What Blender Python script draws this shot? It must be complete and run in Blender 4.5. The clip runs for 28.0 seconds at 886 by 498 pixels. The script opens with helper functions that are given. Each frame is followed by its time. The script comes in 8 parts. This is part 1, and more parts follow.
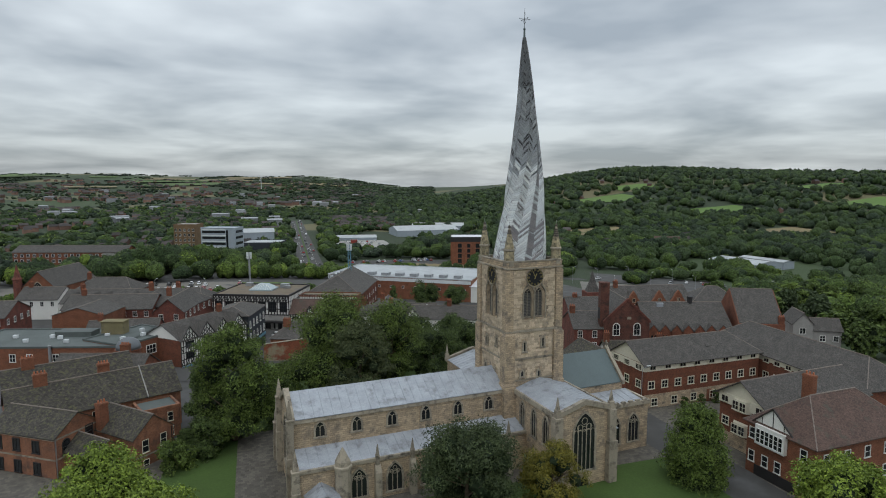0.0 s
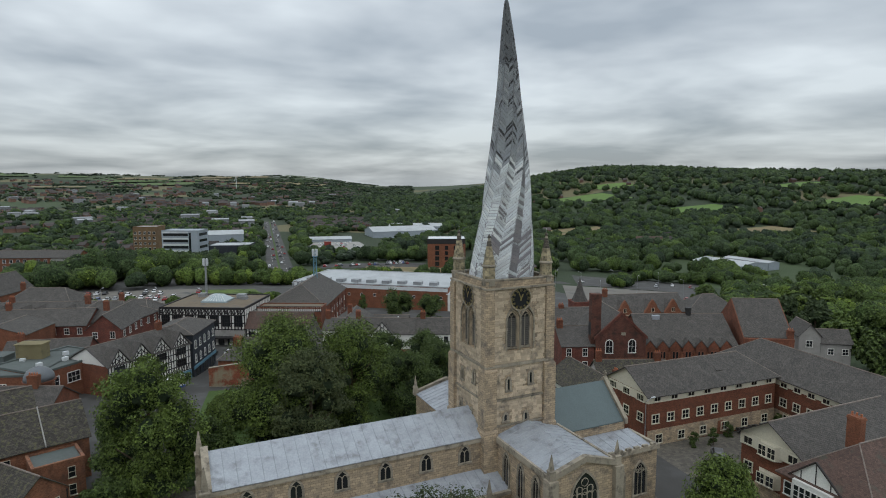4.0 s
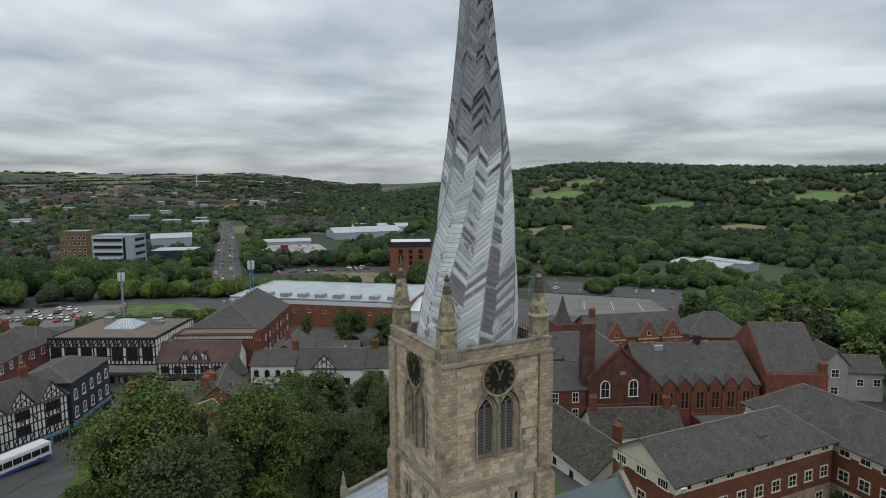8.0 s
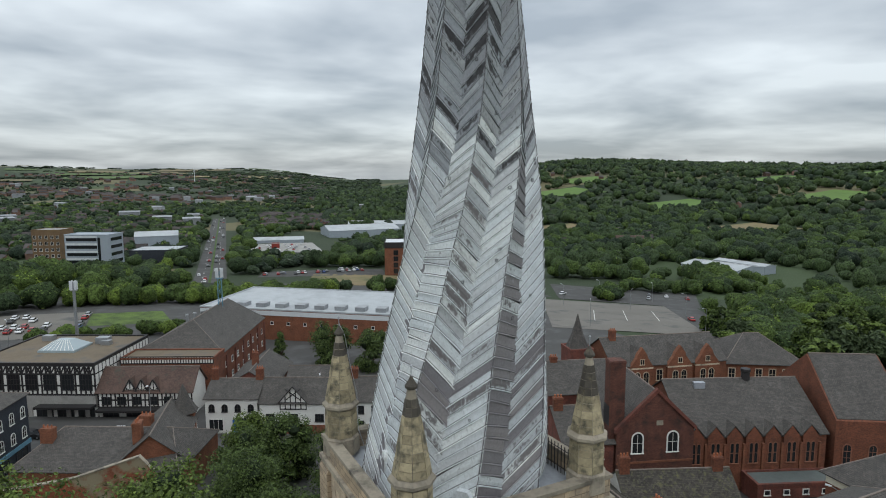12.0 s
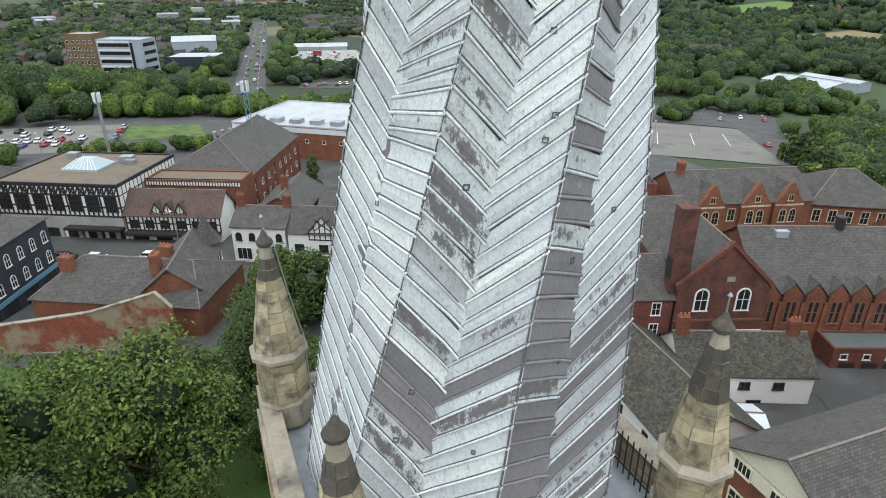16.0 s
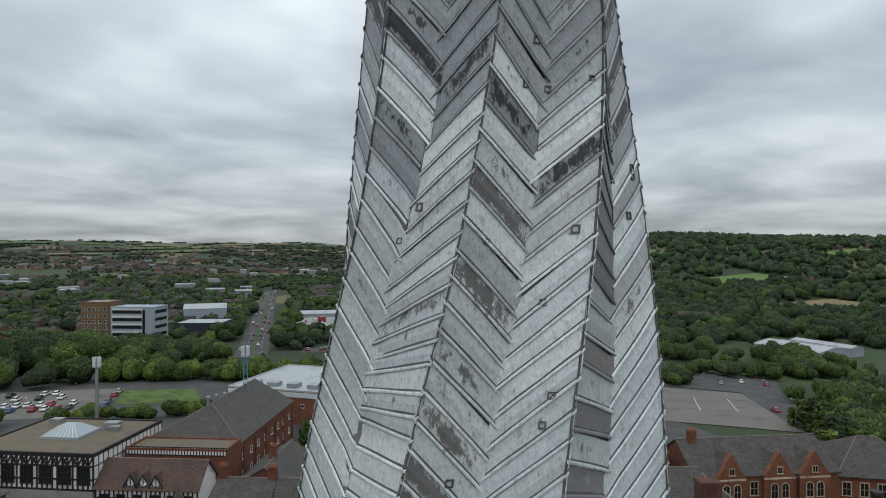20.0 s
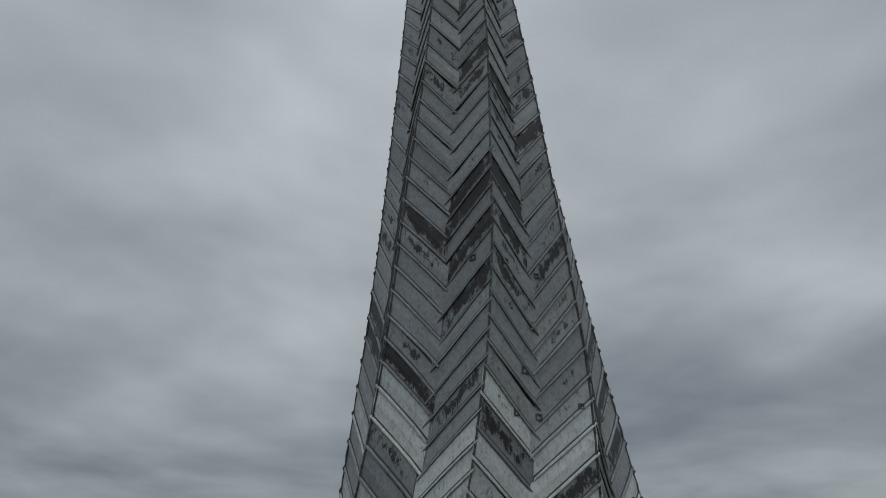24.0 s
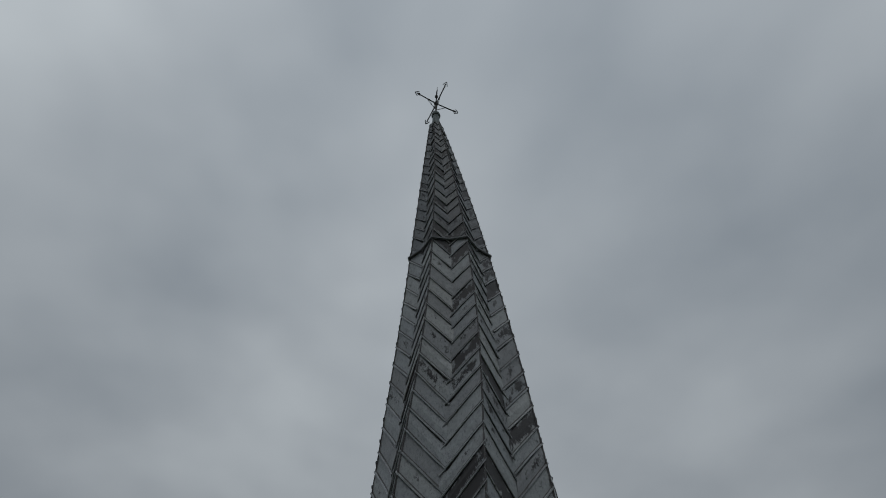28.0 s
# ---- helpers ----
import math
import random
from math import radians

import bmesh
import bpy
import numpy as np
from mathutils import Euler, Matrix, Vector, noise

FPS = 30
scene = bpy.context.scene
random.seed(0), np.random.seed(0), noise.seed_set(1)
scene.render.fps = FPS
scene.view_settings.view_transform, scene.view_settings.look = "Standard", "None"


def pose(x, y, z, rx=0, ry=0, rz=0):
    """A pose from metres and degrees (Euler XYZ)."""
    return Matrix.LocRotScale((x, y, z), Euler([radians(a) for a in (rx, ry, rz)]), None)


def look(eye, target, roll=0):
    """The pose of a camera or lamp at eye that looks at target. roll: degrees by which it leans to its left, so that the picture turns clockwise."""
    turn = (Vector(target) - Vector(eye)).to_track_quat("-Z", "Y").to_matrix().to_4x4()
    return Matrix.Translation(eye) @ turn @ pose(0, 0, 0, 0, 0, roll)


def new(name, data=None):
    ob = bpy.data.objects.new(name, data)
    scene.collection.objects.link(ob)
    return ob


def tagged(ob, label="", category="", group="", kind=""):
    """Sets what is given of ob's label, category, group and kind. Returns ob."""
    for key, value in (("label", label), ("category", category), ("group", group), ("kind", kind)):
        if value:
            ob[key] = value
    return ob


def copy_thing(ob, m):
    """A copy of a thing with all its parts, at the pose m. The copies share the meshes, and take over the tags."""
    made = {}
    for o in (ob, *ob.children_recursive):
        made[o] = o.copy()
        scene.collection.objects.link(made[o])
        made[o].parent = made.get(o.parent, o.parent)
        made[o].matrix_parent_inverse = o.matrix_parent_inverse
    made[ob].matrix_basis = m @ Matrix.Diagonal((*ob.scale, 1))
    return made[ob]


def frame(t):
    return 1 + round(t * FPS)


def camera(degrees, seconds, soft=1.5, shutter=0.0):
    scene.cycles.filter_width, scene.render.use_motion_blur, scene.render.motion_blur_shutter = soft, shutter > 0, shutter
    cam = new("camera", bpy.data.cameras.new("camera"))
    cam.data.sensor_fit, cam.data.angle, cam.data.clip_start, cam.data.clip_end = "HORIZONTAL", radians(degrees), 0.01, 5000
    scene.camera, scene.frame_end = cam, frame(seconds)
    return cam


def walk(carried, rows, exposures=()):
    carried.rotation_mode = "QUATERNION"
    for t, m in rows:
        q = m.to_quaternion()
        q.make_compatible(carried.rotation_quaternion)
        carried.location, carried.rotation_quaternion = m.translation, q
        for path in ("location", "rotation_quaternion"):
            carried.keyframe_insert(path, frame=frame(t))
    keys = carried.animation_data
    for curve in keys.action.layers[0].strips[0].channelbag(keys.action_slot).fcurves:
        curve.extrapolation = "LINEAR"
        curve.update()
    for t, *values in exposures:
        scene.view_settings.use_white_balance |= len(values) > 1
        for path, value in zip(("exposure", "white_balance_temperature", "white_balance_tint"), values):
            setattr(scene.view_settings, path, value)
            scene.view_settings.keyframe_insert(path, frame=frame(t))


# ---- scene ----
cam = camera(72.4, 28.0, soft=1.0)
# seconds, x, y, z, yaw, pitch, roll
PATH = [
    (0.0, -43.733, -90.796, 44.475, -18.20, -6.34, -0.03),
    (0.5, -43.692, -90.500, 44.465, -18.72, -6.31, -0.03),
    (1.0, -43.346, -89.853, 44.422, -19.34, -6.32, -0.05),
    (1.5, -42.764, -88.323, 44.288, -19.72, -6.31, -0.08),
    (2.0, -41.827, -86.026, 44.243, -19.80, -6.30, 0.02),
    (2.5, -40.458, -83.326, 44.255, -19.81, -6.33, -0.01),
    (4.5, -34.374, -70.061, 44.577, -20.41, -6.46, -0.14),
    (5.0, -32.644, -66.447, 44.648, -20.77, -6.52, -0.14),
    (5.5, -30.822, -62.897, 44.710, -21.21, -6.55, -0.16),
    (6.0, -29.141, -59.332, 44.801, -21.69, -6.60, -0.25),
    (6.5, -27.344, -55.821, 44.780, -22.12, -6.60, -0.29),
    (7.0, -25.604, -52.447, 44.884, -22.55, -6.64, -0.26),
    (7.5, -23.906, -49.038, 44.972, -22.90, -6.69, -0.30),
    (8.0, -22.367, -45.895, 45.059, -23.09, -6.67, -0.29),
    (8.5, -20.877, -42.885, 45.163, -23.13, -6.68, -0.22),
    (9.0, -19.206, -39.846, 45.138, -23.11, -6.70, -0.24),
    (9.5, -17.701, -36.933, 45.051, -23.09, -6.66, -0.24),
    (10.0, -16.372, -34.175, 45.051, -23.08, -6.63, -0.19),
    (10.5, -15.163, -31.689, 45.111, -23.08, -6.57, -0.23),
    (11.0, -14.002, -29.333, 45.048, -23.07, -6.45, -0.12),
    (11.5, -12.881, -26.977, 45.358, -23.06, -6.51, -0.11),
    (13.5, -8.909, -19.981, 44.803, -22.86, -14.45, -0.07),
    (14.0, -8.029, -18.416, 44.801, -22.77, -19.00, -0.08),
    (14.5, -7.130, -16.839, 44.740, -22.63, -22.80, 0.07),
    (15.0, -6.368, -15.309, 44.571, -21.37, -24.78, -0.36),
    (15.5, -5.723, -13.812, 44.449, -18.97, -24.78, -0.25),
    (16.0, -5.121, -12.509, 44.488, -18.10, -24.64, -0.13),
    (16.5, -4.627, -11.542, 44.553, -18.06, -24.66, -0.20),
    (17.0, -4.352, -11.133, 44.563, -18.01, -24.68, -0.26),
    (17.5, -4.268, -11.110, 44.534, -17.97, -24.35, -0.20),
    (18.0, -4.248, -11.050, 44.534, -18.02, -20.39, -0.19),
    (18.5, -4.244, -11.026, 44.480, -18.06, -14.91, -0.13),
    (19.0, -4.271, -11.035, 44.450, -18.06, -9.88, -0.23),
    (19.5, -4.335, -11.093, 44.445, -18.10, -4.91, -0.06),
    (20.0, -4.325, -11.169, 44.419, -18.14, -0.09, -0.11),
    (20.5, -4.313, -11.253, 44.369, -18.33, 4.48, -0.13),
    (21.0, -4.329, -11.285, 44.325, -18.57, 8.31, -0.20),
    (21.5, -4.358, -11.303, 44.273, -18.69, 11.93, -0.24),
    (23.5, -4.345, -11.285, 44.300, -18.37, 26.83, -0.16),
    (24.0, -4.345, -11.285, 44.300, -18.85, 30.71, -0.23),
    (24.5, -4.345, -11.285, 44.300, -18.93, 34.56, -0.29),
    (25.0, -4.345, -11.285, 44.300, -19.29, 38.52, -0.26),
    (25.5, -4.345, -11.285, 44.300, -19.74, 42.56, -0.22),
    (26.0, -4.345, -11.285, 44.300, -19.75, 46.86, -0.13),
    (26.5, -4.345, -11.285, 44.300, -19.89, 51.10, -0.10),
    (27.0, -4.345, -11.285, 44.300, -19.96, 54.95, -0.11),
    (27.5, -4.345, -11.285, 44.300, -20.04, 56.86, -0.06),
    (28.0, -4.345, -11.285, 44.300, -19.87, 57.77, -0.10),
]
walk(cam, [(t, pose(x, y, z, 90 + p, 0, yw) @ pose(0, 0, 0, 0, 0, r)) for t, x, y, z, yw, p, r in PATH],
     exposures=[(0.0, -0.35), (11.0, -0.35), (12.0, -0.2), (13.5, 0.2), (14.5, 0.5), (15.0, 0.64), (16.0, 0.6), (17.3, 0.4), (18.0, 0.4), (19.0, -0.02), (20.0, -0.42), (21.0, -0.70), (21.5, -0.86), (23.5, -1.38), (25, -1.6), (26.5, -1.68), (28, -1.8)])

# ---- sky and sun ----
world = bpy.data.worlds.new("overcast_sky")
scene.world = world
world.use_nodes = True
wn, wl = world.node_tree.nodes, world.node_tree.links
wn.clear()


def wnode(kind, **kw):
    n = wn.new(kind)
    for k, v in kw.items():
        n.inputs[k].default_value = v
    return n


w_out = wn.new("ShaderNodeOutputWorld")
w_sky = wn.new("ShaderNodeTexSky")
w_sky.sky_type = "NISHITA"
w_sky.sun_disc = False
w_sky.sun_elevation, w_sky.sun_rotation = radians(48), radians(200)
w_bg1 = wnode("ShaderNodeBackground", Strength=0.02)
wl.new(w_sky.outputs[0], w_bg1.inputs[0])
# a cloud sheet at one height: the way up is divided by its rise, so that the clouds close up towards the horizon
w_tc = wn.new("ShaderNodeTexCoord")
w_sep = wn.new("ShaderNodeSeparateXYZ")
wl.new(w_tc.outputs["Generated"], w_sep.inputs[0])
w_up = wn.new("ShaderNodeMath"); w_up.operation = "ABSOLUTE"
wl.new(w_sep.outputs[2], w_up.inputs[0])
w_up2 = wn.new("ShaderNodeMath"); w_up2.operation = "ADD"; w_up2.inputs[1].default_value = 0.13
wl.new(w_up.outputs[0], w_up2.inputs[0])
w_dx = wn.new("ShaderNodeMath"); w_dx.operation = "DIVIDE"
w_dy = wn.new("ShaderNodeMath"); w_dy.operation = "DIVIDE"
for i, d in ((0, w_dx), (1, w_dy)):
    wl.new(w_sep.outputs[i], d.inputs[0]); wl.new(w_up2.outputs[0], d.inputs[1])
w_cmb = wn.new("ShaderNodeCombineXYZ")
wl.new(w_dx.outputs[0], w_cmb.inputs[0]); wl.new(w_dy.outputs[0], w_cmb.inputs[1])
w_n1 = wnode("ShaderNodeTexNoise", Scale=0.72, Detail=4.0, Roughness=0.5, Distortion=0.25)
w_n2 = wnode("ShaderNodeTexNoise", Scale=2.2, Detail=4.0, Roughness=0.5)
wl.new(w_cmb.outputs[0], w_n1.inputs["Vector"]); wl.new(w_cmb.outputs[0], w_n2.inputs["Vector"])
w_mix = wn.new("ShaderNodeMath"); w_mix.operation = "MULTIPLY_ADD"; w_mix.inputs[1].default_value = 0.2
wl.new(w_n2.outputs[0], w_mix.inputs[0]); wl.new(w_n1.outputs[0], w_mix.inputs[2])
w_ramp = wn.new("ShaderNodeValToRGB")
els = w_ramp.color_ramp.elements
els[0].position, els[0].color = 0.435, (0.357, 0.405, 0.45, 1)
els[1].position, els[1].color = 0.73, (0.768, 0.83, 0.865, 1)
e = els.new(0.575); e.color = (0.54, 0.59, 0.63, 1)
wl.new(w_mix.outputs[0], w_ramp.inputs[0])
w_bg2 = wnode("ShaderNodeBackground", Strength=1.0)
# an overcast sky is brighter overhead than at the horizon
w_grad = wn.new("ShaderNodeMath"); w_grad.operation = "MULTIPLY_ADD"; w_grad.inputs[1].default_value = 1.75; w_grad.inputs[2].default_value = 0.82
wl.new(w_up.outputs[0], w_grad.inputs[0])
w_sc = wn.new("ShaderNodeVectorMath"); w_sc.operation = "SCALE"
wl.new(w_ramp.outputs[0], w_sc.inputs[0]); wl.new(w_grad.outputs[0], w_sc.inputs["Scale"])
wl.new(w_sc.outputs[0], w_bg2.inputs[0])
w_add = wn.new("ShaderNodeAddShader")
wl.new(w_bg1.outputs[0], w_add.inputs[0]); wl.new(w_bg2.outputs[0], w_add.inputs[1])
wl.new(w_add.outputs[0], w_out.inputs[0])

sun = new("sun", bpy.data.lights.new("sun", "SUN"))
sun.data.energy, sun.data.angle, sun.data.color = 0.3, radians(25), (1.0, 0.97, 0.93)
sun.matrix_world = look((0, 0, 0), (0.30, 0.60, -0.75))

# ---- materials ----
MATS = {}


def ramp_noise(nt, vec, scale, detail, stops, rough=0.6):
    n = nt.nodes.new("ShaderNodeTexNoise")
    n.inputs["Scale"].default_value, n.inputs["Detail"].default_value, n.inputs["Roughness"].default_value = scale, detail, rough
    nt.links.new(vec, n.inputs["Vector"])
    r = nt.nodes.new("ShaderNodeValToRGB")
    for i, (p, c) in enumerate(stops):
        el = r.color_ramp.elements[i] if i < 2 else r.color_ramp.elements.new(p)
        el.position, el.color = p, (*c, 1) if len(c) == 3 else c
    nt.links.new(n.outputs["Fac"], r.inputs[0])
    return r.outputs[0], n.outputs["Fac"]


def mixc(nt, kind, fac, a, b):
    m = nt.nodes.new("ShaderNodeMix")
    m.data_type, m.blend_type = "RGBA", kind
    for sock, v in ((m.inputs[0], fac), (m.inputs[6], a), (m.inputs[7], b)):
        if hasattr(v, "links"):
            nt.links.new(v, sock)
        else:
            sock.default_value = v if isinstance(v, (int, float)) else (*v, 1)
    return m.outputs[2]


def material(name, base, rough=0.8, metal=0.0, dark=0.6, light=1.25, big=0.25, fine=6.0, bump=0.3, stain=None, stain_at=(0.55, 0.7), stain_scale=0.6, vary=0.0, pattern=None, spec=0.4, dist=0.02, bricks=(0.65, 1.25)):
    """A surface with grain and broad variation, at sizes in metres; pattern: (kind, width, height, mortar colour, mortar width)."""
    m = bpy.data.materials.new(name)
    m.use_nodes = True
    nt = m.node_tree
    bs = nt.nodes["Principled BSDF"]
    bs.inputs["Roughness"].default_value, bs.inputs["Metallic"].default_value = rough, metal
    bs.inputs["Specular IOR Level"].default_value = spec
    tc = nt.nodes.new("ShaderNodeTexCoord")
    vec = tc.outputs["Object"]
    lo, hi = [c * dark for c in base], [min(1, c * light) for c in base]
    col, f1 = ramp_noise(nt, vec, big, 3, [(0.3, lo), (0.7, hi)])
    col2, f2 = ramp_noise(nt, vec, fine, 4, [(0.3, [c * 0.8 for c in base]), (0.7, [min(1, c * 1.2) for c in base])])
    col = mixc(nt, "MIX", 0.5, col, col2)
    height = f2
    if pattern:
        kind, w, h, mcol, mw = pattern
        bt = nt.nodes.new("ShaderNodeTexBrick")
        bt.inputs["Scale"].default_value = 1.0
        bt.inputs["Brick Width"].default_value, bt.inputs["Row Height"].default_value = w, h
        bt.inputs["Mortar Size"].default_value = mw
        bt.inputs["Color1"].default_value, bt.inputs["Color2"].default_value = (*[bricks[0]] * 3, 1), (bricks[1], bricks[1] * 0.97, bricks[1] * 0.92, 1)
        bt.inputs["Mortar"].default_value = (*mcol, 1)
        uvn = nt.nodes.new("ShaderNodeUVMap")
        nt.links.new(uvn.outputs[0], bt.inputs["Vector"])
        col = mixc(nt, "MULTIPLY", 0.85, col, bt.outputs["Color"])
        inv = nt.nodes.new("ShaderNodeMath"); inv.operation = "MULTIPLY_ADD"
        inv.inputs[1].default_value = -1.5
        nt.links.new(bt.outputs["Fac"], inv.inputs[0]); nt.links.new(f2, inv.inputs[2])
        height = inv.outputs[0]
    if stain:
        sc, _ = ramp_noise(nt, vec, stain_scale, 6, [(stain_at[0], (0, 0, 0)), (stain_at[1], (1, 1, 1))])
        col = mixc(nt, "MIX", sc, col, stain)
    if vary:
        oi, ge = nt.nodes.new("ShaderNodeObjectInfo"), nt.nodes.new("ShaderNodeNewGeometry")
        ad = nt.nodes.new("ShaderNodeMath"); ad.operation = "ADD"
        nt.links.new(oi.outputs["Random"], ad.inputs[0]); nt.links.new(ge.outputs["Random Per Island"], ad.inputs[1])
        fr = nt.nodes.new("ShaderNodeMath"); fr.operation = "FRACT"
        nt.links.new(ad.outputs[0], fr.inputs[0])
        mr = nt.nodes.new("ShaderNodeMapRange")
        mr.inputs["To Min"].default_value, mr.inputs["To Max"].default_value = 1 - vary, 1 + vary
        nt.links.new(fr.outputs[0], mr.inputs[0])
        cm = nt.nodes.new("ShaderNodeVectorMath"); cm.operation = "SCALE"
        nt.links.new(col, cm.inputs[0]); nt.links.new(mr.outputs[0], cm.inputs["Scale"])
        col = cm.outputs[0]
    nt.links.new(col, bs.inputs["Base Color"])
    if bump:
        b = nt.nodes.new("ShaderNodeBump")
        b.inputs["Strength"].default_value, b.inputs["Distance"].default_value = bump, dist
        nt.links.new(height, b.inputs["Height"])
        nt.links.new(b.outputs[0], bs.inputs["Normal"])
    MATS[name] = m
    return m


STONE = material("sandstone", (0.50, 0.40, 0.285), 0.9, dark=0.55, light=1.3, big=0.35, fine=7, bump=0.6, stain=(0.15, 0.135, 0.115), stain_at=(0.50, 0.74), stain_scale=0.9, vary=0.22)
STONEW = material("sandstone_wall", (0.44, 0.345, 0.24), 0.9, dark=0.55, light=1.3, big=0.35, fine=8, bump=0.6, stain=(0.12, 0.105, 0.09), stain_at=(0.48, 0.72), stain_scale=0.7, pattern=("b", 0.62, 0.3, (0.5, 0.46, 0.42), 0.02), bricks=(0.72, 1.25))
STONED = material("weathered_stone", (0.30, 0.26, 0.20), 0.9, big=0.5, fine=6, bump=0.6, stain=(0.07, 0.06, 0.05), stain_at=(0.5, 0.72), stain_scale=0.9, vary=0.2)
LEADROOF = material("lead_roof", (0.34, 0.36, 0.39), 0.5, 0.2, dark=0.72, light=1.2, big=0.5, fine=5, bump=0.25, stain=(0.17, 0.175, 0.18), stain_at=(0.52, 0.75), stain_scale=0.7)
BRICK = material("red_brick", (0.165, 0.060, 0.034), 0.9, dark=0.5, light=1.4, big=0.5, fine=4, bump=0.3, stain=(0.10, 0.045, 0.03), stain_at=(0.55, 0.8), pattern=("b", 0.23, 0.075, (1.0, 1.2, 1.3), 0.005), bricks=(0.6, 1.3))
BRICKD = material("old_red_brick", (0.145, 0.048, 0.034), 0.9, dark=0.45, light=1.5, big=0.5, fine=4, bump=0.3, stain=(0.07, 0.035, 0.028), stain_at=(0.5, 0.75), pattern=("b", 0.23, 0.075, (1.3, 1.6, 1.8), 0.006))
BRICKS = material("sooty_brick", (0.105, 0.042, 0.030), 0.9, dark=0.45, light=1.5, big=0.4, fine=4, bump=0.3, stain=(0.035, 0.024, 0.02), stain_at=(0.5, 0.72), pattern=("b", 0.23, 0.075, (1.2, 1.4, 1.5), 0.005))
BRICKN = material("weathered_orange_brick", (0.23, 0.098, 0.055), 0.9, dark=0.5, light=1.4, big=0.4, fine=4, bump=0.3, stain=(0.08, 0.05, 0.04), stain_at=(0.5, 0.74), pattern=("b", 0.23, 0.075, (1.1, 1.3, 1.4), 0.012), bricks=(0.55, 1.35))
BRICKO = material("orange_brick", (0.19, 0.074, 0.040), 0.9, dark=0.5, light=1.4, big=0.5, fine=4, bump=0.3, pattern=("b", 0.23, 0.075, (1.2, 1.4, 1.6), 0.006))
SLATE = material("grey_slate", (0.075, 0.068, 0.062), 0.75, dark=0.65, light=1.3, big=0.5, fine=9, bump=0.5, stain=(0.11, 0.104, 0.092), stain_at=(0.55, 0.8), stain_scale=1.1, pattern=("b", 0.35, 0.25, (0.35, 0.35, 0.35), 0.022), bricks=(0.7, 1.3))
RIDGE = material("ridge_tiles", (0.20, 0.165, 0.14), 0.85, dark=0.6, light=1.3, big=1.5, fine=6, bump=0.2)
MOSSY = material("mossy_slate", (0.056, 0.050, 0.042), 0.85, dark=0.6, light=1.35, big=0.6, fine=9, bump=0.5, stain=(0.10, 0.095, 0.045), stain_at=(0.52, 0.7), stain_scale=1.8, pattern=("b", 0.35, 0.25, (0.3, 0.3, 0.3), 0.018), bricks=(0.5, 1.5))
ROOFGREY = material("grey_roof_sheet", (0.40, 0.42, 0.43), 0.5, 0.1, dark=0.8, light=1.1, bump=0.1, stain=(0.26, 0.27, 0.28), stain_at=(0.5, 0.75), stain_scale=0.12)
PATCHED = material("patched_brick_and_render", (0.22, 0.068, 0.036), 0.9, dark=0.5, light=1.4, big=0.5, fine=3, bump=0.5, stain=(0.27, 0.225, 0.15), stain_at=(0.47, 0.56), stain_scale=0.22, pattern=("b", 0.23, 0.075, (1.3, 1.6, 1.8), 0.006))
SLATEB = material("brown_tiles", (0.10, 0.062, 0.05), 0.8, big=0.35, fine=5, bump=0.4, stain=(0.07, 0.065, 0.05), stain_at=(0.55, 0.7), pattern=("b", 0.3, 0.22, (0.5, 0.5, 0.5), 0.012))
WHITE = material("white_paint", (0.68, 0.67, 0.63), 0.7, dark=0.88, light=1.06, bump=0.1, stain=(0.45, 0.43, 0.38), stain_at=(0.62, 0.85))
CREAM = material("cream_cladding", (0.62, 0.58, 0.46), 0.7, dark=0.9, light=1.05, bump=0.1)
BLACK = material("black_timber", (0.022, 0.02, 0.02), 0.6, bump=0.2)
NAVY = material("dark_painted_brick", (0.028, 0.034, 0.045), 0.7, bump=0.2, pattern=("b", 0.23, 0.075, (0.8, 0.8, 0.8), 0.006))
CONC = material("grey_concrete", (0.30, 0.29, 0.27), 0.85, bump=0.2, stain=(0.18, 0.175, 0.16), stain_at=(0.55, 0.8))
ASPH = material("asphalt", (0.060, 0.058, 0.055), 0.9, dark=0.8, light=1.25, big=0.12, fine=8, bump=0.15, stain=(0.10, 0.10, 0.10), stain_at=(0.5, 0.75), stain_scale=0.15)
PAVE = material("stone_paving", (0.115, 0.105, 0.09), 0.9, big=0.3, fine=5, bump=0.2, pattern=("b", 0.6, 0.6, (0.6, 0.6, 0.6), 0.012))
GRASS = material("grass", (0.050, 0.088, 0.017), 0.95, dark=0.6, light=1.35, big=0.06, fine=3, bump=0.5, dist=0.1)
SCRUB = material("dry_grass", (0.22, 0.17, 0.09), 0.95, dark=0.6, light=1.2, big=0.05, fine=2, bump=0.4, stain=(0.09, 0.10, 0.04), stain_at=(0.5, 0.7), stain_scale=0.05)
METAL = material("galvanised_steel", (0.35, 0.36, 0.37), 0.45, 0.7, bump=0.05)
BLUEM = material("blue_painted_steel", (0.13, 0.27, 0.36), 0.5, 0.2, bump=0.05)
GOLD = material("gilding", (0.60, 0.47, 0.20), 0.35, 0.9, bump=0.05)
DIAL = material("black_dial", (0.012, 0.012, 0.014), 0.45, bump=0.05)
FLATROOF = material("brown_felt", (0.16, 0.125, 0.085), 0.9, big=0.2, fine=3, bump=0.2, stain=(0.09, 0.085, 0.08), stain_at=(0.5, 0.7), stain_scale=0.2)
FELT = material("grey_green_felt", (0.10, 0.115, 0.11), 0.85, big=0.15, fine=3, bump=0.2)
COPPER = material("green_copper_sheet", (0.105, 0.135, 0.138), 0.6, 0.1, dark=0.85, light=1.15, bump=0.15)
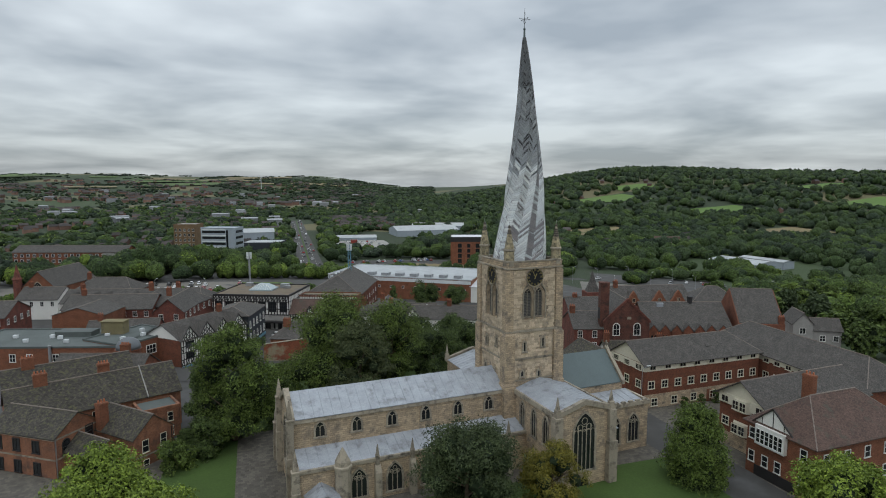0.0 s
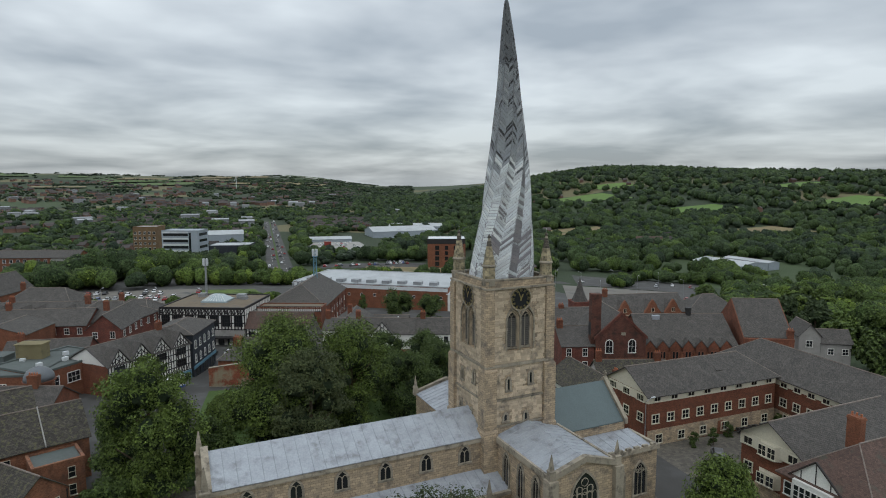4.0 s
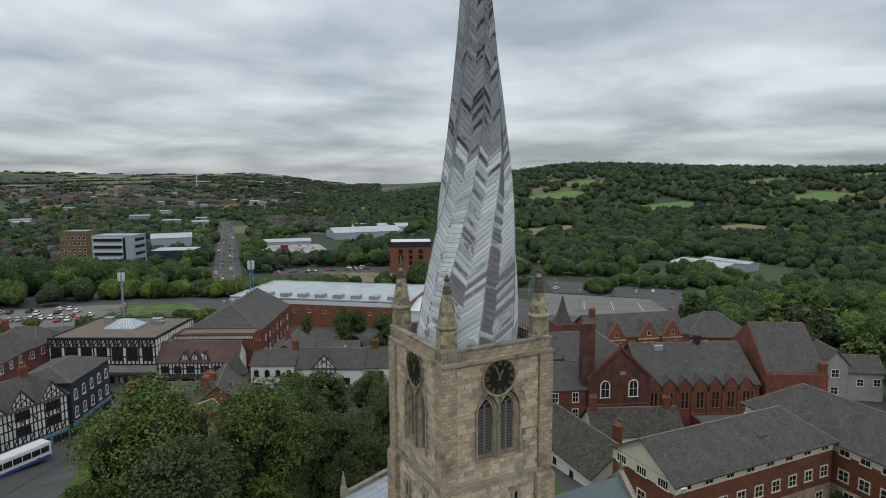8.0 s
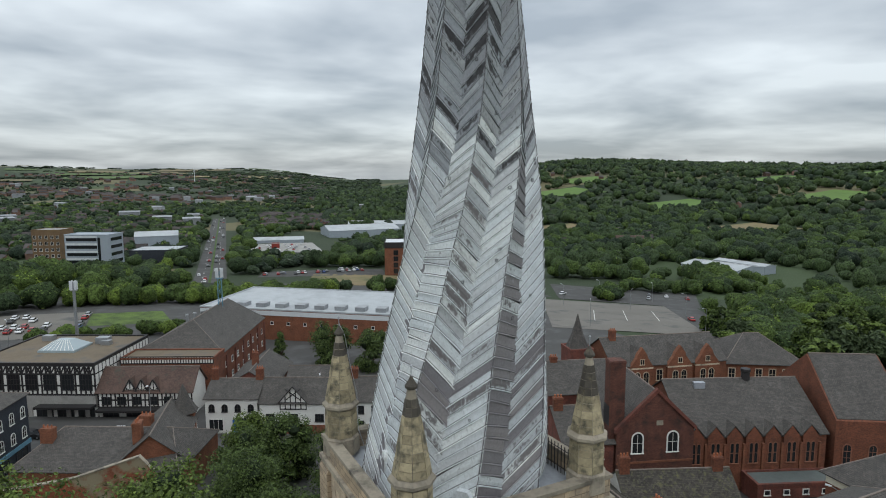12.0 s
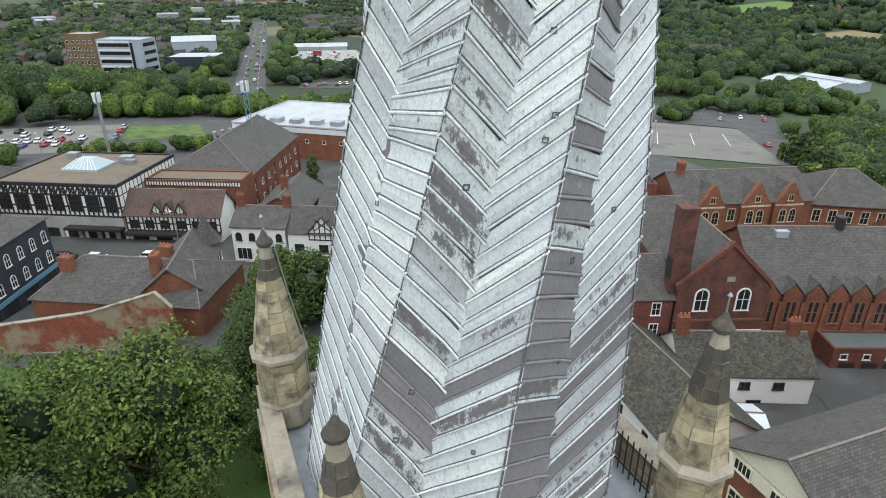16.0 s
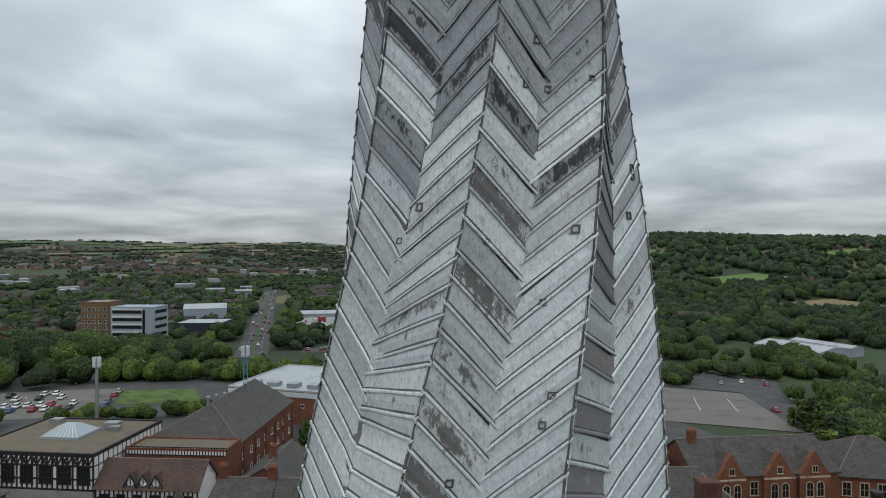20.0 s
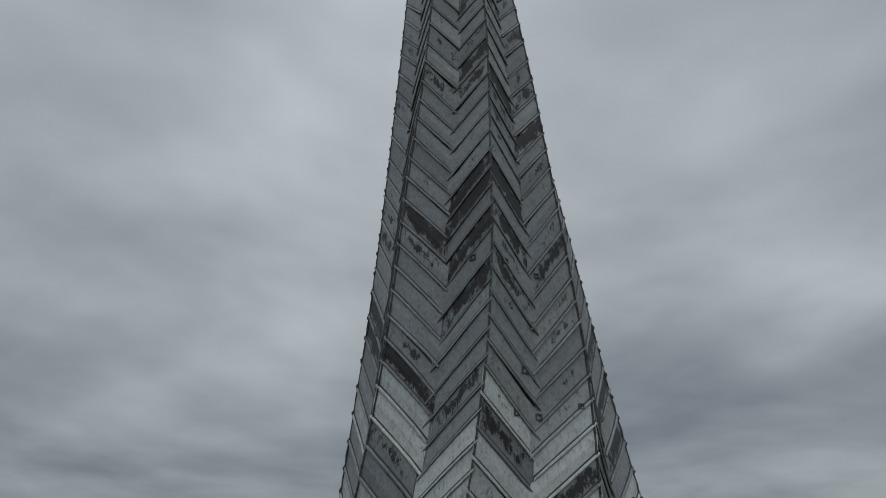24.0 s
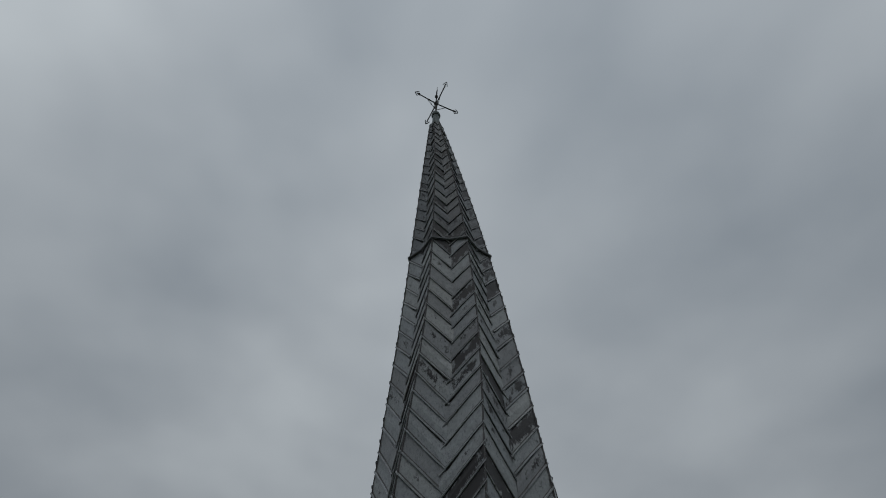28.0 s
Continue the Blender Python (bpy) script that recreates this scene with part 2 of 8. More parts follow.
LOUVRE = material("grey_louvre", (0.10, 0.095, 0.085), 0.8, bump=0.2)
TERRA = material("terracotta", (0.36, 0.12, 0.055), 0.85, bump=0.2)
SHEET = material("white_roof_sheet", (0.62, 0.64, 0.65), 0.5, 0.1, dark=0.9, light=1.05, bump=0.1, stain=(0.42, 0.44, 0.45), stain_at=(0.55, 0.8), stain_scale=0.1)
CLADG = material("grey_cladding", (0.33, 0.37, 0.41), 0.5, 0.2, dark=0.9, light=1.1, bump=0.1)
BARK = material("bark", (0.09, 0.065, 0.045), 0.95, bump=0.6)


def glass_mat(name, col):
    m = bpy.data.materials.new(name)
    m.use_nodes = True
    bs = m.node_tree.nodes["Principled BSDF"]
    bs.inputs["Base Color"].default_value = (*col, 1)
    bs.inputs["Roughness"].default_value = 0.12
    bs.inputs["Specular IOR Level"].default_value = 0.6
    nt = m.node_tree
    n = nt.nodes.new("ShaderNodeTexNoise"); n.inputs["Scale"].default_value = 1.3
    b = nt.nodes.new("ShaderNodeBump"); b.inputs["Strength"].default_value = 0.06
    nt.links.new(n.outputs[0], b.inputs["Height"]); nt.links.new(b.outputs[0], bs.inputs["Normal"])
    return m


GLASS = glass_mat("window_glass", (0.018, 0.02, 0.022))
SKYGLASS = glass_mat("rooflight_glass", (0.30, 0.36, 0.38))


def leaf_mat(name, col, sat=0.35):
    m = bpy.data.materials.new(name)
    m.use_nodes = True
    nt = m.node_tree
    bs = nt.nodes["Principled BSDF"]
    bs.inputs["Roughness"].default_value = 0.65
    bs.inputs["Specular IOR Level"].default_value = 0.25
    ge, oi = nt.nodes.new("ShaderNodeNewGeometry"), nt.nodes.new("ShaderNodeObjectInfo")
    ad = nt.nodes.new("ShaderNodeMath"); ad.operation = "ADD"
    nt.links.new(oi.outputs["Random"], ad.inputs[0]); nt.links.new(ge.outputs["Random Per Island"], ad.inputs[1])
    fr = nt.nodes.new("ShaderNodeMath"); fr.operation = "FRACT"
    nt.links.new(ad.outputs[0], fr.inputs[0])
    r = nt.nodes.new("ShaderNodeValToRGB")
    r.color_ramp.elements[0].color = (col[0] * (1 - sat), col[1] * (1 - sat), col[2] * (1 - sat), 1)
    r.color_ramp.elements[1].color = (col[0] * (1 + sat) * 1.15, col[1] * (1 + sat), col[2] * (1 + sat), 1)
    nt.links.new(fr.outputs[0], r.inputs[0])
    tc = nt.nodes.new("ShaderNodeTexCoord")
    c2, _ = ramp_noise(nt, tc.outputs["Object"], 0.35, 3, [(0.3, (0.7, 0.7, 0.7)), (0.7, (1.25, 1.2, 1.1))])
    nt.links.new(mixc(nt, "MULTIPLY", 1.0, r.outputs[0], c2), bs.inputs["Base Color"])
    return m


LEAF = leaf_mat("leaves_lime", (0.075, 0.125, 0.026), 0.6)
LEAFD = leaf_mat("leaves_dark", (0.052, 0.09, 0.024), 0.6)
LEAFY = leaf_mat("leaves_yellow_green", (0.13, 0.13, 0.02))
LEAFB = leaf_mat("leaves_bright", (0.135, 0.215, 0.032), 0.5)
LEAFM = leaf_mat("leaves_mid_green", (0.066, 0.112, 0.026), 0.5)
# far greens take extra blue: distance haze mixed into the leaf colour
LEAFF = leaf_mat("leaves_far_wood", (0.046, 0.076, 0.033), 0.35)
LEAFG = leaf_mat("leaves_hazed", (0.035, 0.056, 0.033), 0.3)


def canopy_mat(name, col):
    """The closed surface of a far crown: clumps of leaves, with the shade of the hollows between them put into the
    colour; no two trees quite alike.
    """
    m = bpy.data.materials.new(name)
    m.use_nodes = True
    nt = m.node_tree
    bs = nt.nodes["Principled BSDF"]
    bs.inputs["Roughness"].default_value = 0.8
    bs.inputs["Specular IOR Level"].default_value = 0.15
    tc, ge = nt.nodes.new("ShaderNodeTexCoord"), nt.nodes.new("ShaderNodeNewGeometry")
    r = nt.nodes.new("ShaderNodeValToRGB")
    r.color_ramp.elements[0].color = (col[0] * 0.6, col[1] * 0.62, col[2] * 0.7, 1)
    r.color_ramp.elements[1].color = (col[0] * 1.4, col[1] * 1.32, col[2] * 1.2, 1)
    nt.links.new(ge.outputs["Random Per Island"], r.inputs[0])
    # shade between the leaf clumps, multiplied into the colour at the bump's lows
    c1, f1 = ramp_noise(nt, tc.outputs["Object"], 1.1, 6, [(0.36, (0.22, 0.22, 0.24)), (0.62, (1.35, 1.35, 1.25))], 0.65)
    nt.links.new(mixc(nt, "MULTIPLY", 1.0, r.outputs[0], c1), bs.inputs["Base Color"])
    b = nt.nodes.new("ShaderNodeBump")
    b.inputs["Strength"].default_value, b.inputs["Distance"].default_value = 1.0, 1.2
    nt.links.new(f1, b.inputs["Height"]); nt.links.new(b.outputs[0], bs.inputs["Normal"])
    return m


# the two far greens carry the haze's blue here too
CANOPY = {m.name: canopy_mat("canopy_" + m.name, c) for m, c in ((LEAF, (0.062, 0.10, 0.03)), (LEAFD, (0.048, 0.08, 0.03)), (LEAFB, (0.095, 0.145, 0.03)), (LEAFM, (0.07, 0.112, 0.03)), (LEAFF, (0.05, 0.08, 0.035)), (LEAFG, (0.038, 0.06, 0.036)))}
# dark fill for crowns: the shade between the leaves put into the colour
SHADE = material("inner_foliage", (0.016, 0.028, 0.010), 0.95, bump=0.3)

# ---- mesh helpers ----


def add_uv(me):
    """Wall and roof coordinates in metres: along the level line of each face, and up its slope."""
    uv = me.uv_layers.new(name="UVMap")
    for p in me.polygons:
        n = p.normal
        if abs(n.z) > 0.97:
            a, b = Vector((1, 0, 0)), Vector((0, 1, 0))
        else:
            a = Vector((-n.y, n.x, 0)).normalized()
            b = n.cross(a)
        for li in p.loop_indices:
            co = me.vertices[me.loops[li].vertex_index].co
            uv.data[li].uv = (co.dot(a), co.dot(b))


def mesh_of(name, bm, mat, uv=True, smooth=False):
    me = bpy.data.meshes.new(name)
    bmesh.ops.recalc_face_normals(bm, faces=bm.faces)
    bm.to_mesh(me)
    bm.free()
    if uv:
        add_uv(me)
    me.materials.append(mat)
    if smooth:
        me.polygons.foreach_set("use_smooth", [True] * len(me.polygons))
    return me


def part(name, bm, mat, parent, label="", uv=True, smooth=False):
    ob = new(name, mesh_of(name, bm, mat, uv, smooth) if isinstance(bm, bmesh.types.BMesh) else bm)
    ob.parent = parent
    if label:
        tagged(ob, label)
    return ob


def thing(name, label, category, m=None, group="", kind=""):
    ob = new(name)
    ob.empty_display_size = 0.2
    if m is not None:
        ob.matrix_world = m
    return tagged(ob, label, category, group, kind)


def box(bm, x0, x1, y0, y1, z0, z1):
    v = [bm.verts.new((x, y, z)) for z in (z0, z1) for x, y in ((x0, y0), (x1, y0), (x1, y1), (x0, y1))]
    for f in ((0, 3, 2, 1), (4, 5, 6, 7), (0, 1, 5, 4), (1, 2, 6, 5), (2, 3, 7, 6), (3, 0, 4, 7)):
        bm.faces.new([v[i] for i in f])
    return v


def hexa(bm, pts):
    """A solid from eight corners: four below, four above, both the same way round."""
    v = [bm.verts.new(p) for p in pts]
    for f in ((0, 3, 2, 1), (4, 5, 6, 7), (0, 1, 5, 4), (1, 2, 6, 5), (2, 3, 7, 6), (3, 0, 4, 7)):
        bm.faces.new([v[i] for i in f])


def prism(bm, poly, a, b):
    """A solid between two copies of a polygon moved by the vectors a and b."""
    lo = [bm.verts.new(Vector(p) + Vector(a)) for p in poly]
    hi = [bm.verts.new(Vector(p) + Vector(b)) for p in poly]
    bm.faces.new(lo[::-1]); bm.faces.new(hi)
    n = len(poly)
    for i in range(n):
        bm.faces.new((lo[i], lo[(i + 1) % n], hi[(i + 1) % n], hi[i]))


def rod(bm, p, q, r0, r1=None, n=8):
    p, q = Vector(p), Vector(q)
    r1 = r0 if r1 is None else r1
    z = (q - p).normalized()
    x = z.orthogonal().normalized()
    y = z.cross(x)
    a = [bm.verts.new(p + r0 * (math.cos(t) * x + math.sin(t) * y)) for t in [2 * math.pi * i / n for i in range(n)]]
    b = [bm.verts.new(q + r1 * (math.cos(t) * x + math.sin(t) * y)) for t in [2 * math.pi * i / n for i in range(n)]]
    bm.faces.new(a[::-1]); bm.faces.new(b)
    for i in range(n):
        bm.faces.new((a[i], a[(i + 1) % n], b[(i + 1) % n], b[i]))


def lathe(bm, prof, n=12, cx=0, cy=0, turn=0.0):
    rings = [[bm.verts.new((cx + r * math.cos(2 * math.pi * i / n + turn), cy + r * math.sin(2 * math.pi * i / n + turn), z)) for i in range(n)] for r, z in prof]
    for a, b in zip(rings, rings[1:]):
        for i in range(n):
            bm.faces.new((a[i], a[(i + 1) % n], b[(i + 1) % n], b[i]))
    bm.faces.new(rings[0][::-1]); bm.faces.new(rings[-1])


def arch(w, h, n=7):
    """Outline of a pointed window: width, full height, from the sill's left end, springing at h - 0.85 w."""
    s = h - 0.85 * w
    out = [(-w / 2, 0), (w / 2, 0)]
    for i in range(n):
        a = radians(60) * i / (n - 1)
        out.append((w / 2 - w * (1 - math.cos(a)), s + w * math.sin(a) * 0.98))
    for i in range(n - 2, -1, -1):
        a = radians(60) * i / (n - 1)
        out.append((-(w / 2 - w * (1 - math.cos(a))), s + w * math.sin(a) * 0.98))
    return out

# ---- ground ----


def sm(a, b, v):
    t = min(1.0, max(0.0, (v - a) / (b - a)))
    return t * t * (3 - 2 * t)


def gz(x, y):
    """The height of the ground: the church hill, the valley behind it, and the hills that close the view."""
    s = 0.45 * x + 0.89 * y
    z = -4.5 * sm(15, 75, s) - 9 * sm(90, 330, s) - 7 * sm(60, 300, x) * sm(20, 120, s) + 5 * sm(0, 90, -x) * sm(120, 300, s)
    r = math.hypot(x, y)
    if r > 250:
        b = math.degrees(math.atan2(x, y))
        right = sm(14, 36, b) * (1 - sm(150, 175, b)) if b > 0 else 0
        nz = noise.noise(Vector((x / 500, y / 500, 0.3)))
        z += right * (86 + 22 * nz) * sm(420, 1750, r) - 10 * right * sm(1800, 2600, r)
        z += (1 - right) * ((80 + 40 * noise.noise(Vector((x / 1100, y / 1100, 5)))) * sm(1300, 4300, r) * (1 - 0.75 * sm(4, 16, b) * (1 - sm(20, 40, b))) + 6 * nz * sm(500, 1200, r))
    return z


def field_mat():
    m = material("fields", (0.034, 0.052, 0.02), 0.95, dark=0.6, light=1.4, big=0.02, fine=0.6, bump=0.4, dist=0.4)
    nt = m.node_tree
    bs = nt.nodes["Principled BSDF"]
    tc = nt.nodes["Texture Coordinate"]
    vo = nt.nodes.new("ShaderNodeTexVoronoi")
    vo.inputs["Scale"].default_value = 0.0045
    nt.links.new(tc.outputs["Object"], vo.inputs["Vector"])
    sp = nt.nodes.new("ShaderNodeSeparateColor")
    nt.links.new(vo.outputs["Color"], sp.inputs[0])
    rp = nt.nodes.new("ShaderNodeValToRGB")
    rp.color_ramp.interpolation = "CONSTANT"
    for i, (p, c) in enumerate(((0, (0.024, 0.036, 0.016)), (0.45, (0.033, 0.05, 0.02)), (0.62, (0.055, 0.085, 0.026)), (0.72, (0.17, 0.14, 0.07)), (0.8, (0.045, 0.07, 0.025)), (0.92, (0.13, 0.12, 0.06)))):
        el = rp.color_ramp.elements[i] if i < 2 else rp.color_ramp.elements.new(p)
        el.position, el.color = p, (*c, 1)
    nt.links.new(sp.outputs[0], rp.inputs[0])
    old = bs.inputs["Base Color"].links[0].from_socket
    nt.links.new(mixc(nt, "MIX", 0.65, old, rp.outputs[0]), bs.inputs["Base Color"])
    return m


FIELDS = field_mat()
rings = [0, 12, 24, 36, 48, 60, 72, 84, 96, 110, 125, 140, 155, 170, 190, 210, 230, 255, 280, 310, 345, 380, 420, 470, 530, 600, 680, 770, 870, 980, 1100, 1230, 1370, 1520, 1680, 1850, 2030, 2230, 2450, 2700, 2980, 3300, 3700, 4150, 4600, 4850]
NA = 160
gv, gf = [(0.0, 0.0, gz(0, 0))], []
for r in rings[1:]:
    for i in range(NA):
        a = 2 * math.pi * i / NA
        x, y = r * math.sin(a), r * math.cos(a)
        gv.append((x, y, gz(x, y)))
for i in range(NA):
    gf.append((0, 1 + (i + 1) % NA, 1 + i))
for k in range(len(rings) - 2):
    for i in range(NA):
        a, b = 1 + k * NA + i, 1 + k * NA + (i + 1) % NA
        gf.append((a, b, b + NA, a + NA))
gm = bpy.data.meshes.new("ground")
gm.from_pydata(gv, [], gf)
gm.materials.append(FIELDS)
gm.polygons.foreach_set("use_smooth", [True] * len(gm.polygons))
ground = tagged(new("ground", gm), "rolling green ground with fields and hills", "ground", kind="structure")


def patch(name, label, cat, corners, nx, ny, dz, mat, th=0.0):
    """A sheet over the ground between four corners: two along one edge, then two along the opposite one, the same way."""
    (a, b, c, d) = [Vector((*p, 0)) for p in corners]
    bm = bmesh.new()
    g = []
    for j in range(ny + 1):
        row = []
        for i in range(nx + 1):
            u, v = i / nx, j / ny
            p = (a * (1 - u) + b * u) * (1 - v) + (c * (1 - u) + d * u) * v
            row.append(bm.verts.new((p.x, p.y, gz(p.x, p.y) + dz)))
        g.append(row)
    for j in range(ny):
        for i in range(nx):
            bm.faces.new((g[j][i], g[j][i + 1], g[j + 1][i + 1], g[j + 1][i]))
    if th:
        r = bmesh.ops.extrude_face_region(bm, geom=bm.faces[:])
        for v in r["geom"]:
            if isinstance(v, bmesh.types.BMVert):
                v.co.z -= th
    return tagged(new(name, mesh_of(name, bm, mat)), label, cat, kind="structure")


patch("pavement", "worn grey paving and yards of the old town", "pavement", [(-330, 20), (120, 20), (-330, 300), (120, 300)], 60, 40, 0.10, ASPH)
patch("pavement", "grey paving round the churchyard", "pavement", [(-120, -70), (95, -70), (-120, 19.9), (95, 19.9)], 36, 16, 0.10, PAVE)
patch("lawn", "mown churchyard lawn", "lawn", [(-62, -46), (24, -46), (-50, -13), (24, -13)], 20, 10, 0.16, GRASS)
patch("lawn", "mown churchyard lawn", "lawn", [(-58, -13), (-46.5, -13), (-56, 22), (-46, 22)], 6, 12, 0.16, GRASS)
patch("lawn", "grass under the churchyard trees", "lawn", [(-44, 18), (28, 18), (-40, 66), (26, 62)], 20, 12, 0.17, GRASS)

# ---- buildings ----
WIN = {}


def window_mesh(w, h, nx, ny, fmat, surround, arched):
    key = (w, h, nx, ny, fmat.name, surround, arched)
    if key not in WIN:
        bm, t = bmesh.new(), surround
        hb = h - (0.5 * w if arched else 0)
        box(bm, -w / 2 - t, -w / 2, -0.09, 0, 0, hb)
        box(bm, w / 2, w / 2 + t, -0.09, 0, 0, hb)
        box(bm, -w / 2 - t - 0.06, w / 2 + t + 0.06, -0.17, 0, -0.14, 0)
        if arched:
            n = 8
            for i in range(n):
                a, b = math.pi * i / n, math.pi * (i + 1) / n
                ra, rb = w / 2, w / 2 + t
                q = [(ra * math.cos(a), hb + ra * math.sin(a)), (rb * math.cos(a), hb + rb * math.sin(a)), (rb * math.cos(b), hb + rb * math.sin(b)), (ra * math.cos(b), hb + ra * math.sin(b))]
                prism(bm, [(x, 0, z) for x, z in q], (0, -0.09, 0), (0, 0, 0))
        else:
            box(bm, -w / 2 - t, w / 2 + t, -0.09, 0, hb, hb + t)
        for i in range(1, nx):
            x = -w / 2 + w * i / nx
            box(bm, x - 0.03, x + 0.03, -0.07, 0, 0, h - (0.12 * w if arched else 0))
        for j in range(1, ny):
            z = h * j / ny
            box(bm, -w / 2, w / 2, -0.065, 0, z - 0.03, z + 0.03)
        fm = mesh_of("window", bm, fmat, uv=False)
        bm = bmesh.new()
        poly = [(-w / 2, 0), (w / 2, 0), (w / 2, hb)]
        if arched:
            poly += [(w / 2 * math.cos(math.pi * i / 8), hb + w / 2 * math.sin(math.pi * i / 8)) for i in range(1, 8)]
        poly.append((-w / 2, hb))
        prism(bm, [(x, 0, z) for x, z in poly], (0, -0.03, 0), (0, -0.004, 0))
        WIN[key] = (fm, mesh_of("pane", bm, GLASS, uv=False))
    return WIN[key]


class House:
    """A building on a rectangle: p0 and p1 are the ends of its front (left and right as one faces it), d its depth; heights are over sea level of the plan."""

    def __init__(self, name, label, p0, p1, d, zg, ze, zr, wall, roof, ridge="x", hip=(0, 0), over=0.35, cat="building", gable=None, flat=False):
        p0, p1 = Vector((*p0, 0)), Vector((*p1, 0))
        self.L, self.d, self.zg, self.ze, self.zr = (p1 - p0).length, d, zg, ze, zr
        dx = p1 - p0
        self.m = Matrix.Translation(p0) @ Matrix.Rotation(math.atan2(dx.y, dx.x), 4, "Z")
        self.ob = thing(name, label, cat, self.m @ Matrix.Translation((0, 0, zg)))
        self.off = -zg
        L = self.L
        bm = bmesh.new()
        h0 = 0
        ze, zr = ze - zg, zr - zg
        if flat:
            box(bm, 0, L, 0, d, h0 - 1.5, ze)
            part("wall", bm, wall, self.ob)
            bm = bmesh.new()
            box(bm, 0.3, L - 0.3, 0.3, d - 0.3, ze + 0.003, ze + 0.15)
            part("roof", bm, roof, self.ob)
            bm = bmesh.new()
            for a in ((-0.1, L + 0.1, -0.1, 0.3), (-0.1, L + 0.1, d - 0.3, d + 0.1), (-0.1, 0.3, 0.3, d - 0.3), (L - 0.3, L + 0.1, 0.3, d - 0.3)):
                box(bm, *a, ze + 0.004, ze + 0.45)
            part("parapet", bm, gable or wall, self.ob)
            return
        if ridge == "x":
            A, B = L, d
            P = lambda u, v, z: (u, v, z)
        else:
            A, B = d, L
            P = lambda u, v, z: (v, u, z)
        prof = [(0, h0 - 1.5), (B, h0 - 1.5), (B, ze), (B / 2, zr), (0, ze)]
        if hip[0] or hip[1]:
            prof = [(0, h0 - 1.5), (B, h0 - 1.5), (B, ze), (0, ze)]
        prism(bm, [P(0, v, z) for v, z in prof], (0, 0, 0), P(A, 0, 0))
        part("wall", bm, wall, self.ob)
        k = (zr - ze) / (B / 2)
        o, e = over, 0.12
        if hip[0] or hip[1]:
            pr = zr + e
        ev = ze - k * o + e
        r0, r1 = (hip[0] if hip[0] else -o), (A - hip[1] if hip[1] else A + o)
        top = [P(-o, -o, ev), P(A + o, -o, ev), P(A + o, B + o, ev), P(-o, B + o, ev), P(r0, B / 2, zr + e), P(r1, B / 2, zr + e)]
        faces = [(0, 1, 5, 4), (2, 3, 4, 5)]
        faces += [(3, 0, 4)] if hip[0] else []
        faces += [(1, 2, 5)] if hip[1] else []
        bm = bmesh.new()
        v = [bm.verts.new(p) for p in top]
        fs = [bm.faces.new([v[i] for i in f]) for f in faces]
        ext = bmesh.ops.extrude_face_region(bm, geom=fs)
        for q in ext["geom"]:
            if isinstance(q, bmesh.types.BMVert):
                q.co.z -= 0.14
        part("roof", bm, roof, self.ob)
        bm = bmesh.new()
        rod(bm, P(r0, B / 2, zr + e + 0.02), P(r1, B / 2, zr + e + 0.02), 0.11, n=6)
        for i, (hh, cs) in enumerate(((hip[0], (0, 3)), (hip[1], (1, 2)))):
            for c in cs:
                if hh:
                    rod(bm, top[c], top[4 + i], 0.08, n=5)
        part("ridge_tiles", bm, RIDGE, self.ob)
        if gable:
            for end in (0, 1):
                if not hip[end]:
                    bm = bmesh.new()
                    prism(bm, [P(0, v, z) for v, z in ((0.0, ze), (B, ze), (B / 2, zr))], P(-0.06 if end == 0 else A, 0, 0), P(0 if end == 0 else A + 0.06, 0, 0))
                    part("gable_panel", bm, gable, self.ob)

    def face(self, f):
        """The frame of a wall: x along it as one faces it, y into it, z up from the building's ground."""
        L, d = self.L, self.d
        return {"f": Matrix(), "r": Matrix.Translation((L, 0, 0)) @ Matrix.Rotation(math.pi / 2, 4, "Z"),
                "b": Matrix.Translation((L, d, 0)) @ Matrix.Rotation(math.pi, 4, "Z"), "l": Matrix.Translation((0, d, 0)) @ Matrix.Rotation(-math.pi / 2, 4, "Z")}[f]

    def windows(self, f, us, zs, w, h, nx=2, ny=2, mat=None, surround=0.1, arched=False, proud=0.0):
        fm, pm = window_mesh(w, h, nx, ny, mat or WHITE, surround, arched)
        n = self.L if f in "fb" else self.d
        if isinstance(us, int):
            us = [n * (i + 0.5) / us for i in range(us)]
        for z in (zs if isinstance(zs, (list, tuple)) else [zs]):
            for u in us:
                o = part("window", fm, None, self.ob)
                o.matrix_local = self.face(f) @ Matrix.Translation((u, -proud, z + self.off))
                part("pane", pm, None, o)

    def strip(self, name, f, u0, u1, z0, z1, mat, proud=0.05, label=""):
        bm = bmesh.new()
        box(bm, u0, u1, -proud, 0.0 - 0.002, z0 + self.off, z1 + self.off)
        o = part(name, bm, mat, self.ob, label)
        o.matrix_local = self.face(f)
        return o

    def chimney(self, u, v, z0, z1, w=0.9, l=1.4, pots=3, mat=None):
        bm = bmesh.new()
        z0, z1 = z0 + self.off, z1 + self.off
        box(bm, u - l / 2, u + l / 2, v - w / 2, v + w / 2, z0, z1 - 0.35)
        box(bm, u - l / 2 - 0.08, u + l / 2 + 0.08, v - w / 2 - 0.08, v + w / 2 + 0.08, z1 - 0.347, z1 - 0.15)
        box(bm, u - l / 2, u + l / 2, v - w / 2, v + w / 2, z1 - 0.147, z1)
        c = part("chimney", bm, mat or BRICK, self.ob)
        for i in range(pots):
            bm = bmesh.new()
            x = u - l / 2 + l * (i + 0.5) / pots
            lathe(bm, [(0.13, z1 + 0.003), (0.11, z1 + 0.35), (0.14, z1 + 0.4), (0.12, z1 + 0.45)], 8, x, v)
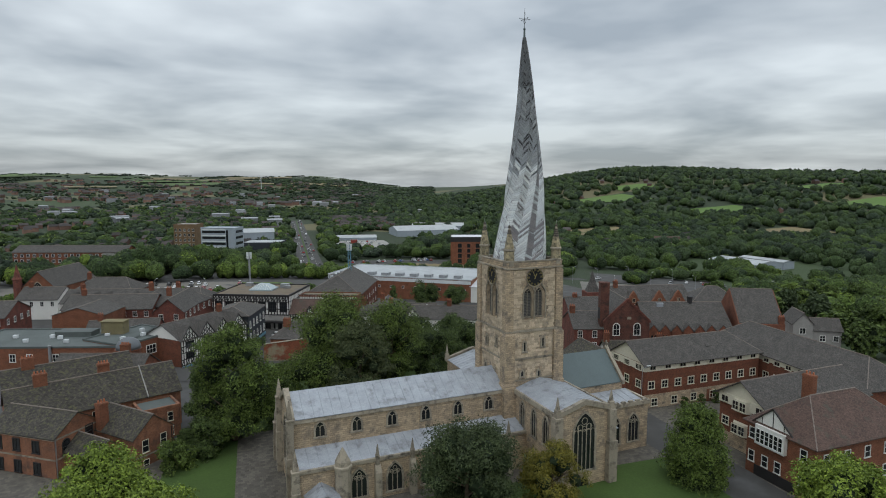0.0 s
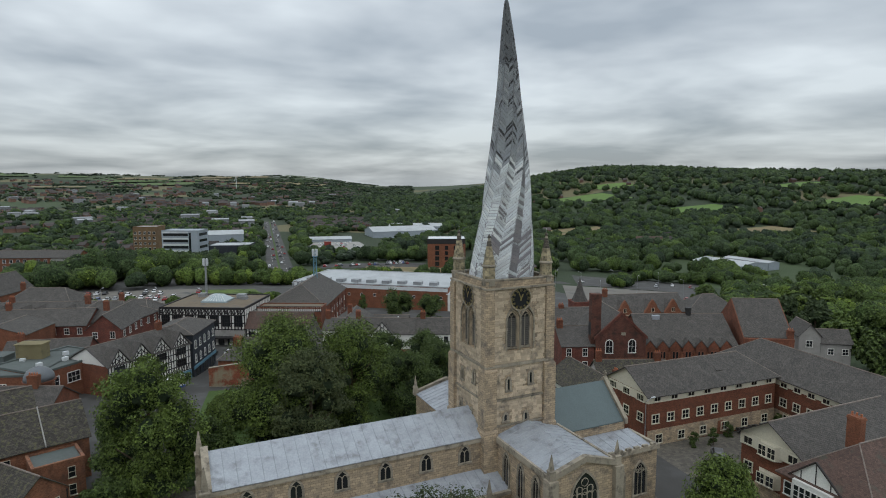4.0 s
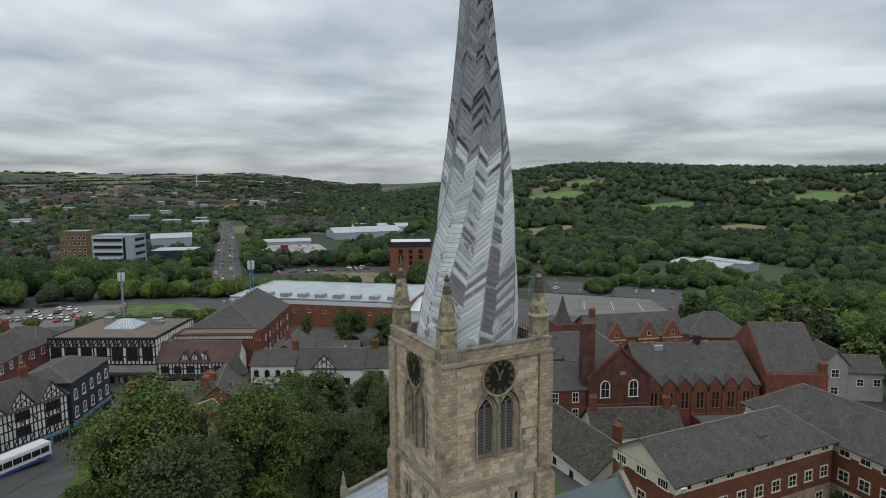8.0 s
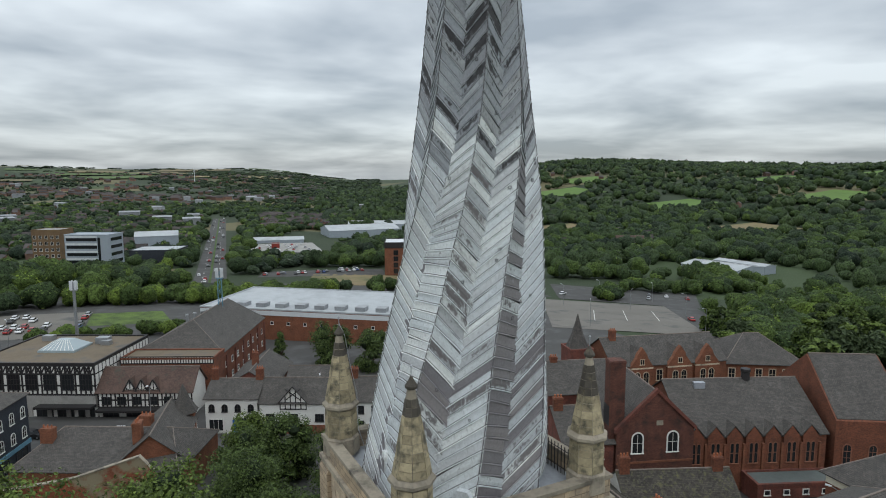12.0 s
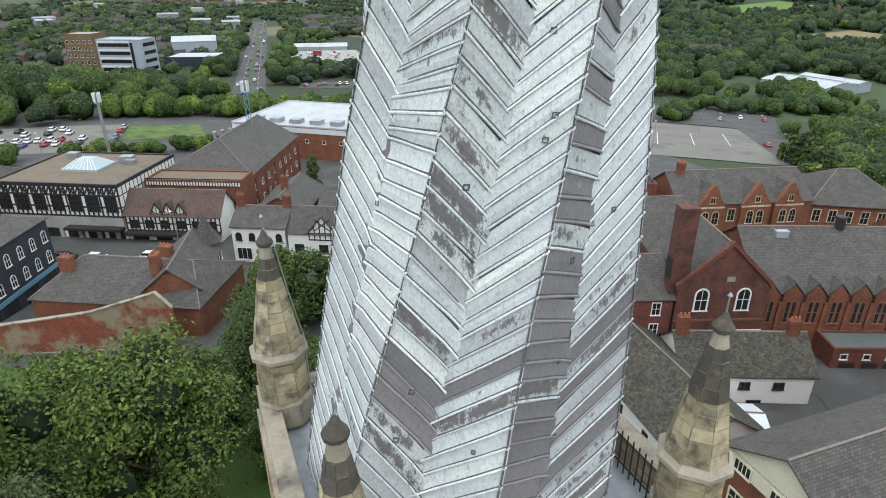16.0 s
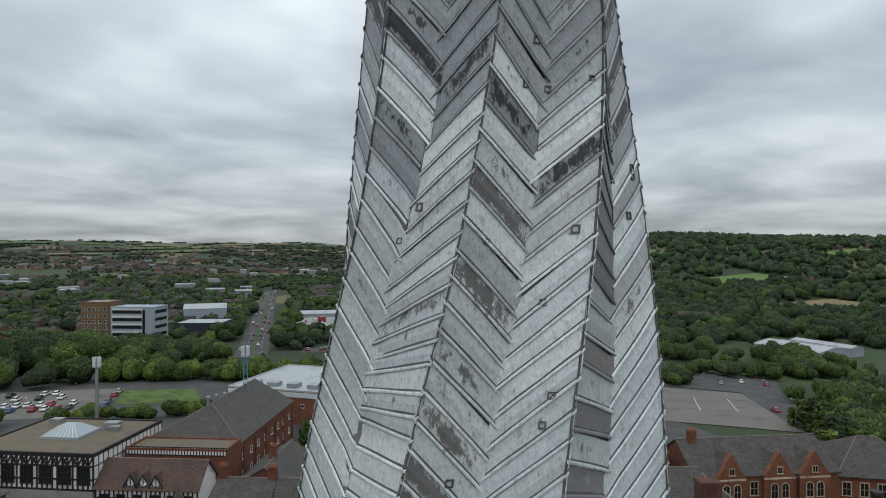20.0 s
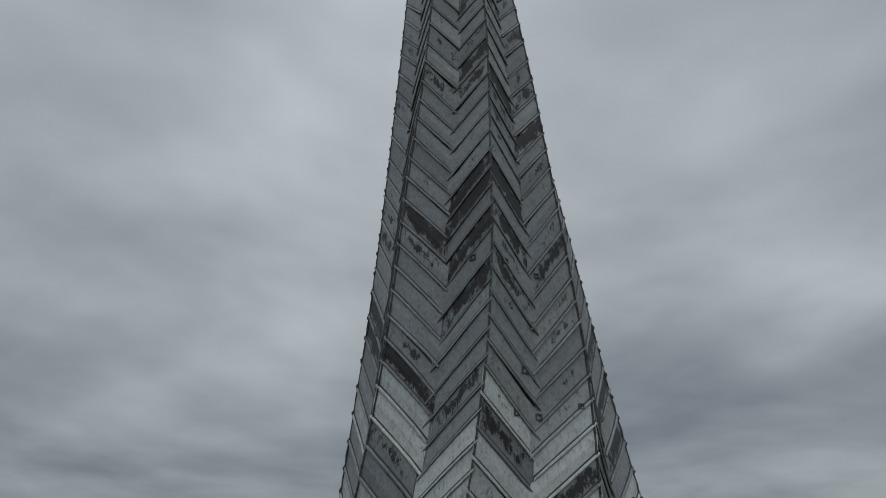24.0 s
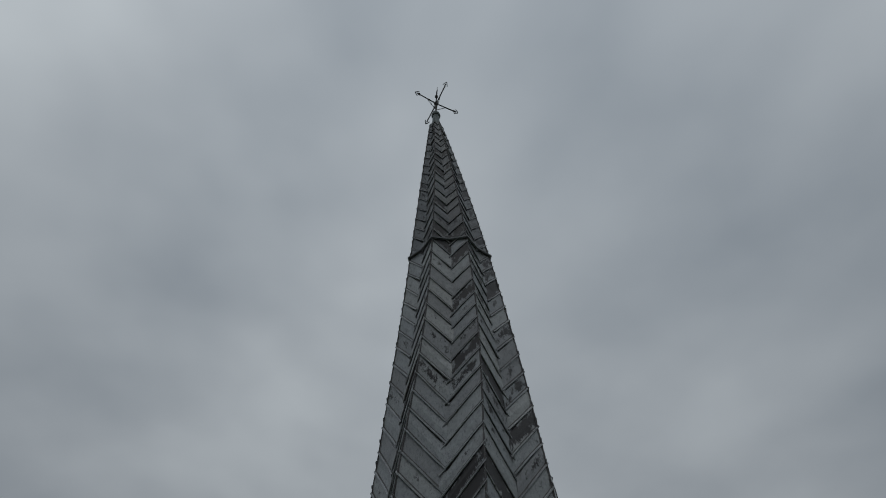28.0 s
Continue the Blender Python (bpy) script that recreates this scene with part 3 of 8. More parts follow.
            part("chimney_pot", bm, TERRA, c)

    def timbers(self, f, u0, u1, z0, z1, posts, rails=(), braces=(), apex=None, back=None, w=0.16):
        """White plaster with black timber: posts at fractions, rails at fractions, braces as pairs of points; apex: the height of a gable over it."""
        fr = self.face(f)
        z0, z1 = z0 + self.off, z1 + self.off
        W, H = u1 - u0, z1 - z0
        bm = bmesh.new()
        poly = [(u0, z0), (u1, z0), (u1, z1)] + ([((u0 + u1) / 2, apex + self.off)] if apex else []) + [(u0, z1)]
        prism(bm, [(x, 0, z) for x, z in poly], (0, -0.04, 0), (0, -0.003, 0))
        part("plaster", bm, back or WHITE, self.ob).matrix_local = fr
        bm = bmesh.new()
        top = lambda u: z1 if not apex else z1 + (apex + self.off - z1) * (1 - abs(2 * (u - u0) / W - 1))
        for q in posts:
            x = u0 + W * q
            box(bm, x - w / 2, x + w / 2, -0.09, -0.042, z0, max(z1, top(x) - 0.1))
        for q in rails:
            z = z0 + H * q
            box(bm, u0, u1, -0.10, -0.043, z - w / 2, z + w / 2)
        for a, b, c, e in braces:
            p, q = Vector((u0 + W * a, -0.065, z0 + H * b)), Vector((u0 + W * c, -0.065, z0 + H * e))
            rod(bm, p, q, w / 2, n=4)
        if apex:
            for a, b in (((u0 - 0.3, z1 - 0.2), ((u0 + u1) / 2, apex + self.off + 0.15)), ((u1 + 0.3, z1 - 0.2), ((u0 + u1) / 2, apex + self.off + 0.15))):
                rod(bm, (a[0], -0.2, a[1]), (b[0], -0.2, b[1]), 0.14, n=4)
        part("timber_frame", bm, BLACK, self.ob, "black timber framing").matrix_local = fr

    def dormer_roof(self, f, u0, u1, z1, apex, back, mat, over=0.3):
        """A small gabled roof that runs back from a gable on a wall."""
        bm = bmesh.new()
        z1, a = z1 + self.off, apex + self.off
        c = (u0 + u1) / 2
        for s in (-1, 1):
            x = u0 - over if s < 0 else u1 + over
            hexa(bm, [(x, -over, z1 - 0.25), (c, -over, a), (c, back, a), (x, back, z1 - 0.25), (x, -over, z1 - 0.1), (c, -over, a + 0.16), (c, back, a + 0.16), (x, back, z1 - 0.1)])
        part("gable_roof", bm, mat, self.ob).matrix_local = self.face(f)

# ---- the church ----
CH = Matrix.Translation((-0.43, 0.27, 0)) @ Matrix.Rotation(radians(4.6), 4, "Z")
church = thing("church", "sandstone parish church with lead roofs and a twisted spire", "church", CH)


def cpart(name, bm, mat, label="", parent=None, **kw):
    return part(name, bm, mat, parent or church, label, **kw)


def gothic(parent, m, w, h, lights=2, tracery=True, glassy=GLASS, depth=0.25):
    """A pointed stone window: moulded surround, mullions, tracery and dark glass; m stands at the middle of its sill, y into the wall."""
    bm = bmesh.new()
    inner, outer = arch(w, h), arch(w + 0.55, h + 0.35)
    n = len(inner)
    for i in range(1, n):
        a, b = i, (i + 1) % n
        if b == 0:
            b = 0
        q = [inner[a], outer[a], outer[b], inner[b]]
        prism(bm, [(x, 0, z) for x, z in q], (0, -0.16, 0), (0, 0.0, 0))
    box(bm, -w / 2 - 0.35, w / 2 + 0.35, -0.25, 0, -0.25, -0.003)
    s = h - 0.85 * w
    for i in range(1, lights):
        x = -w / 2 + w * i / lights
        box(bm, x - 0.06, x + 0.06, -0.11, 0, 0, s + (0.35 * w if tracery else 0.5 * w))
    if tracery:
        lw = w / lights
        for i in range(lights):
            x0 = -w / 2 + lw * (i + 0.5)
            for sg in (-1, 1):
                pts = [(x0 + sg * lw / 2 * math.cos(radians(a)), s + lw * 0.9 * math.sin(radians(a))) for a in (0, 30, 60, 90)]
                for p, q in zip(pts, pts[1:]):
                    rod(bm, (p[0], -0.06, p[1]), (q[0], -0.06, q[1]), 0.05, n=4)
        if lights > 2:
            for cx, cz, rr in ((-w * 0.22, s + w * 0.27, w * 0.13), (w * 0.22, s + w * 0.27, w * 0.13), (0, s + w * 0.52, w * 0.14), (0, s + w * 0.2, w * 0.11)):
                pts = [(cx + rr * math.cos(k * math.pi / 4), cz + rr * math.sin(k * math.pi / 4)) for k in range(9)]
                for p, q in zip(pts, pts[1:]):
                    rod(bm, (p[0], -0.06, p[1]), (q[0], -0.06, q[1]), 0.05, n=4)
    o = part("window", bm, STONED, parent)
    o.matrix_local = m
    bm = bmesh.new()
    prism(bm, [(x, 0, z) for x, z in inner], (0, -0.035, 0), (0, -0.004, 0))
    part("pane", bm, glassy, o)
    return o


S_ = Matrix()                                             # south-facing wall
W_ = Matrix.Rotation(-math.pi / 2, 4, "Z")                # west-facing
E_ = Matrix.Rotation(math.pi / 2, 4, "Z")
N_ = Matrix.Rotation(math.pi, 4, "Z")
T = 5.0                                                   # half the tower's width

# tower
bm = bmesh.new()
box(bm, -T + 0.06, T - 0.06, -T + 0.06, T - 0.06, -1.5, 20.9)
box(bm, -T + 0.62, T - 0.62, -T + 0.62, T - 0.62, 20.903, 31.0)
tower = cpart("tower", bm, STONEW, "tall square sandstone tower")
for z, w, h in ((12.6, 0.12, 0.25), (16.1, 0.14, 0.25), (20.6, 0.2, 0.35), (30.75, 0.22, 0.25)):
    bm = bmesh.new()
    for a in ((-T - w, T + w, -T - w, -T + 0.2), (-T - w, T + w, T - 0.2, T + w), (-T - w, -T + 0.2, -T + 0.2, T - 0.2), (T - 0.2, T + w, -T + 0.2, T - 0.2)):
        box(bm, *a, z, z + h)
    part("string_course", bm, STONED, tower)
for sx in (-1, 1):
    for sy in (-1, 1):
        for lo, hi, w, pr in ((-1.5, 12.5, 1.5, 0.55), (12.5, 20.55, 1.35, 0.42), (20.9, 30.7, 1.1, 0.22)):
            bm = bmesh.new()
            x0, x1 = sorted((sx * (T + pr), sx * (T - w)))
            y0, y1 = sorted((sy * (T + pr), sy * (T - w)))
            box(bm, x0, x1, y0, y1, lo, hi - 0.35)
            k = 0.55
            hexa(bm, [(x0, y0, hi - 0.347), (x1, y0, hi - 0.347), (x1, y1, hi - 0.347), (x0, y1, hi - 0.347)] + [(sx * (T - w) + (x - sx * (T - w)) * (1 - 0.1), sy * (T - w) + (y - sy * (T - w)) * (1 - 0.1), hi) for x, y in ((x0, y0), (x1, y0), (x1, y1), (x0, y1))])
            part("buttress", bm, STONEW, tower)
# parapet and tower roof
bm = bmesh.new()
for a in ((-T - 0.05, T + 0.05, -T - 0.05, -T + 0.4), (-T - 0.05, T + 0.05, T - 0.4, T + 0.05), (-T - 0.05, -T + 0.4, -T + 0.4, T - 0.4), (T - 0.4, T + 0.05, -T + 0.4, T - 0.4)):
    box(bm, *a, 31.003, 31.85)
part("parapet", bm, STONEW, tower)
bm = bmesh.new()
for a in ((-T - 0.12, T + 0.12, -T - 0.12, -T + 0.46), (-T - 0.12, T + 0.12, T - 0.46, T + 0.12), (-T - 0.12, -T + 0.46, -T + 0.46, T - 0.46), (T - 0.46, T + 0.12, -T + 0.46, T - 0.46)):
    box(bm, *a, 31.853, 32.03)
part("coping", bm, STONED, tower)
bm = bmesh.new()
box(bm, -T + 0.41, T - 0.41, -T + 0.41, T - 0.41, 30.9, 31.12)
part("tower_roof", bm, LEADROOF, tower, "flat lead roof behind the parapet")
# pinnacles
PINSTONE = material("pinnacle_stone", (0.36, 0.30, 0.19), 0.9, dark=0.5, light=1.35, big=0.9, fine=8, bump=0.9, stain=(0.11, 0.10, 0.07), stain_at=(0.47, 0.66), stain_scale=2.2, vary=0.24, dist=0.04)
PINDARK = material("sooty_pinnacle_stone", (0.085, 0.074, 0.06), 0.9, dark=0.5, light=1.4, big=0.9, fine=8, bump=0.9, stain=(0.19, 0.16, 0.10), stain_at=(0.55, 0.75), stain_scale=2.0, vary=0.2, dist=0.04)
for sx, sy in ((-1, -1), (1, -1), (-1, 1), (1, 1)):
    px, py = sx * 4.3, sy * 4.3
    bm = bmesh.new()
    lathe(bm, [(0.92, 31.3), (0.90, 32.1), (0.80, 32.2), (0.77, 33.6), (0.80, 33.62), (0.93, 33.72), (0.93, 33.84), (0.76, 33.98), (0.16, 37.3)], 8, px, py, math.pi / 8)
    pin = part("pinnacle", bm, STONED, tower, "weathered octagonal stone pinnacle")
    bm = bmesh.new()
    lathe(bm, [(0.17, 37.303), (0.24, 37.36), (0.25, 37.45), (0.13, 37.62), (0.04, 37.8)], 10, px, py, math.pi / 8)
    part("cap", bm, PINDARK, pin, "dark stone cap")
    bm = bmesh.new()
    rod(bm, (px, py, 37.74), (px, py, 38.15), 0.02)
    lathe(bm, [(0.015, 38.14), (0.06, 38.2), (0.015, 38.27)], 8, px, py)
    part("finial", bm, METAL, pin)
    # coursed ashlar: each stone stands a little proud of the core
    brng = random.Random(int(px * 7 + py * 13))
    zs = [32.2, 32.55, 32.95, 33.3, 33.6] + [34.0 + 0.33 * q for q in range(10)]
    for z0, z1 in zip(zs, zs[1:]):
        if z1 - z0 > 0.39 and z0 > 33.5:
            continue
        rad = (lambda z: 0.80 - 0.03 * (z - 32.2) / 1.4) if z0 < 33.7 else (lambda z: 0.76 - 0.60 * (z - 33.98) / 3.32)
        for k in range(8):
            a0, a1 = math.pi / 8 + k * math.pi / 4 + 0.02, math.pi / 8 + (k + 1) * math.pi / 4 - 0.02
            out = brng.uniform(0.008, 0.03)
            bm = bmesh.new()
            ring = lambda z, e: [(px + (rad(z) + e) * math.cos(t), py + (rad(z) + e) * math.sin(t), z) for t in (a0, a1)]
            i0, o0, i1, o1 = ring(z0 + 0.012, -0.1), ring(z0 + 0.012, out), ring(z1 - 0.012, -0.1), ring(z1 - 0.012, out)
            hexa(bm, [i0[0], o0[0], o0[1], i0[1], i1[0], o1[0], o1[1], i1[1]])
            part("stone_block", bm, PINDARK if z0 > 36.2 - 0.7 * (px > 0) else PINSTONE, pin, uv=False)

# belfry openings, clocks, slits
OPEN_W, OPEN_H, SILL = 1.9, 5.5, 22.6
for fi, fm in enumerate((S_, W_, E_, N_)):
    bm = bmesh.new()
    y0, y1, top = -T + 0.06, -T + 0.619, 31.0
    # the corners reach into the side walls on two of the faces only, so that the slabs butt
    reach = T - 0.06 if fi in (0, 3) else T - 0.622
    box(bm, -reach, -1.02 - OPEN_W / 2, y0, y1, 20.903, top)
    box(bm, 1.02 + OPEN_W / 2, reach, y0, y1, 20.903, top)
    box(bm, -1.02 + OPEN_W / 2, 1.02 - OPEN_W / 2, y0, y1, 20.903, top)
    for x in (-1.02, 1.02):
        box(bm, x - OPEN_W / 2, x + OPEN_W / 2, y0, y1, 20.903, SILL)
        out = arch(OPEN_W, OPEN_H)[2:]
        out = [(OPEN_W / 2, out[0][1])] + out[1:-1] + [(-OPEN_W / 2, out[-1][1])]
        for p, q in zip(out, out[1:]):
            if abs(p[0] - q[0]) > 1e-4:
                prism(bm, [(x + p[0], 0, SILL + p[1]), (x + p[0], 0, top), (x + q[0], 0, top), (x + q[0], 0, SILL + q[1])], (0, y0, 0), (0, y1, 0))
    bmesh.ops.remove_doubles(bm, verts=bm.verts, dist=0.002)
    part("belfry_wall", bm, STONEW, tower).matrix_local = fm
    for x in (-1.02, 1.02):
        o = gothic(tower, fm @ Matrix.Translation((x, -T + 0.61, 22.95)), 1.3, 4.75, 2, True, BLACK)
        o.name = "belfry_window"
        for k in range(15):
            bm = bmesh.new()
            z = 0.12 + k * 0.25
            hexa(bm, [(-0.66, -0.14, z), (0.66, -0.14, z), (0.66, -0.04, z + 0.13), (-0.66, -0.04, z + 0.13), (-0.66, -0.14, z + 0.03), (0.66, -0.14, z + 0.03), (0.66, -0.04, z + 0.16), (-0.66, -0.04, z + 0.16)])
            part("louvre", bm, LOUVRE, o)
        # two stepped orders inside the opening and a hood over it
        for ow, oh, dep, fwd in ((1.5, 4.95, -0.3, -0.05), (1.7, 5.2, -0.46, -0.2), (1.94, 5.55, -0.72, -0.54)):
            bm = bmesh.new()
            a, b = arch(ow, oh), arch(ow + (0.36 if ow > 1.9 else 0.2), oh + (0.3 if ow > 1.9 else 0.16))
            for i in range(1, len(a)):
                j = (i + 1) % len(a)
                if ow > 1.9 and (a[i][1] < 2.6 and a[j][1] < 2.6):
                    continue
                prism(bm, [(p[0], 0, p[1]) for p in (a[i], b[i], b[j], a[j])], (0, dep, 0), (0, fwd, 0))
            part("hood_mould" if ow > 1.9 else "arch_order", bm, STONE if ow < 1.9 else STONED, o).matrix_local = Matrix.Translation((0, 0, -0.33))
    bm = bmesh.new()
    o = new("clock")
    o.parent = tower
    o.matrix_local = fm @ Matrix.Translation((0, -T - 0.02, 29.35)) @ Matrix.Rotation(math.pi / 2, 4, "X") @ Matrix.Diagonal((1.2, 1.2, 1, 1))
    bm = bmesh.new()
    lathe(bm, [(1.32, -0.08), (1.32, 0.12), (1.26, 0.14), (1.215, 0.06)], 40)
    part("clock_rim", bm, STONED, o)
    bm = bmesh.new()
    lathe(bm, [(1.22, 0.02), (1.2, 0.075)], 40)
    part("dial", bm, DIAL, o)
    for k in range(12):
        bm = bmesh.new()
        c, s = math.cos(k * math.pi / 6), math.sin(k * math.pi / 6)
        for off in (-0.085, 0.0, 0.085) if k % 3 else (-0.13, -0.045, 0.045, 0.13):
            pts = [(0.80, off - 0.011), (1.08, off - 0.017), (1.08, off + 0.017), (0.80, off + 0.011)]
            prism(bm, [(r * c - t * s, r * s + t * c, 0) for r, t in pts], (0, 0, 0.08), (0, 0, 0.1))
        part("numeral", bm, GOLD, o)
    bm = bmesh.new()
    for rr in (1.13, 1.19):
        n = 48
        for k in range(n):
            a0, a1 = 2 * math.pi * k / n, 2 * math.pi * (k + 1) / n
            prism(bm, [(rr * math.cos(a0), rr * math.sin(a0), 0), ((rr + 0.02) * math.cos(a0), (rr + 0.02) * math.sin(a0), 0), ((rr + 0.02) * math.cos(a1), (rr + 0.02) * math.sin(a1), 0), (rr * math.cos(a1), rr * math.sin(a1), 0)], (0, 0, 0.078), (0, 0, 0.095))
    part("minute_ring", bm, GOLD, o)
    for nm, ang, ln, w in (("hour_hand", 90 - 28, 0.62, 0.07), ("minute_hand", 90 + 22, 0.98, 0.045)):
        bm = bmesh.new()
        c, s = math.cos(radians(ang)), math.sin(radians(ang))
        pts = [(-0.22, -w * 0.6), (0.3 * ln, -w), (0.75 * ln, -w * 1.1), (ln, 0), (0.75 * ln, w * 1.1), (0.3 * ln, w), (-0.22, w * 0.6)]
        prism(bm, [(r * c - t * s, r * s + t * c, 0) for r, t in pts], (0, 0, 0.11), (0, 0, 0.13))
        part(nm, bm, GOLD, o)
    for x, z, w, h in ((-1.7, 17.4, 0.35, 1.5), (1.7, 17.9, 0.35, 1.5), (-2.1, 13.3, 0.45, 0.9), (1.0, 13.0, 0.4, 1.0)):
        o = gothic(tower, fm @ Matrix.Translation((x, -T + 0.05, z)), w, h, 1, False)

# spire: an eight-sided cone that bends and twists
RIDGE_Z = [32, 36.3, 38.3, 40, 42.1, 43.9, 46.2, 48.2, 50.3, 52.5, 55, 57, 60, 63, 67.2]
RIDGE_A = [-153, -145, -140, -135.2, -129.6, -123.2, -116.0, -109.5, -104.8, -101.3, -95.2, -91, -87, -84, -80]
# the ridges beside the first one stand a little nearer or farther than an eighth of a turn
NEXT_Z, NEXT_A = [32, 35, 38.5, 41, 43.5, 46, 48, 51, 55, 60, 67], [48, 45.5, 41.5, 40.5, 41, 43, 44, 42, 43.5, 44, 45]
LAST_Z, LAST_A = [32, 38, 41, 42.5, 45, 47, 49.5, 51.5, 55, 60, 67], [47, 48.5, 47.5, 44.5, 42, 44, 48.5, 50.5, 48, 46, 43]


def spire_axis(z):
    s = (z - 32) / 35.2
    cx = -0.446 + 5.067 * s - 8.512 * s * s + 2.07 * s ** 3
    cy = 0.143 + 2.515 * s - 7.524 * s * s + 1.509 * s ** 3
    r = (1 - s) * (4.123 + 2.126 * s - 6.287 * s * s + 6.362 * s ** 3) + 0.12
    return cx, cy, r / (0.965 + 0.02 * sm(42, 50, z))


def ridge_turn(j, z):
    """The turn of ridge j from the first one: 1 the next, 7 the last, the rest evenly between."""
    b, c = float(np.interp(z, NEXT_Z, NEXT_A)), 360 - float(np.interp(z, LAST_Z, LAST_A))
    j = j % 8
    return 0.0 if j == 0 else b + (c - b) * (j - 1) / 6


def ridge_point(j, z):
    cx, cy, r = spire_axis(z)
    a = radians(float(np.interp(z, RIDGE_Z, RIDGE_A)) + ridge_turn(j, z))
    return Vector((cx + r * math.cos(a), cy + r * math.sin(a), z))


def valley(j, z):
    """Where on face j its trough lies, from 0 at one ridge to 1 at the next."""
    if j == 7:
        return 0.41 + 0.09 * sm(44.5, 47.5, z)
    return 0.46 + 0.05 * sm(35, 40, z)


def spire_point(j, u, z, lift=0.0):
    """On face j: u from 0 at one ridge to 1 at the next; each face is a shallow trough."""
    a, b = ridge_point(j, z), ridge_point(j + 1, z)
    cx, cy, r = spire_axis(z)
    p = a.lerp(b, u)
    out = Vector((p.x - cx, p.y - cy, 0)).normalized()
    v = valley(j, z)
    dip = 0.07 * r * max(0.0, min(u / v, (1 - u) / (1 - v)))
    return p + out * (lift - dip)


SPIRE_TOP = 66.6
bm = bmesh.new()
zz = [31.1 + i * (SPIRE_TOP - 31.1) / 60 for i in range(61)]
ringv = [[bm.verts.new(spire_point(j, u, z, -0.05)) for j in range(8) for u in (0, 0.5)] for z in zz]
for a, b in zip(ringv, ringv[1:]):
    for i in range(16):
        bm.faces.new((a[i], a[(i + 1) % 16], b[(i + 1) % 16], b[i]))
bm.faces.new(ringv[0][::-1]); bm.faces.new(ringv[-1])


def lead_mat(name, base, bare=(0.12, 0.105, 0.108), amount=0.0, grime=0.5):
    """Weathered lead sheet: pale patina, grey streaks and grime, and bare dark patches that keep off the welted edges; amount: how much of a sheet is bare."""
    m = material(name, base, 0.48, 0.15, dark=0.84, light=1.1, big=1.1, fine=11, bump=0.0)
    nt = m.node_tree
    bs = nt.nodes["Principled BSDF"]
    col = bs.inputs["Base Color"].links[0].from_socket

    def math_node(op, a, b, c=None):
        n = nt.nodes.new("ShaderNodeMath"); n.operation = op
        for i, v in enumerate((a, b, c)):
            if v is None:
                continue
            if hasattr(v, "links"):
                nt.links.new(v, n.inputs[i])
            else:
                n.inputs[i].default_value = v
        return n.outputs[0]

    oi, ge = nt.nodes.new("ShaderNodeObjectInfo"), nt.nodes.new("ShaderNodeNewGeometry")
    rnd = math_node("FRACT", math_node("ADD", oi.outputs["Random"], ge.outputs["Random Per Island"]), 0.0)
    tone = nt.nodes.new("ShaderNodeValToRGB")
    for i, (p, c) in enumerate(((0.0, (0.80, 0.80, 0.815)), (1.0, (1.12, 1.12, 1.10)), (0.3, (0.89, 0.92, 0.955)), (0.65, (0.99, 1.02, 1.03)))):
        el = tone.color_ramp.elements[i] if i < 2 else tone.color_ramp.elements.new(p)
        el.position, el.color = p, (*c, 1)
    nt.links.new(rnd, tone.inputs[0])
    col = mixc(nt, "MULTIPLY", 1.0, col, tone.outputs[0])
    tc = nt.nodes["Texture Coordinate"]
    # grime: fine streaked mottling at two sizes
    mp = nt.nodes.new("ShaderNodeMapping")
    mp.inputs["Scale"].default_value = (1.0, 1.0, 0.45)
    nt.links.new(tc.outputs["Object"], mp.inputs["Vector"])
    g1, f1 = ramp_noise(nt, mp.outputs[0], 9, 12, [(0.52, (0, 0, 0)), (0.74, (1, 1, 1))], 0.78)
    g2, f2 = ramp_noise(nt, mp.outputs[0], 26, 9, [(0.515, (0, 0, 0)), (0.64, (1, 1, 1))], 0.74)
    both = mixc(nt, "ADD", 0.6, g1, g2)
    fac = nt.nodes.new("ShaderNodeVectorMath"); fac.operation = "SCALE"; fac.inputs["Scale"].default_value = grime
    nt.links.new(both, fac.inputs[0])
    col = mixc(nt, "MIX", fac.outputs[0], col, [c * 0.34 for c in base])
    # bare patches: inside the sheet, ragged, some sheets more than others
    uv = nt.nodes.new("ShaderNodeUVMap")
    sp = nt.nodes.new("ShaderNodeSeparateXYZ")
    nt.links.new(uv.outputs[0], sp.inputs[0])
    across = math_node("SUBTRACT", 1.0, math_node("MULTIPLY", math_node("ABSOLUTE", math_node("SUBTRACT", sp.outputs[1], 0.56), 0.0), 2.1))
    along = math_node("SUBTRACT", 1.0, math_node("MULTIPLY", math_node("ABSOLUTE", math_node("SUBTRACT", sp.outputs[0], 0.42), 0.0), 1.5))
    inside = math_node("MINIMUM", across, along)
    p1, pf = ramp_noise(nt, mp.outputs[0], 4.5, 12, [(0, (0, 0, 0)), (1, (1, 1, 1))], 0.82)
    r2 = math_node("FRACT", math_node("MULTIPLY", rnd, 7.31), 0.0)
    k = math_node("ADD", math_node("MULTIPLY", inside, 0.34), math_node("MULTIPLY", math_node("SUBTRACT", pf, 0.5), 1.7))
    k = math_node("ADD", k, math_node("MULTIPLY", r2, 0.42))
    mr = nt.nodes.new("ShaderNodeMapRange")
    lo = 0.72 - amount
    mr.inputs["From Min"].default_value, mr.inputs["From Max"].default_value = lo, lo + 0.09
    mr.inputs["To Max"].default_value = 0.93
    nt.links.new(k, mr.inputs[0])
    col = mixc(nt, "MIX", mr.outputs[0], col, bare)
    nt.links.new(col, bs.inputs["Base Color"])
    b = nt.nodes.new("ShaderNodeBump")
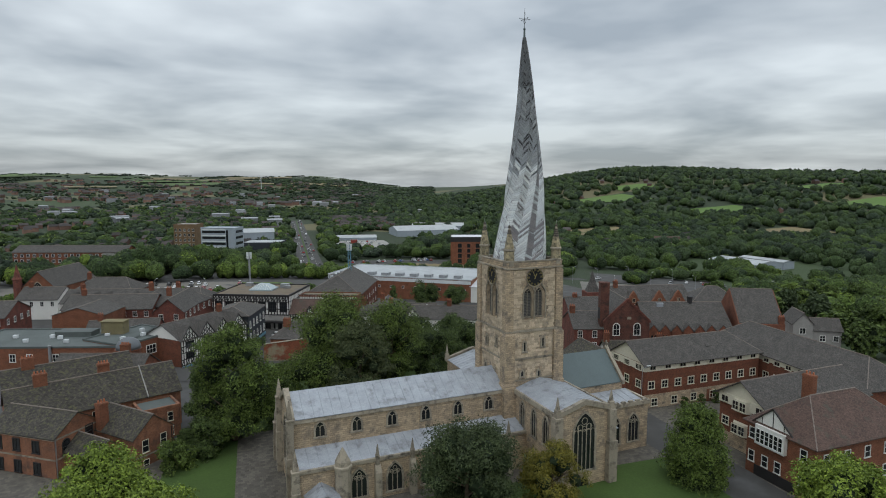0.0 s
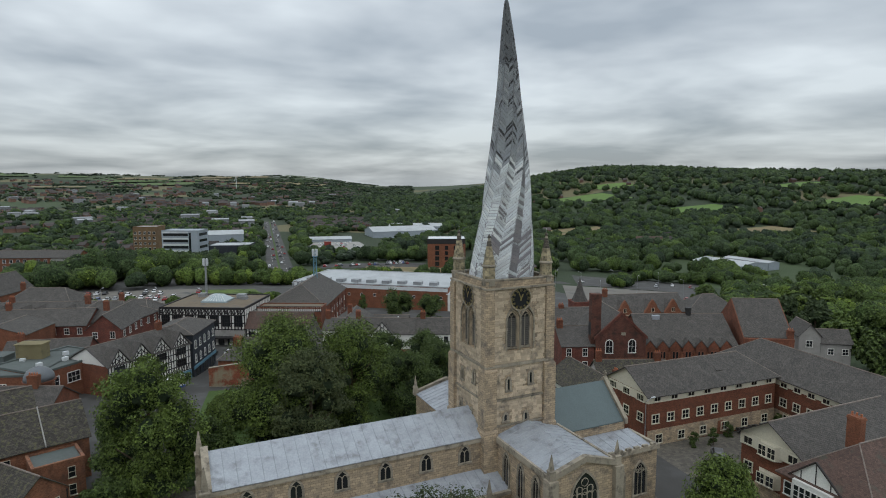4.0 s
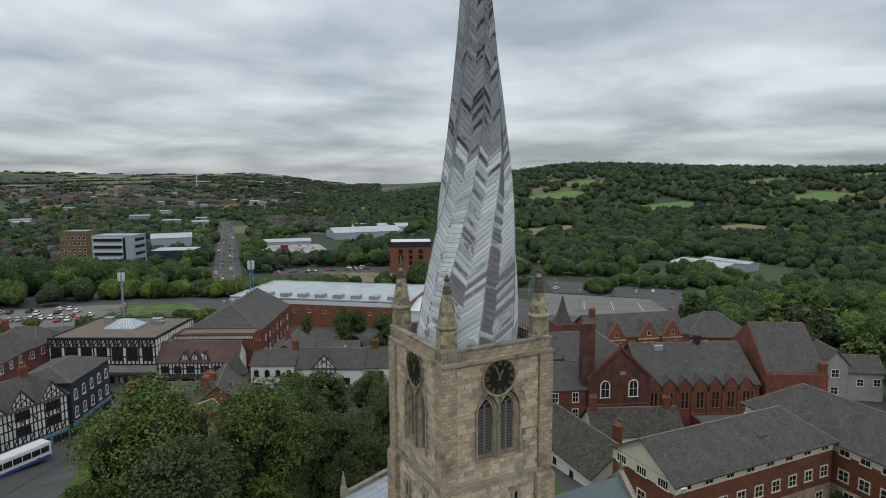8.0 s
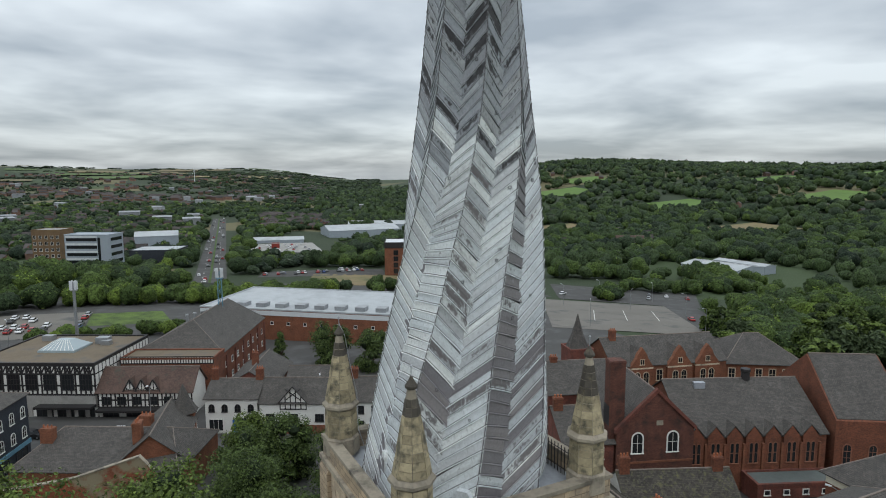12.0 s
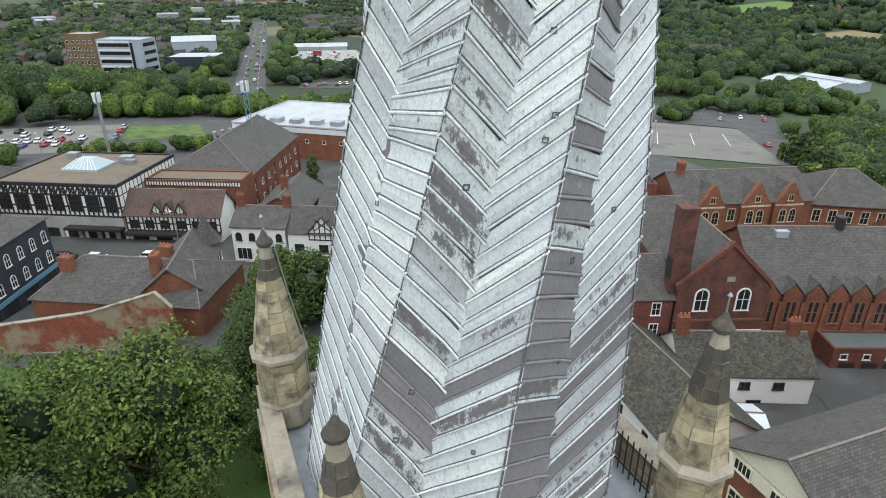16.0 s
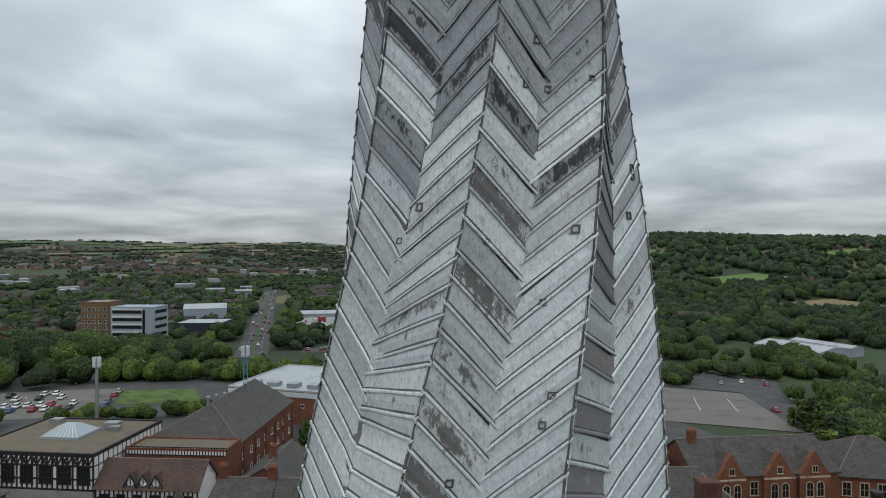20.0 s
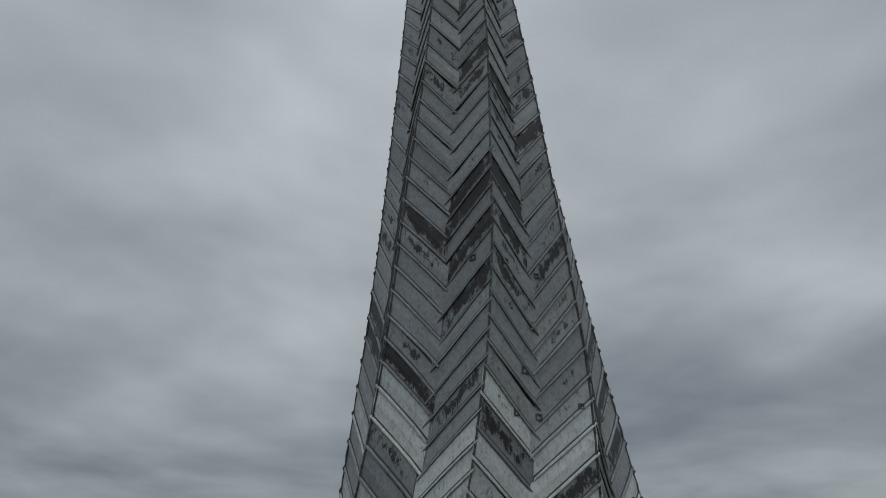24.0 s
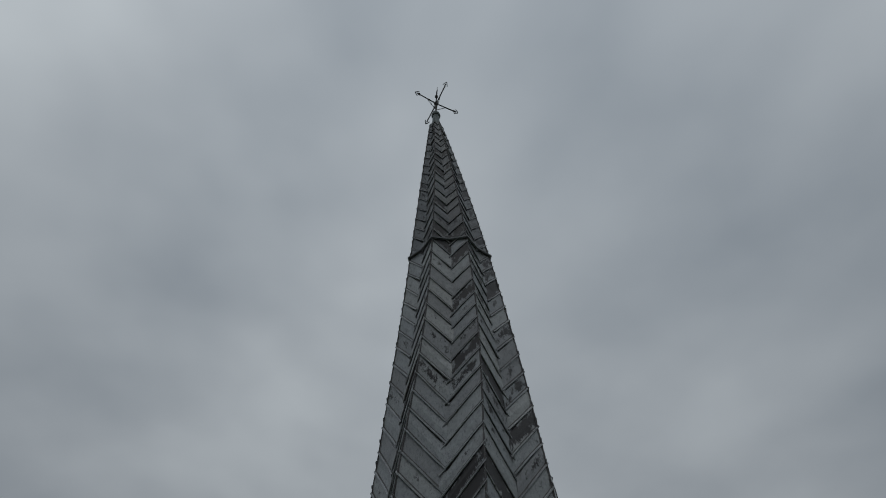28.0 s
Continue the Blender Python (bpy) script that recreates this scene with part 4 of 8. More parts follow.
    b.inputs["Strength"].default_value, b.inputs["Distance"].default_value = 0.5, 0.012
    _, low = ramp_noise(nt, tc.outputs["Object"], 3.0, 3, [(0, (0, 0, 0)), (1, (1, 1, 1))])
    nt.links.new(math_node("ADD", math_node("MULTIPLY", low, 3.0), math_node("ADD", f1, math_node("MULTIPLY", mr.outputs[0], -0.3))), b.inputs["Height"])
    nt.links.new(b.outputs[0], bs.inputs["Normal"])
    return m


LEAD = lead_mat("spire_lead", (0.68, 0.695, 0.69), (0.16, 0.15, 0.15), -0.06, 0.8)
LEADP = lead_mat("patchy_spire_lead", (0.56, 0.575, 0.575), (0.14, 0.125, 0.125), 0.26, 0.95)
# darker base for the upper sheets: their dimness from below put into colour
LEADB = lead_mat("dimmed_spire_lead", (0.36, 0.37, 0.38), (0.045, 0.04, 0.042), 0.06, 0.85)
LEADC = lead_mat("dimmed_patchy_spire_lead", (0.33, 0.338, 0.346), (0.02, 0.017, 0.018), 0.33, 0.85)
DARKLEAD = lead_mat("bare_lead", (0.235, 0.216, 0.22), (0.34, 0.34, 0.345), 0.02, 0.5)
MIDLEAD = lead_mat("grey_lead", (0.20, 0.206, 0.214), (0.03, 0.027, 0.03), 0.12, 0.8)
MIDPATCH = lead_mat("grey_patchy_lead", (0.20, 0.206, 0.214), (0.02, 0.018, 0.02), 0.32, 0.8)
SEAM = material("dark_lead_seam", (0.10, 0.095, 0.097), 0.7, 0.1, dark=0.5, light=1.6, big=2.0, fine=12, bump=0.3)
SHEETS = (LEAD, LEADP, LEADB, LEADC, DARKLEAD, MIDLEAD, MIDPATCH, SEAM)
spire = cpart("spire", bm, DARKLEAD, "twisted leaning spire clad in herringbone lead sheets", smooth=False, uv=False)
spire.matrix_parent_inverse = CH.inverted()


prng = random.Random(4)
COLS = 5


def plate_geometry(j, half, z0, pitch, slope):
    """One lead sheet on half a face: its lower edge is a rounded welt that stands over the sheet below; z0 and pitch are heights at the ridge."""
    wob = prng.uniform(-0.012, 0.016)
    rows = ((-0.03, -0.015), (-0.034, 0.018), (-0.018, 0.038), (0.008, 0.038), (0.03, 0.014), (0.062, 0.004), (pitch * 0.5, 0.006 + wob), (pitch - 0.04, 0.004), (pitch - 0.02, -0.012))
    v = valley(j, min(66, max(32, z0)))
    far = v if half == 0 else 1 - v
    # the sheets lap over the trough by turns
    end = far * (1 + prng.uniform(-0.02, 0.10))
    rise = prng.uniform(0.0, 0.014)
    bend = prng.uniform(-0.02, 0.02)
    r = spire_axis(max(32, min(66.5, z0)))[2]
    pts, uvs = [], []
    for q, lift in rows:
        for c in range(COLS):
            u = -0.014 + (end + 0.014) * c / (COLS - 1)
            z = z0 + q - slope * u / far * 0.383 * r + bend * math.sin(3 * u) + prng.uniform(-0.007, 0.007)
            z = min(max(z, 31.15), SPIRE_TOP)
            pts.append(spire_point(j, u if half == 0 else 1 - u, z, lift + rise * c / (COLS - 1)))
            uvs.append((c / (COLS - 1), q / pitch))
    faces = []
    for a in range(len(rows) - 1):
        for b in range(COLS - 1):
            f = (a * COLS + b, a * COLS + b + 1, (a + 1) * COLS + b + 1, (a + 1) * COLS + b)
            faces.append(f if half == 0 else f[::-1])
    return pts, faces, uvs


def sheet_slope(j, half, z):
    """How steeply a sheet falls from its ridge: nearly level on two half faces low down."""
    low = {(7, 1): 0.06, (1, 0): 0.35}.get((j, half))
    full = 0.84 + 0.38 * sm(46, 50.5, z)
    if low is None:
        return full
    k = sm(41.2, 45.5, z) if j == 7 else sm(42, 49, z)
    return low + (full - low) * k


def sheet_pitch(j, half, z):
    p = float(np.interp(z, [32, 36, 39, 42, 46, 50, 56, 62, 66.6], [0.47, 0.49, 0.46, 0.44, 0.46, 0.50, 0.53, 0.46, 0.36]))
    if (j, half) == (7, 1):
        p = p + (0.40 - p) * (1 - sm(41, 45, z))
    if (j, half) == (1, 0):
        p = p + (0.47 - p) * (1 - sm(42, 46, z))
    return p * prng.uniform(0.86, 1.14)


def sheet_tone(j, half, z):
    """Which lead a sheet is of: pale low down; higher up a darker base, with the dimness from below put into its
    colour, and more bare patches; bare repairs near the foot.
    """
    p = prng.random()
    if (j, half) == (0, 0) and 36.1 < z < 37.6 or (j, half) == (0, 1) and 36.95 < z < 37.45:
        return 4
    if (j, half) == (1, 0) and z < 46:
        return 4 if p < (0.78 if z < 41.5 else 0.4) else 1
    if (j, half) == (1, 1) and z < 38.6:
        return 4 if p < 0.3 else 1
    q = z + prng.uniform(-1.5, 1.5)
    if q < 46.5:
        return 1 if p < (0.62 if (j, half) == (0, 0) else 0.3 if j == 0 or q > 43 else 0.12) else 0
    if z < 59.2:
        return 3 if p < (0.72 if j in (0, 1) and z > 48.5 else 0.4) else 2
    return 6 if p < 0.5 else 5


rest_v, rest_f, rest_m, rest_u, singles = [], [], [], [], 0
for j in range(8):
    for half in (0, 1):
        z = 31.3
        while z < SPIRE_TOP + 0.4:
            pitch = sheet_pitch(j, half, z)
            pts, faces, uvs = plate_geometry(j, half, z, pitch, sheet_slope(j, half, z) + prng.uniform(-0.04, 0.04))
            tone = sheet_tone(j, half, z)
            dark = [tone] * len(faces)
            for b in range(COLS - 1):
                dark[b] = dark[4 * (COLS - 1) + b] = 7  # joint darkened: the welt's shade put into the colour along with grime
            near = singles < 300 and 34 < z < 57 and j in (7, 0, 1)
            if max(p.z for p in pts) - min(p.z for p in pts) > 0.06:
                if near:
                    me = bpy.data.meshes.new("lead_sheet")
                    me.from_pydata(pts, [], faces)
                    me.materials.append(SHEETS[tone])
                    me.materials.append(SEAM)
                    me.polygons.foreach_set("material_index", [1 if d == 7 else 0 for d in dark])
                    lay = me.uv_layers.new(name="UVMap")
                    lay.data.foreach_set("uv", [c for f in faces for i in f for c in uvs[i]])
                    o = new("lead_sheet", me)
                    o.parent = spire
                    singles += 1
                else:
                    b = len(rest_v)
                    rest_v += pts
                    rest_f += [tuple(i + b for i in f) for f in faces]
                    rest_u += uvs
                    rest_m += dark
            z += pitch
me = bpy.data.meshes.new("lead_sheets")
me.from_pydata(rest_v, [], rest_f)
for m in SHEETS:
    me.materials.append(m)
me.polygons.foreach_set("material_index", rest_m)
lay = me.uv_layers.new(name="UVMap")
lay.data.foreach_set("uv", [c for f in rest_f for i in f for c in rest_u[i]])
o = new("lead_cladding", me)
o.parent = spire
tagged(o, "herringbone lead sheets with welted joints", kind="stuff")
# square lead patches soldered over old fixings
for k in range(26):
    j, u, z = prng.choice((7, 0, 0, 0, 1)), prng.uniform(0.1, 0.92), prng.uniform(34.5, 50)
    c = spire_point(j, u, z, 0.024)
    ax = (spire_point(j, u + 0.03, z) - spire_point(j, u - 0.03, z)).normalized()
    up = (spire_point(j, u, z + 0.1) - spire_point(j, u, z - 0.1)).normalized()
    n = ax.cross(up).normalized()
    w = prng.uniform(0.045, 0.075)
    bm = bmesh.new()
    for sgn in (-1, 1):
        prism(bm, [c + ax * a + up * b for a, b in ((-w, sgn * w), (w, sgn * w), (w, sgn * w * 0.6), (-w, sgn * w * 0.6))], -n * 0.02, n * 0.012)
        prism(bm, [c + ax * a + up * b for a, b in ((sgn * w, -w * 0.6), (sgn * w, w * 0.6), (sgn * w * 0.6, w * 0.6), (sgn * w * 0.6, -w * 0.6))], -n * 0.02, n * 0.012)
    part("lead_patch", bm, SEAM, spire, uv=False)
# the step in the cladding below the tip
for j in range(8):
    bm = bmesh.new()
    for a, b in ((-0.02, 0.5), (0.5, 1.02)):
        rod(bm, spire_point(j, a, 59.3, 0.05), spire_point(j, b, 59.3, 0.05), 0.045, n=6)
    part("lead_band", bm, MIDLEAD, spire, uv=False)
# ridge rolls
for j in range(8):
    bm = bmesh.new()
    zs = [31.3 + i * 0.7 for i in range(int((SPIRE_TOP - 31.3) / 0.7) + 1)]
    prev = None
    for z in zs:
        c = ridge_point(j, z)
        ring = [bm.verts.new(c + Vector((0.024 * math.cos(t), 0.024 * math.sin(t), 0))) for t in (0, 1.26, 2.51, 3.77, 5.03)]
        if prev:
            for i in range(5):
                bm.faces.new((prev[i], prev[(i + 1) % 5], ring[(i + 1) % 5], ring[i]))
        prev = ring
    part("ridge_roll", bm, SEAM, spire, uv=False)
# hatches in the lead at the foot of the spire
for j, u, z, w, hh in ((0, 0.86, 32.3, 0.9, 1.25), (7, 0.52, 33.2, 0.55, 0.8)):
    a, b = spire_point(j, u - 0.1, z), spire_point(j, min(1, u + 0.1), z)
    ax = (b - a).normalized()
    out = Vector((ax.y, -ax.x, 0))
    if out.dot(Vector((a.x, a.y, 0))) < 0:
        out = -out
    c = (a + b) / 2 - Vector((0, 0, 0.9))
    bm = bmesh.new()
    prism(bm, [c + ax * (x * w) + Vector((0, 0, q * hh)) for x, q in ((-0.5, -0.5), (0.5, -0.5), (0.5, 0.6), (0.25, 0.85), (-0.25, 0.85), (-0.5, 0.6))], -out * 0.8, out * 0.25)
    hat = part("hatch", bm, LEAD, spire, "small lead-clad hatch", uv=False)
    bm = bmesh.new()
    prism(bm, [c + ax * (x * w) + Vector((0, 0, q * hh)) for x, q in ((-0.34, -0.42), (0.34, -0.42), (0.34, 0.45), (-0.34, 0.45))], out * 0.253, out * 0.28)
    part("hatch_door", bm, DARKLEAD, hat, uv=False)
# weathervane at the tip
tip = Vector((*spire_axis(66.6)[:2], 66.6))
vane = part("weathervane", bmesh.new(), METAL, church, "dark iron weathervane with four arms", uv=False)
vane.matrix_parent_inverse = CH.inverted()
bm = bmesh.new()
rod(bm, tip - Vector((0, 0, 0.2)), tip + Vector((0, 0, 1.1)), 0.17, 0.13, 10)
lathe(bm, [(0.16, tip.z + 1.1), (0.19, tip.z + 1.18), (0.17, tip.z + 1.32), (0.06, tip.z + 1.45)], 10, tip.x, tip.y)
part("base", bm, COPPER, vane, uv=False)
bm = bmesh.new()
rod(bm, tip + Vector((0, 0, 1.4)), tip + Vector((0, 0, 4.3)), 0.04, 0.02, 6)
lathe(bm, [(0.03, tip.z + 3.5), (0.08, tip.z + 3.62), (0.02, tip.z + 3.75)], 8, tip.x, tip.y)
lathe(bm, [(0.04, tip.z + 2.55), (0.11, tip.z + 2.7), (0.04, tip.z + 2.85)], 8, tip.x, tip.y)
part("spindle", bm, BLACK, vane, uv=False)
for a in (4, 97, 190, 276):
    bm = bmesh.new()
    d = Vector((math.cos(radians(a)), math.sin(radians(a)), 0))
    e = Vector((-d.y, d.x, 0))
    c = tip + Vector((0, 0, 2.7))
    rod(bm, c, c + d * 0.92, 0.026, n=5)
    rod(bm, c + d * 0.45, tip + Vector((0, 0, 1.9)), 0.015, n=4)
    for s in (-1, 1):
        rod(bm, c + d * 1.02, c + d * 0.86 + e * (0.1 * s), 0.022, n=4)
        rod(bm, c + d * 0.92, c + d * 0.8 + Vector((0, 0, 0.12 * s)), 0.022, n=4)
    part("arm", bm, BLACK, vane, uv=False)
bm = bmesh.new()
c, d = tip + Vector((0, 0, 3.3)), Vector((0.25, 0.97, 0))
rod(bm, c - d * 0.4, c + d * 0.45, 0.025, n=5)
prism(bm, [c - d * 0.45 + Vector((0, 0, 0.2)), c - d * 0.15, c - d * 0.45 - Vector((0, 0, 0.2)), c - d * 0.36], (0.01, -0.004, 0), (-0.01, 0.004, 0))
prism(bm, [c + d * 0.35 + Vector((0, 0, 0.12)), c + d * 0.6, c + d * 0.35 - Vector((0, 0, 0.12))], (0.01, -0.004, 0), (-0.01, 0.004, 0))
part("vane", bm, BLACK, vane, uv=False)


def lead_slope(name, a, b, c, d, seams, label=""):
    """A lead roof slope from its eave a-b to its ridge d-c, with standing rolls up the slope."""
    a, b, c, d = map(Vector, (a, b, c, d))
    n = (b - a).cross(d - a).normalized()
    if n.z < 0:
        n = -n
    bm = bmesh.new()
    hexa(bm, [a, b, c, d, a + n * 0.12, b + n * 0.12, c + n * 0.12, d + n * 0.12])
    o = cpart(name, bm, LEADROOF, label)
    for i in range(seams + 1):
        t = i / seams
        bm = bmesh.new()
        rod(bm, a.lerp(b, t) + n * 0.13, d.lerp(c, t) + n * 0.13, 0.05, n=5)
        part("lead_roll", bm, LEADROOF, o)
    return o


# nave, aisles
X0 = -38.6
bm = bmesh.new()
prism(bm, [(X0, -4.5, -1), (X0, 4.5, -1), (X0, 4.5, 11.5), (X0, 0, 13.9), (X0, -4.5, 11.5)], (0, 0, 0), (-T - X0 + 0.0, 0, 0))
cpart("nave_wall", bm, STONEW)
lead_slope("nave_roof", (X0 + 0.5, -4.75, 11.45), (-T - 0.05, -4.75, 11.45), (-T - 0.05, 0, 14.0), (X0 + 0.5, 0, 14.0), 24)
lead_slope("nave_roof", (X0 + 0.5, 4.75, 11.45), (-T - 0.05, 4.75, 11.45), (-T - 0.05, 0, 14.0), (X0 + 0.5, 0, 14.0), 24)
bm = bmesh.new()
for s in (-1, 1):
    y0, y1 = sorted((s * 4.5, s * 4.75))
    box(bm, X0, -T - 0.05, y0, y1, 10.9, 11.4)
cpart("cornice", bm, STONED)
bm = bmesh.new()
prism(bm, [(X0 - 0.35, -5.0, 11.2), (X0 - 0.35, 0, 14.0), (X0 - 0.35, 5.0, 11.2), (X0 - 0.35, 5.0, 12.0), (X0 - 0.35, 0, 14.75), (X0 - 0.35, -5.0, 12.0)], (0, 0, 0), (0.8, 0, 0))
cpart("gable_coping", bm, STONED)
for i in range(6):
    x = X0 + 4.0 + i * 5.35
    gothic(church, Matrix.Translation((x, -4.5, 8.6)), 1.3, 2.1, 2)
    gothic(church, Matrix.Translation((x, 4.5, 8.6)) @ N_, 1.3, 2.1, 2)
for s in (-1, 1):
    bm = bmesh.new()
    y = s * 9.0
    hexa(bm, [(X0, s * 4.5, -1), (X0, y, -1), (-3.6, y, -1), (-3.6, s * 4.5, -1), (X0, s * 4.5, 7.0), (X0, y, 5.6), (-3.6, y, 5.6), (-3.6, s * 4.5, 7.0)])
    cpart("aisle_wall", bm, STONEW)
    lead_slope("aisle_roof", (X0 + 0.4, s * 8.75, 5.75), (-3.6, s * 8.75, 5.75), (-3.6, s * 4.52, 7.15), (X0 + 0.4, s * 4.52, 7.15), 24)
    bm = bmesh.new()
    y0, y1 = sorted((s * 8.78, s * 9.2))
    box(bm, X0, -3.6, y0, y1, 5.62, 6.1)
    cpart("aisle_parapet", bm, STONED)
for i, x in enumerate((X0 + 3.2, X0 + 8.4, X0 + 13.6, X0 + 18.8, X0 + 24.0, X0 + 29.2)):
    if i:
        gothic(church, Matrix.Translation((x, -9.0, 0.9)), 2.1, 4.0, 3)
        gothic(church, Matrix.Translation((x, 9.0, 0.9)) @ N_, 2.1, 4.0, 3)
    for s in (-1, 1):
        bm = bmesh.new()
        xb = x + 2.6
        y0, y1 = sorted((s * 9.02, s * 10.0))
        box(bm, xb - 0.45, xb + 0.45, y0, y1, -1, 4.2)
        y2 = s * 9.45
        hexa(bm, [(xb - 0.45, s * 9.02, 4.203), (xb + 0.45, s * 9.02, 4.203), (xb + 0.45, s * 10.0, 4.203), (xb - 0.45, s * 10.0, 4.203), (xb - 0.4, s * 9.02, 5.2), (xb + 0.4, s * 9.02, 5.2), (xb + 0.4, y2, 5.2), (xb - 0.4, y2, 5.2)])
        lathe(bm, [(0.35, 5.25), (0.35, 6.5), (0.42, 6.55), (0.30, 6.7), (0.05, 8.2)], 4, xb, s * 9.25, math.pi / 4)
        cpart("buttress", bm, STONED)
# stair turret by the porch, porch roof
bm = bmesh.new()
lathe(bm, [(1.15, -1), (1.15, 5.8), (1.3, 5.9), (1.3, 6.2), (1.1, 6.3), (1.05, 6.9), (0.1, 8.7)], 8, X0 + 6.0, -9.6, math.pi / 8)
cpart("stair_turret", bm, STONED)
bm = bmesh.new()
prism(bm, [(X0 + 1.0, -9.0, -1), (X0 + 5.0, -9.0, -1), (X0 + 5.0, -9.0, 2.6), (X0 + 3.0, -9.0, 3.9), (X0 + 1.0, -9.0, 2.6)], (0, -4, 0), (0, -0.02, 0))
cpart("porch", bm, STONEW)
for s in (-1, 1):
    lead_slope("porch_roof", (X0 + 3 + s * 2.2, -13.1, 2.5), (X0 + 3 + s * 2.2, -9.05, 2.5), (X0 + 3, -9.05, 3.95), (X0 + 3, -13.1, 3.95), 4)
# west front
for y in (-5.1, 5.1, -9.2, 9.2):
    bm = bmesh.new()
    big = abs(y) < 6
    top = 11.6 if big else 6.0
    lathe(bm, [(0.85, -1), (0.85, top * 0.55), (0.7, top * 0.56), (0.7, top), (0.8, top + 0.1), (0.8, top + 0.3), (0.5, top + 0.4), (0.42, top + 1.4), (0.08, top + 3.0)], 4, X0 - 0.3, y, math.pi / 4)
    cpart("west_pinnacle", bm, STONED)
gothic(church, Matrix.Translation((X0, 0, 3.2)) @ W_, 4.6, 7.6, 5)

# south transept
TX0, TX1, TY = -3.5, 5.8, -17.4
bm = bmesh.new()
mid = (TX0 + TX1) / 2
prism(bm, [(TX0, 0, -1), (TX1, 0, -1), (TX1, 0, 11.3), (mid, 0, 12.7), (TX0, 0, 11.3)], (0, TY, 0), (0, -T + 0.1, 0))
cpart("transept_wall", bm, STONEW)
for s, x in ((-1, TX0), (1, TX1)):
    lead_slope("transept_roof", (x, TY + 0.4, 11.35), (x, -T - 0.05, 11.35), (mid, -T - 0.05, 12.75), (mid, TY + 0.4, 12.75), 10)
    bm = bmesh.new()
    a, b = sorted((x, x + s * 0.3))
    box(bm, a, b, TY, -T - 0.1, 10.9, 11.65)
    cpart("transept_parapet", bm, STONED)
bm = bmesh.new()
prism(bm, [(TX0 - 0.3, 0, 11.0), (mid, 0, 12.5), (TX1 + 0.3, 0, 11.0), (TX1 + 0.3, 0, 11.75), (mid, 0, 13.25), (TX0 - 0.3, 0, 11.75)], (0, TY - 0.3, 0), (0, TY + 0.35, 0))
cpart("transept_coping", bm, STONED)
gothic(church, Matrix.Translation((mid, TY, 2.6)), 3.6, 8.6, 5)
gothic(church, Matrix.Translation((mid, TY, -0.9)), 2.0, 2.6, 1, False)
for y in (-14.5, -11.2, -7.8):
    gothic(church, Matrix.Translation((TX0, y, 6.0)) @ W_, 1.1, 4.2, 2)
for x in (TX0, TX1):
    bm = bmesh.new()
    s = -1 if x == TX0 else 1
    box(bm, x - 0.75, x + 0.75, TY - 0.9, TY + 0.9, -1, 6.5)
    box(bm, x - 0.6, x + 0.6, TY - 0.65, TY + 0.65, 6.503, 11.2)
    lathe(bm, [(0.55, 11.25), (0.5, 12.2), (0.58, 12.3), (0.36, 12.45), (0.05, 14.2)], 4, x, TY, math.pi / 4)
    cpart("transept_buttress", bm, STONED)

# chancel, south chancel aisle, north transept
bm = bmesh.new()
prism(bm, [(0, -4.5, -1), (0, 4.5, -1), (0, 4.5, 9.8), (0, 0, 14.2), (0, -4.5, 9.8)], (T - 0.1, 0, 0), (18.4, 0, 0))
cpart("chancel_wall", bm, STONEW)
for s in (-1, 1):
    bm = bmesh.new()
    hexa(bm, [(T + 0.05, s * 4.7, 9.6), (18.0, s * 4.7, 9.6), (18.0, 0, 14.25), (T + 0.05, 0, 14.25), (T + 0.05, s * 4.7, 9.75), (18.0, s * 4.7, 9.75), (18.0, 0, 14.4), (T + 0.05, 0, 14.4)])
    cpart("chancel_roof", bm, COPPER, "grey-green sheet roof")
bm = bmesh.new()
prism(bm, [(18.0, -5.0, 9.3), (18.0, 0, 14.2), (18.0, 5.0, 9.3), (18.0, 5.0, 10.1), (18.0, 0, 15.0), (18.0, -5.0, 10.1)], (0, 0, 0), (0.6, 0, 0))
cpart("chancel_coping", bm, STONED)
bm = bmesh.new()
box(bm, 18.2, 18.42, -0.12, 0.12, 14.9, 15.9)
box(bm, 18.2, 18.42, -0.4, 0.4, 15.4, 15.6)
cpart("gable_cross", bm, STONED)
bm = bmesh.new()
box(bm, TX1 + 0.01, 19.2, -10.2, -4.51, -1, 7.6)
cpart("chapel_wall", bm, STONEW)
lead_slope("chapel_roof", (TX1 + 0.1, -9.9, 7.62), (18.9, -9.9, 7.62), (18.9, -4.6, 8.3), (TX1 + 0.1, -4.6, 8.3), 9)
bm = bmesh.new()
for a in ((TX1 + 0.3, 19.45, -10.45, -10.0), (18.95, 19.45, -9.997, -4.6)):
    box(bm, *a, 7.62, 8.25)
for k in range(9):
    box(bm, TX1 + 0.6 + k * 1.45, TX1 + 1.4 + k * 1.45, -10.45, -10.05, 8.253, 8.55)
cpart("chapel_parapet", bm, STONED)
for x in (8.6, 12.4, 16.2):
    gothic(church, Matrix.Translation((x, -10.2, 1.6)), 2.0, 4.6, 3)
bm = bmesh.new()
box(bm, TX1 + 0.02, 9.6, -14.2, -10.21, -1, 6.2)
cpart("vestry_wall", bm, STONEW)
lead_slope("vestry_roof", (TX1 + 0.1, -14.3, 6.25), (9.8, -14.3, 6.25), (9.8, -10.3, 6.9), (TX1 + 0.1, -10.3, 6.9), 5)
gothic(church, Matrix.Translation((7.8, -14.2, 1.2)), 1.3, 4.0, 2)
bm = bmesh.new()
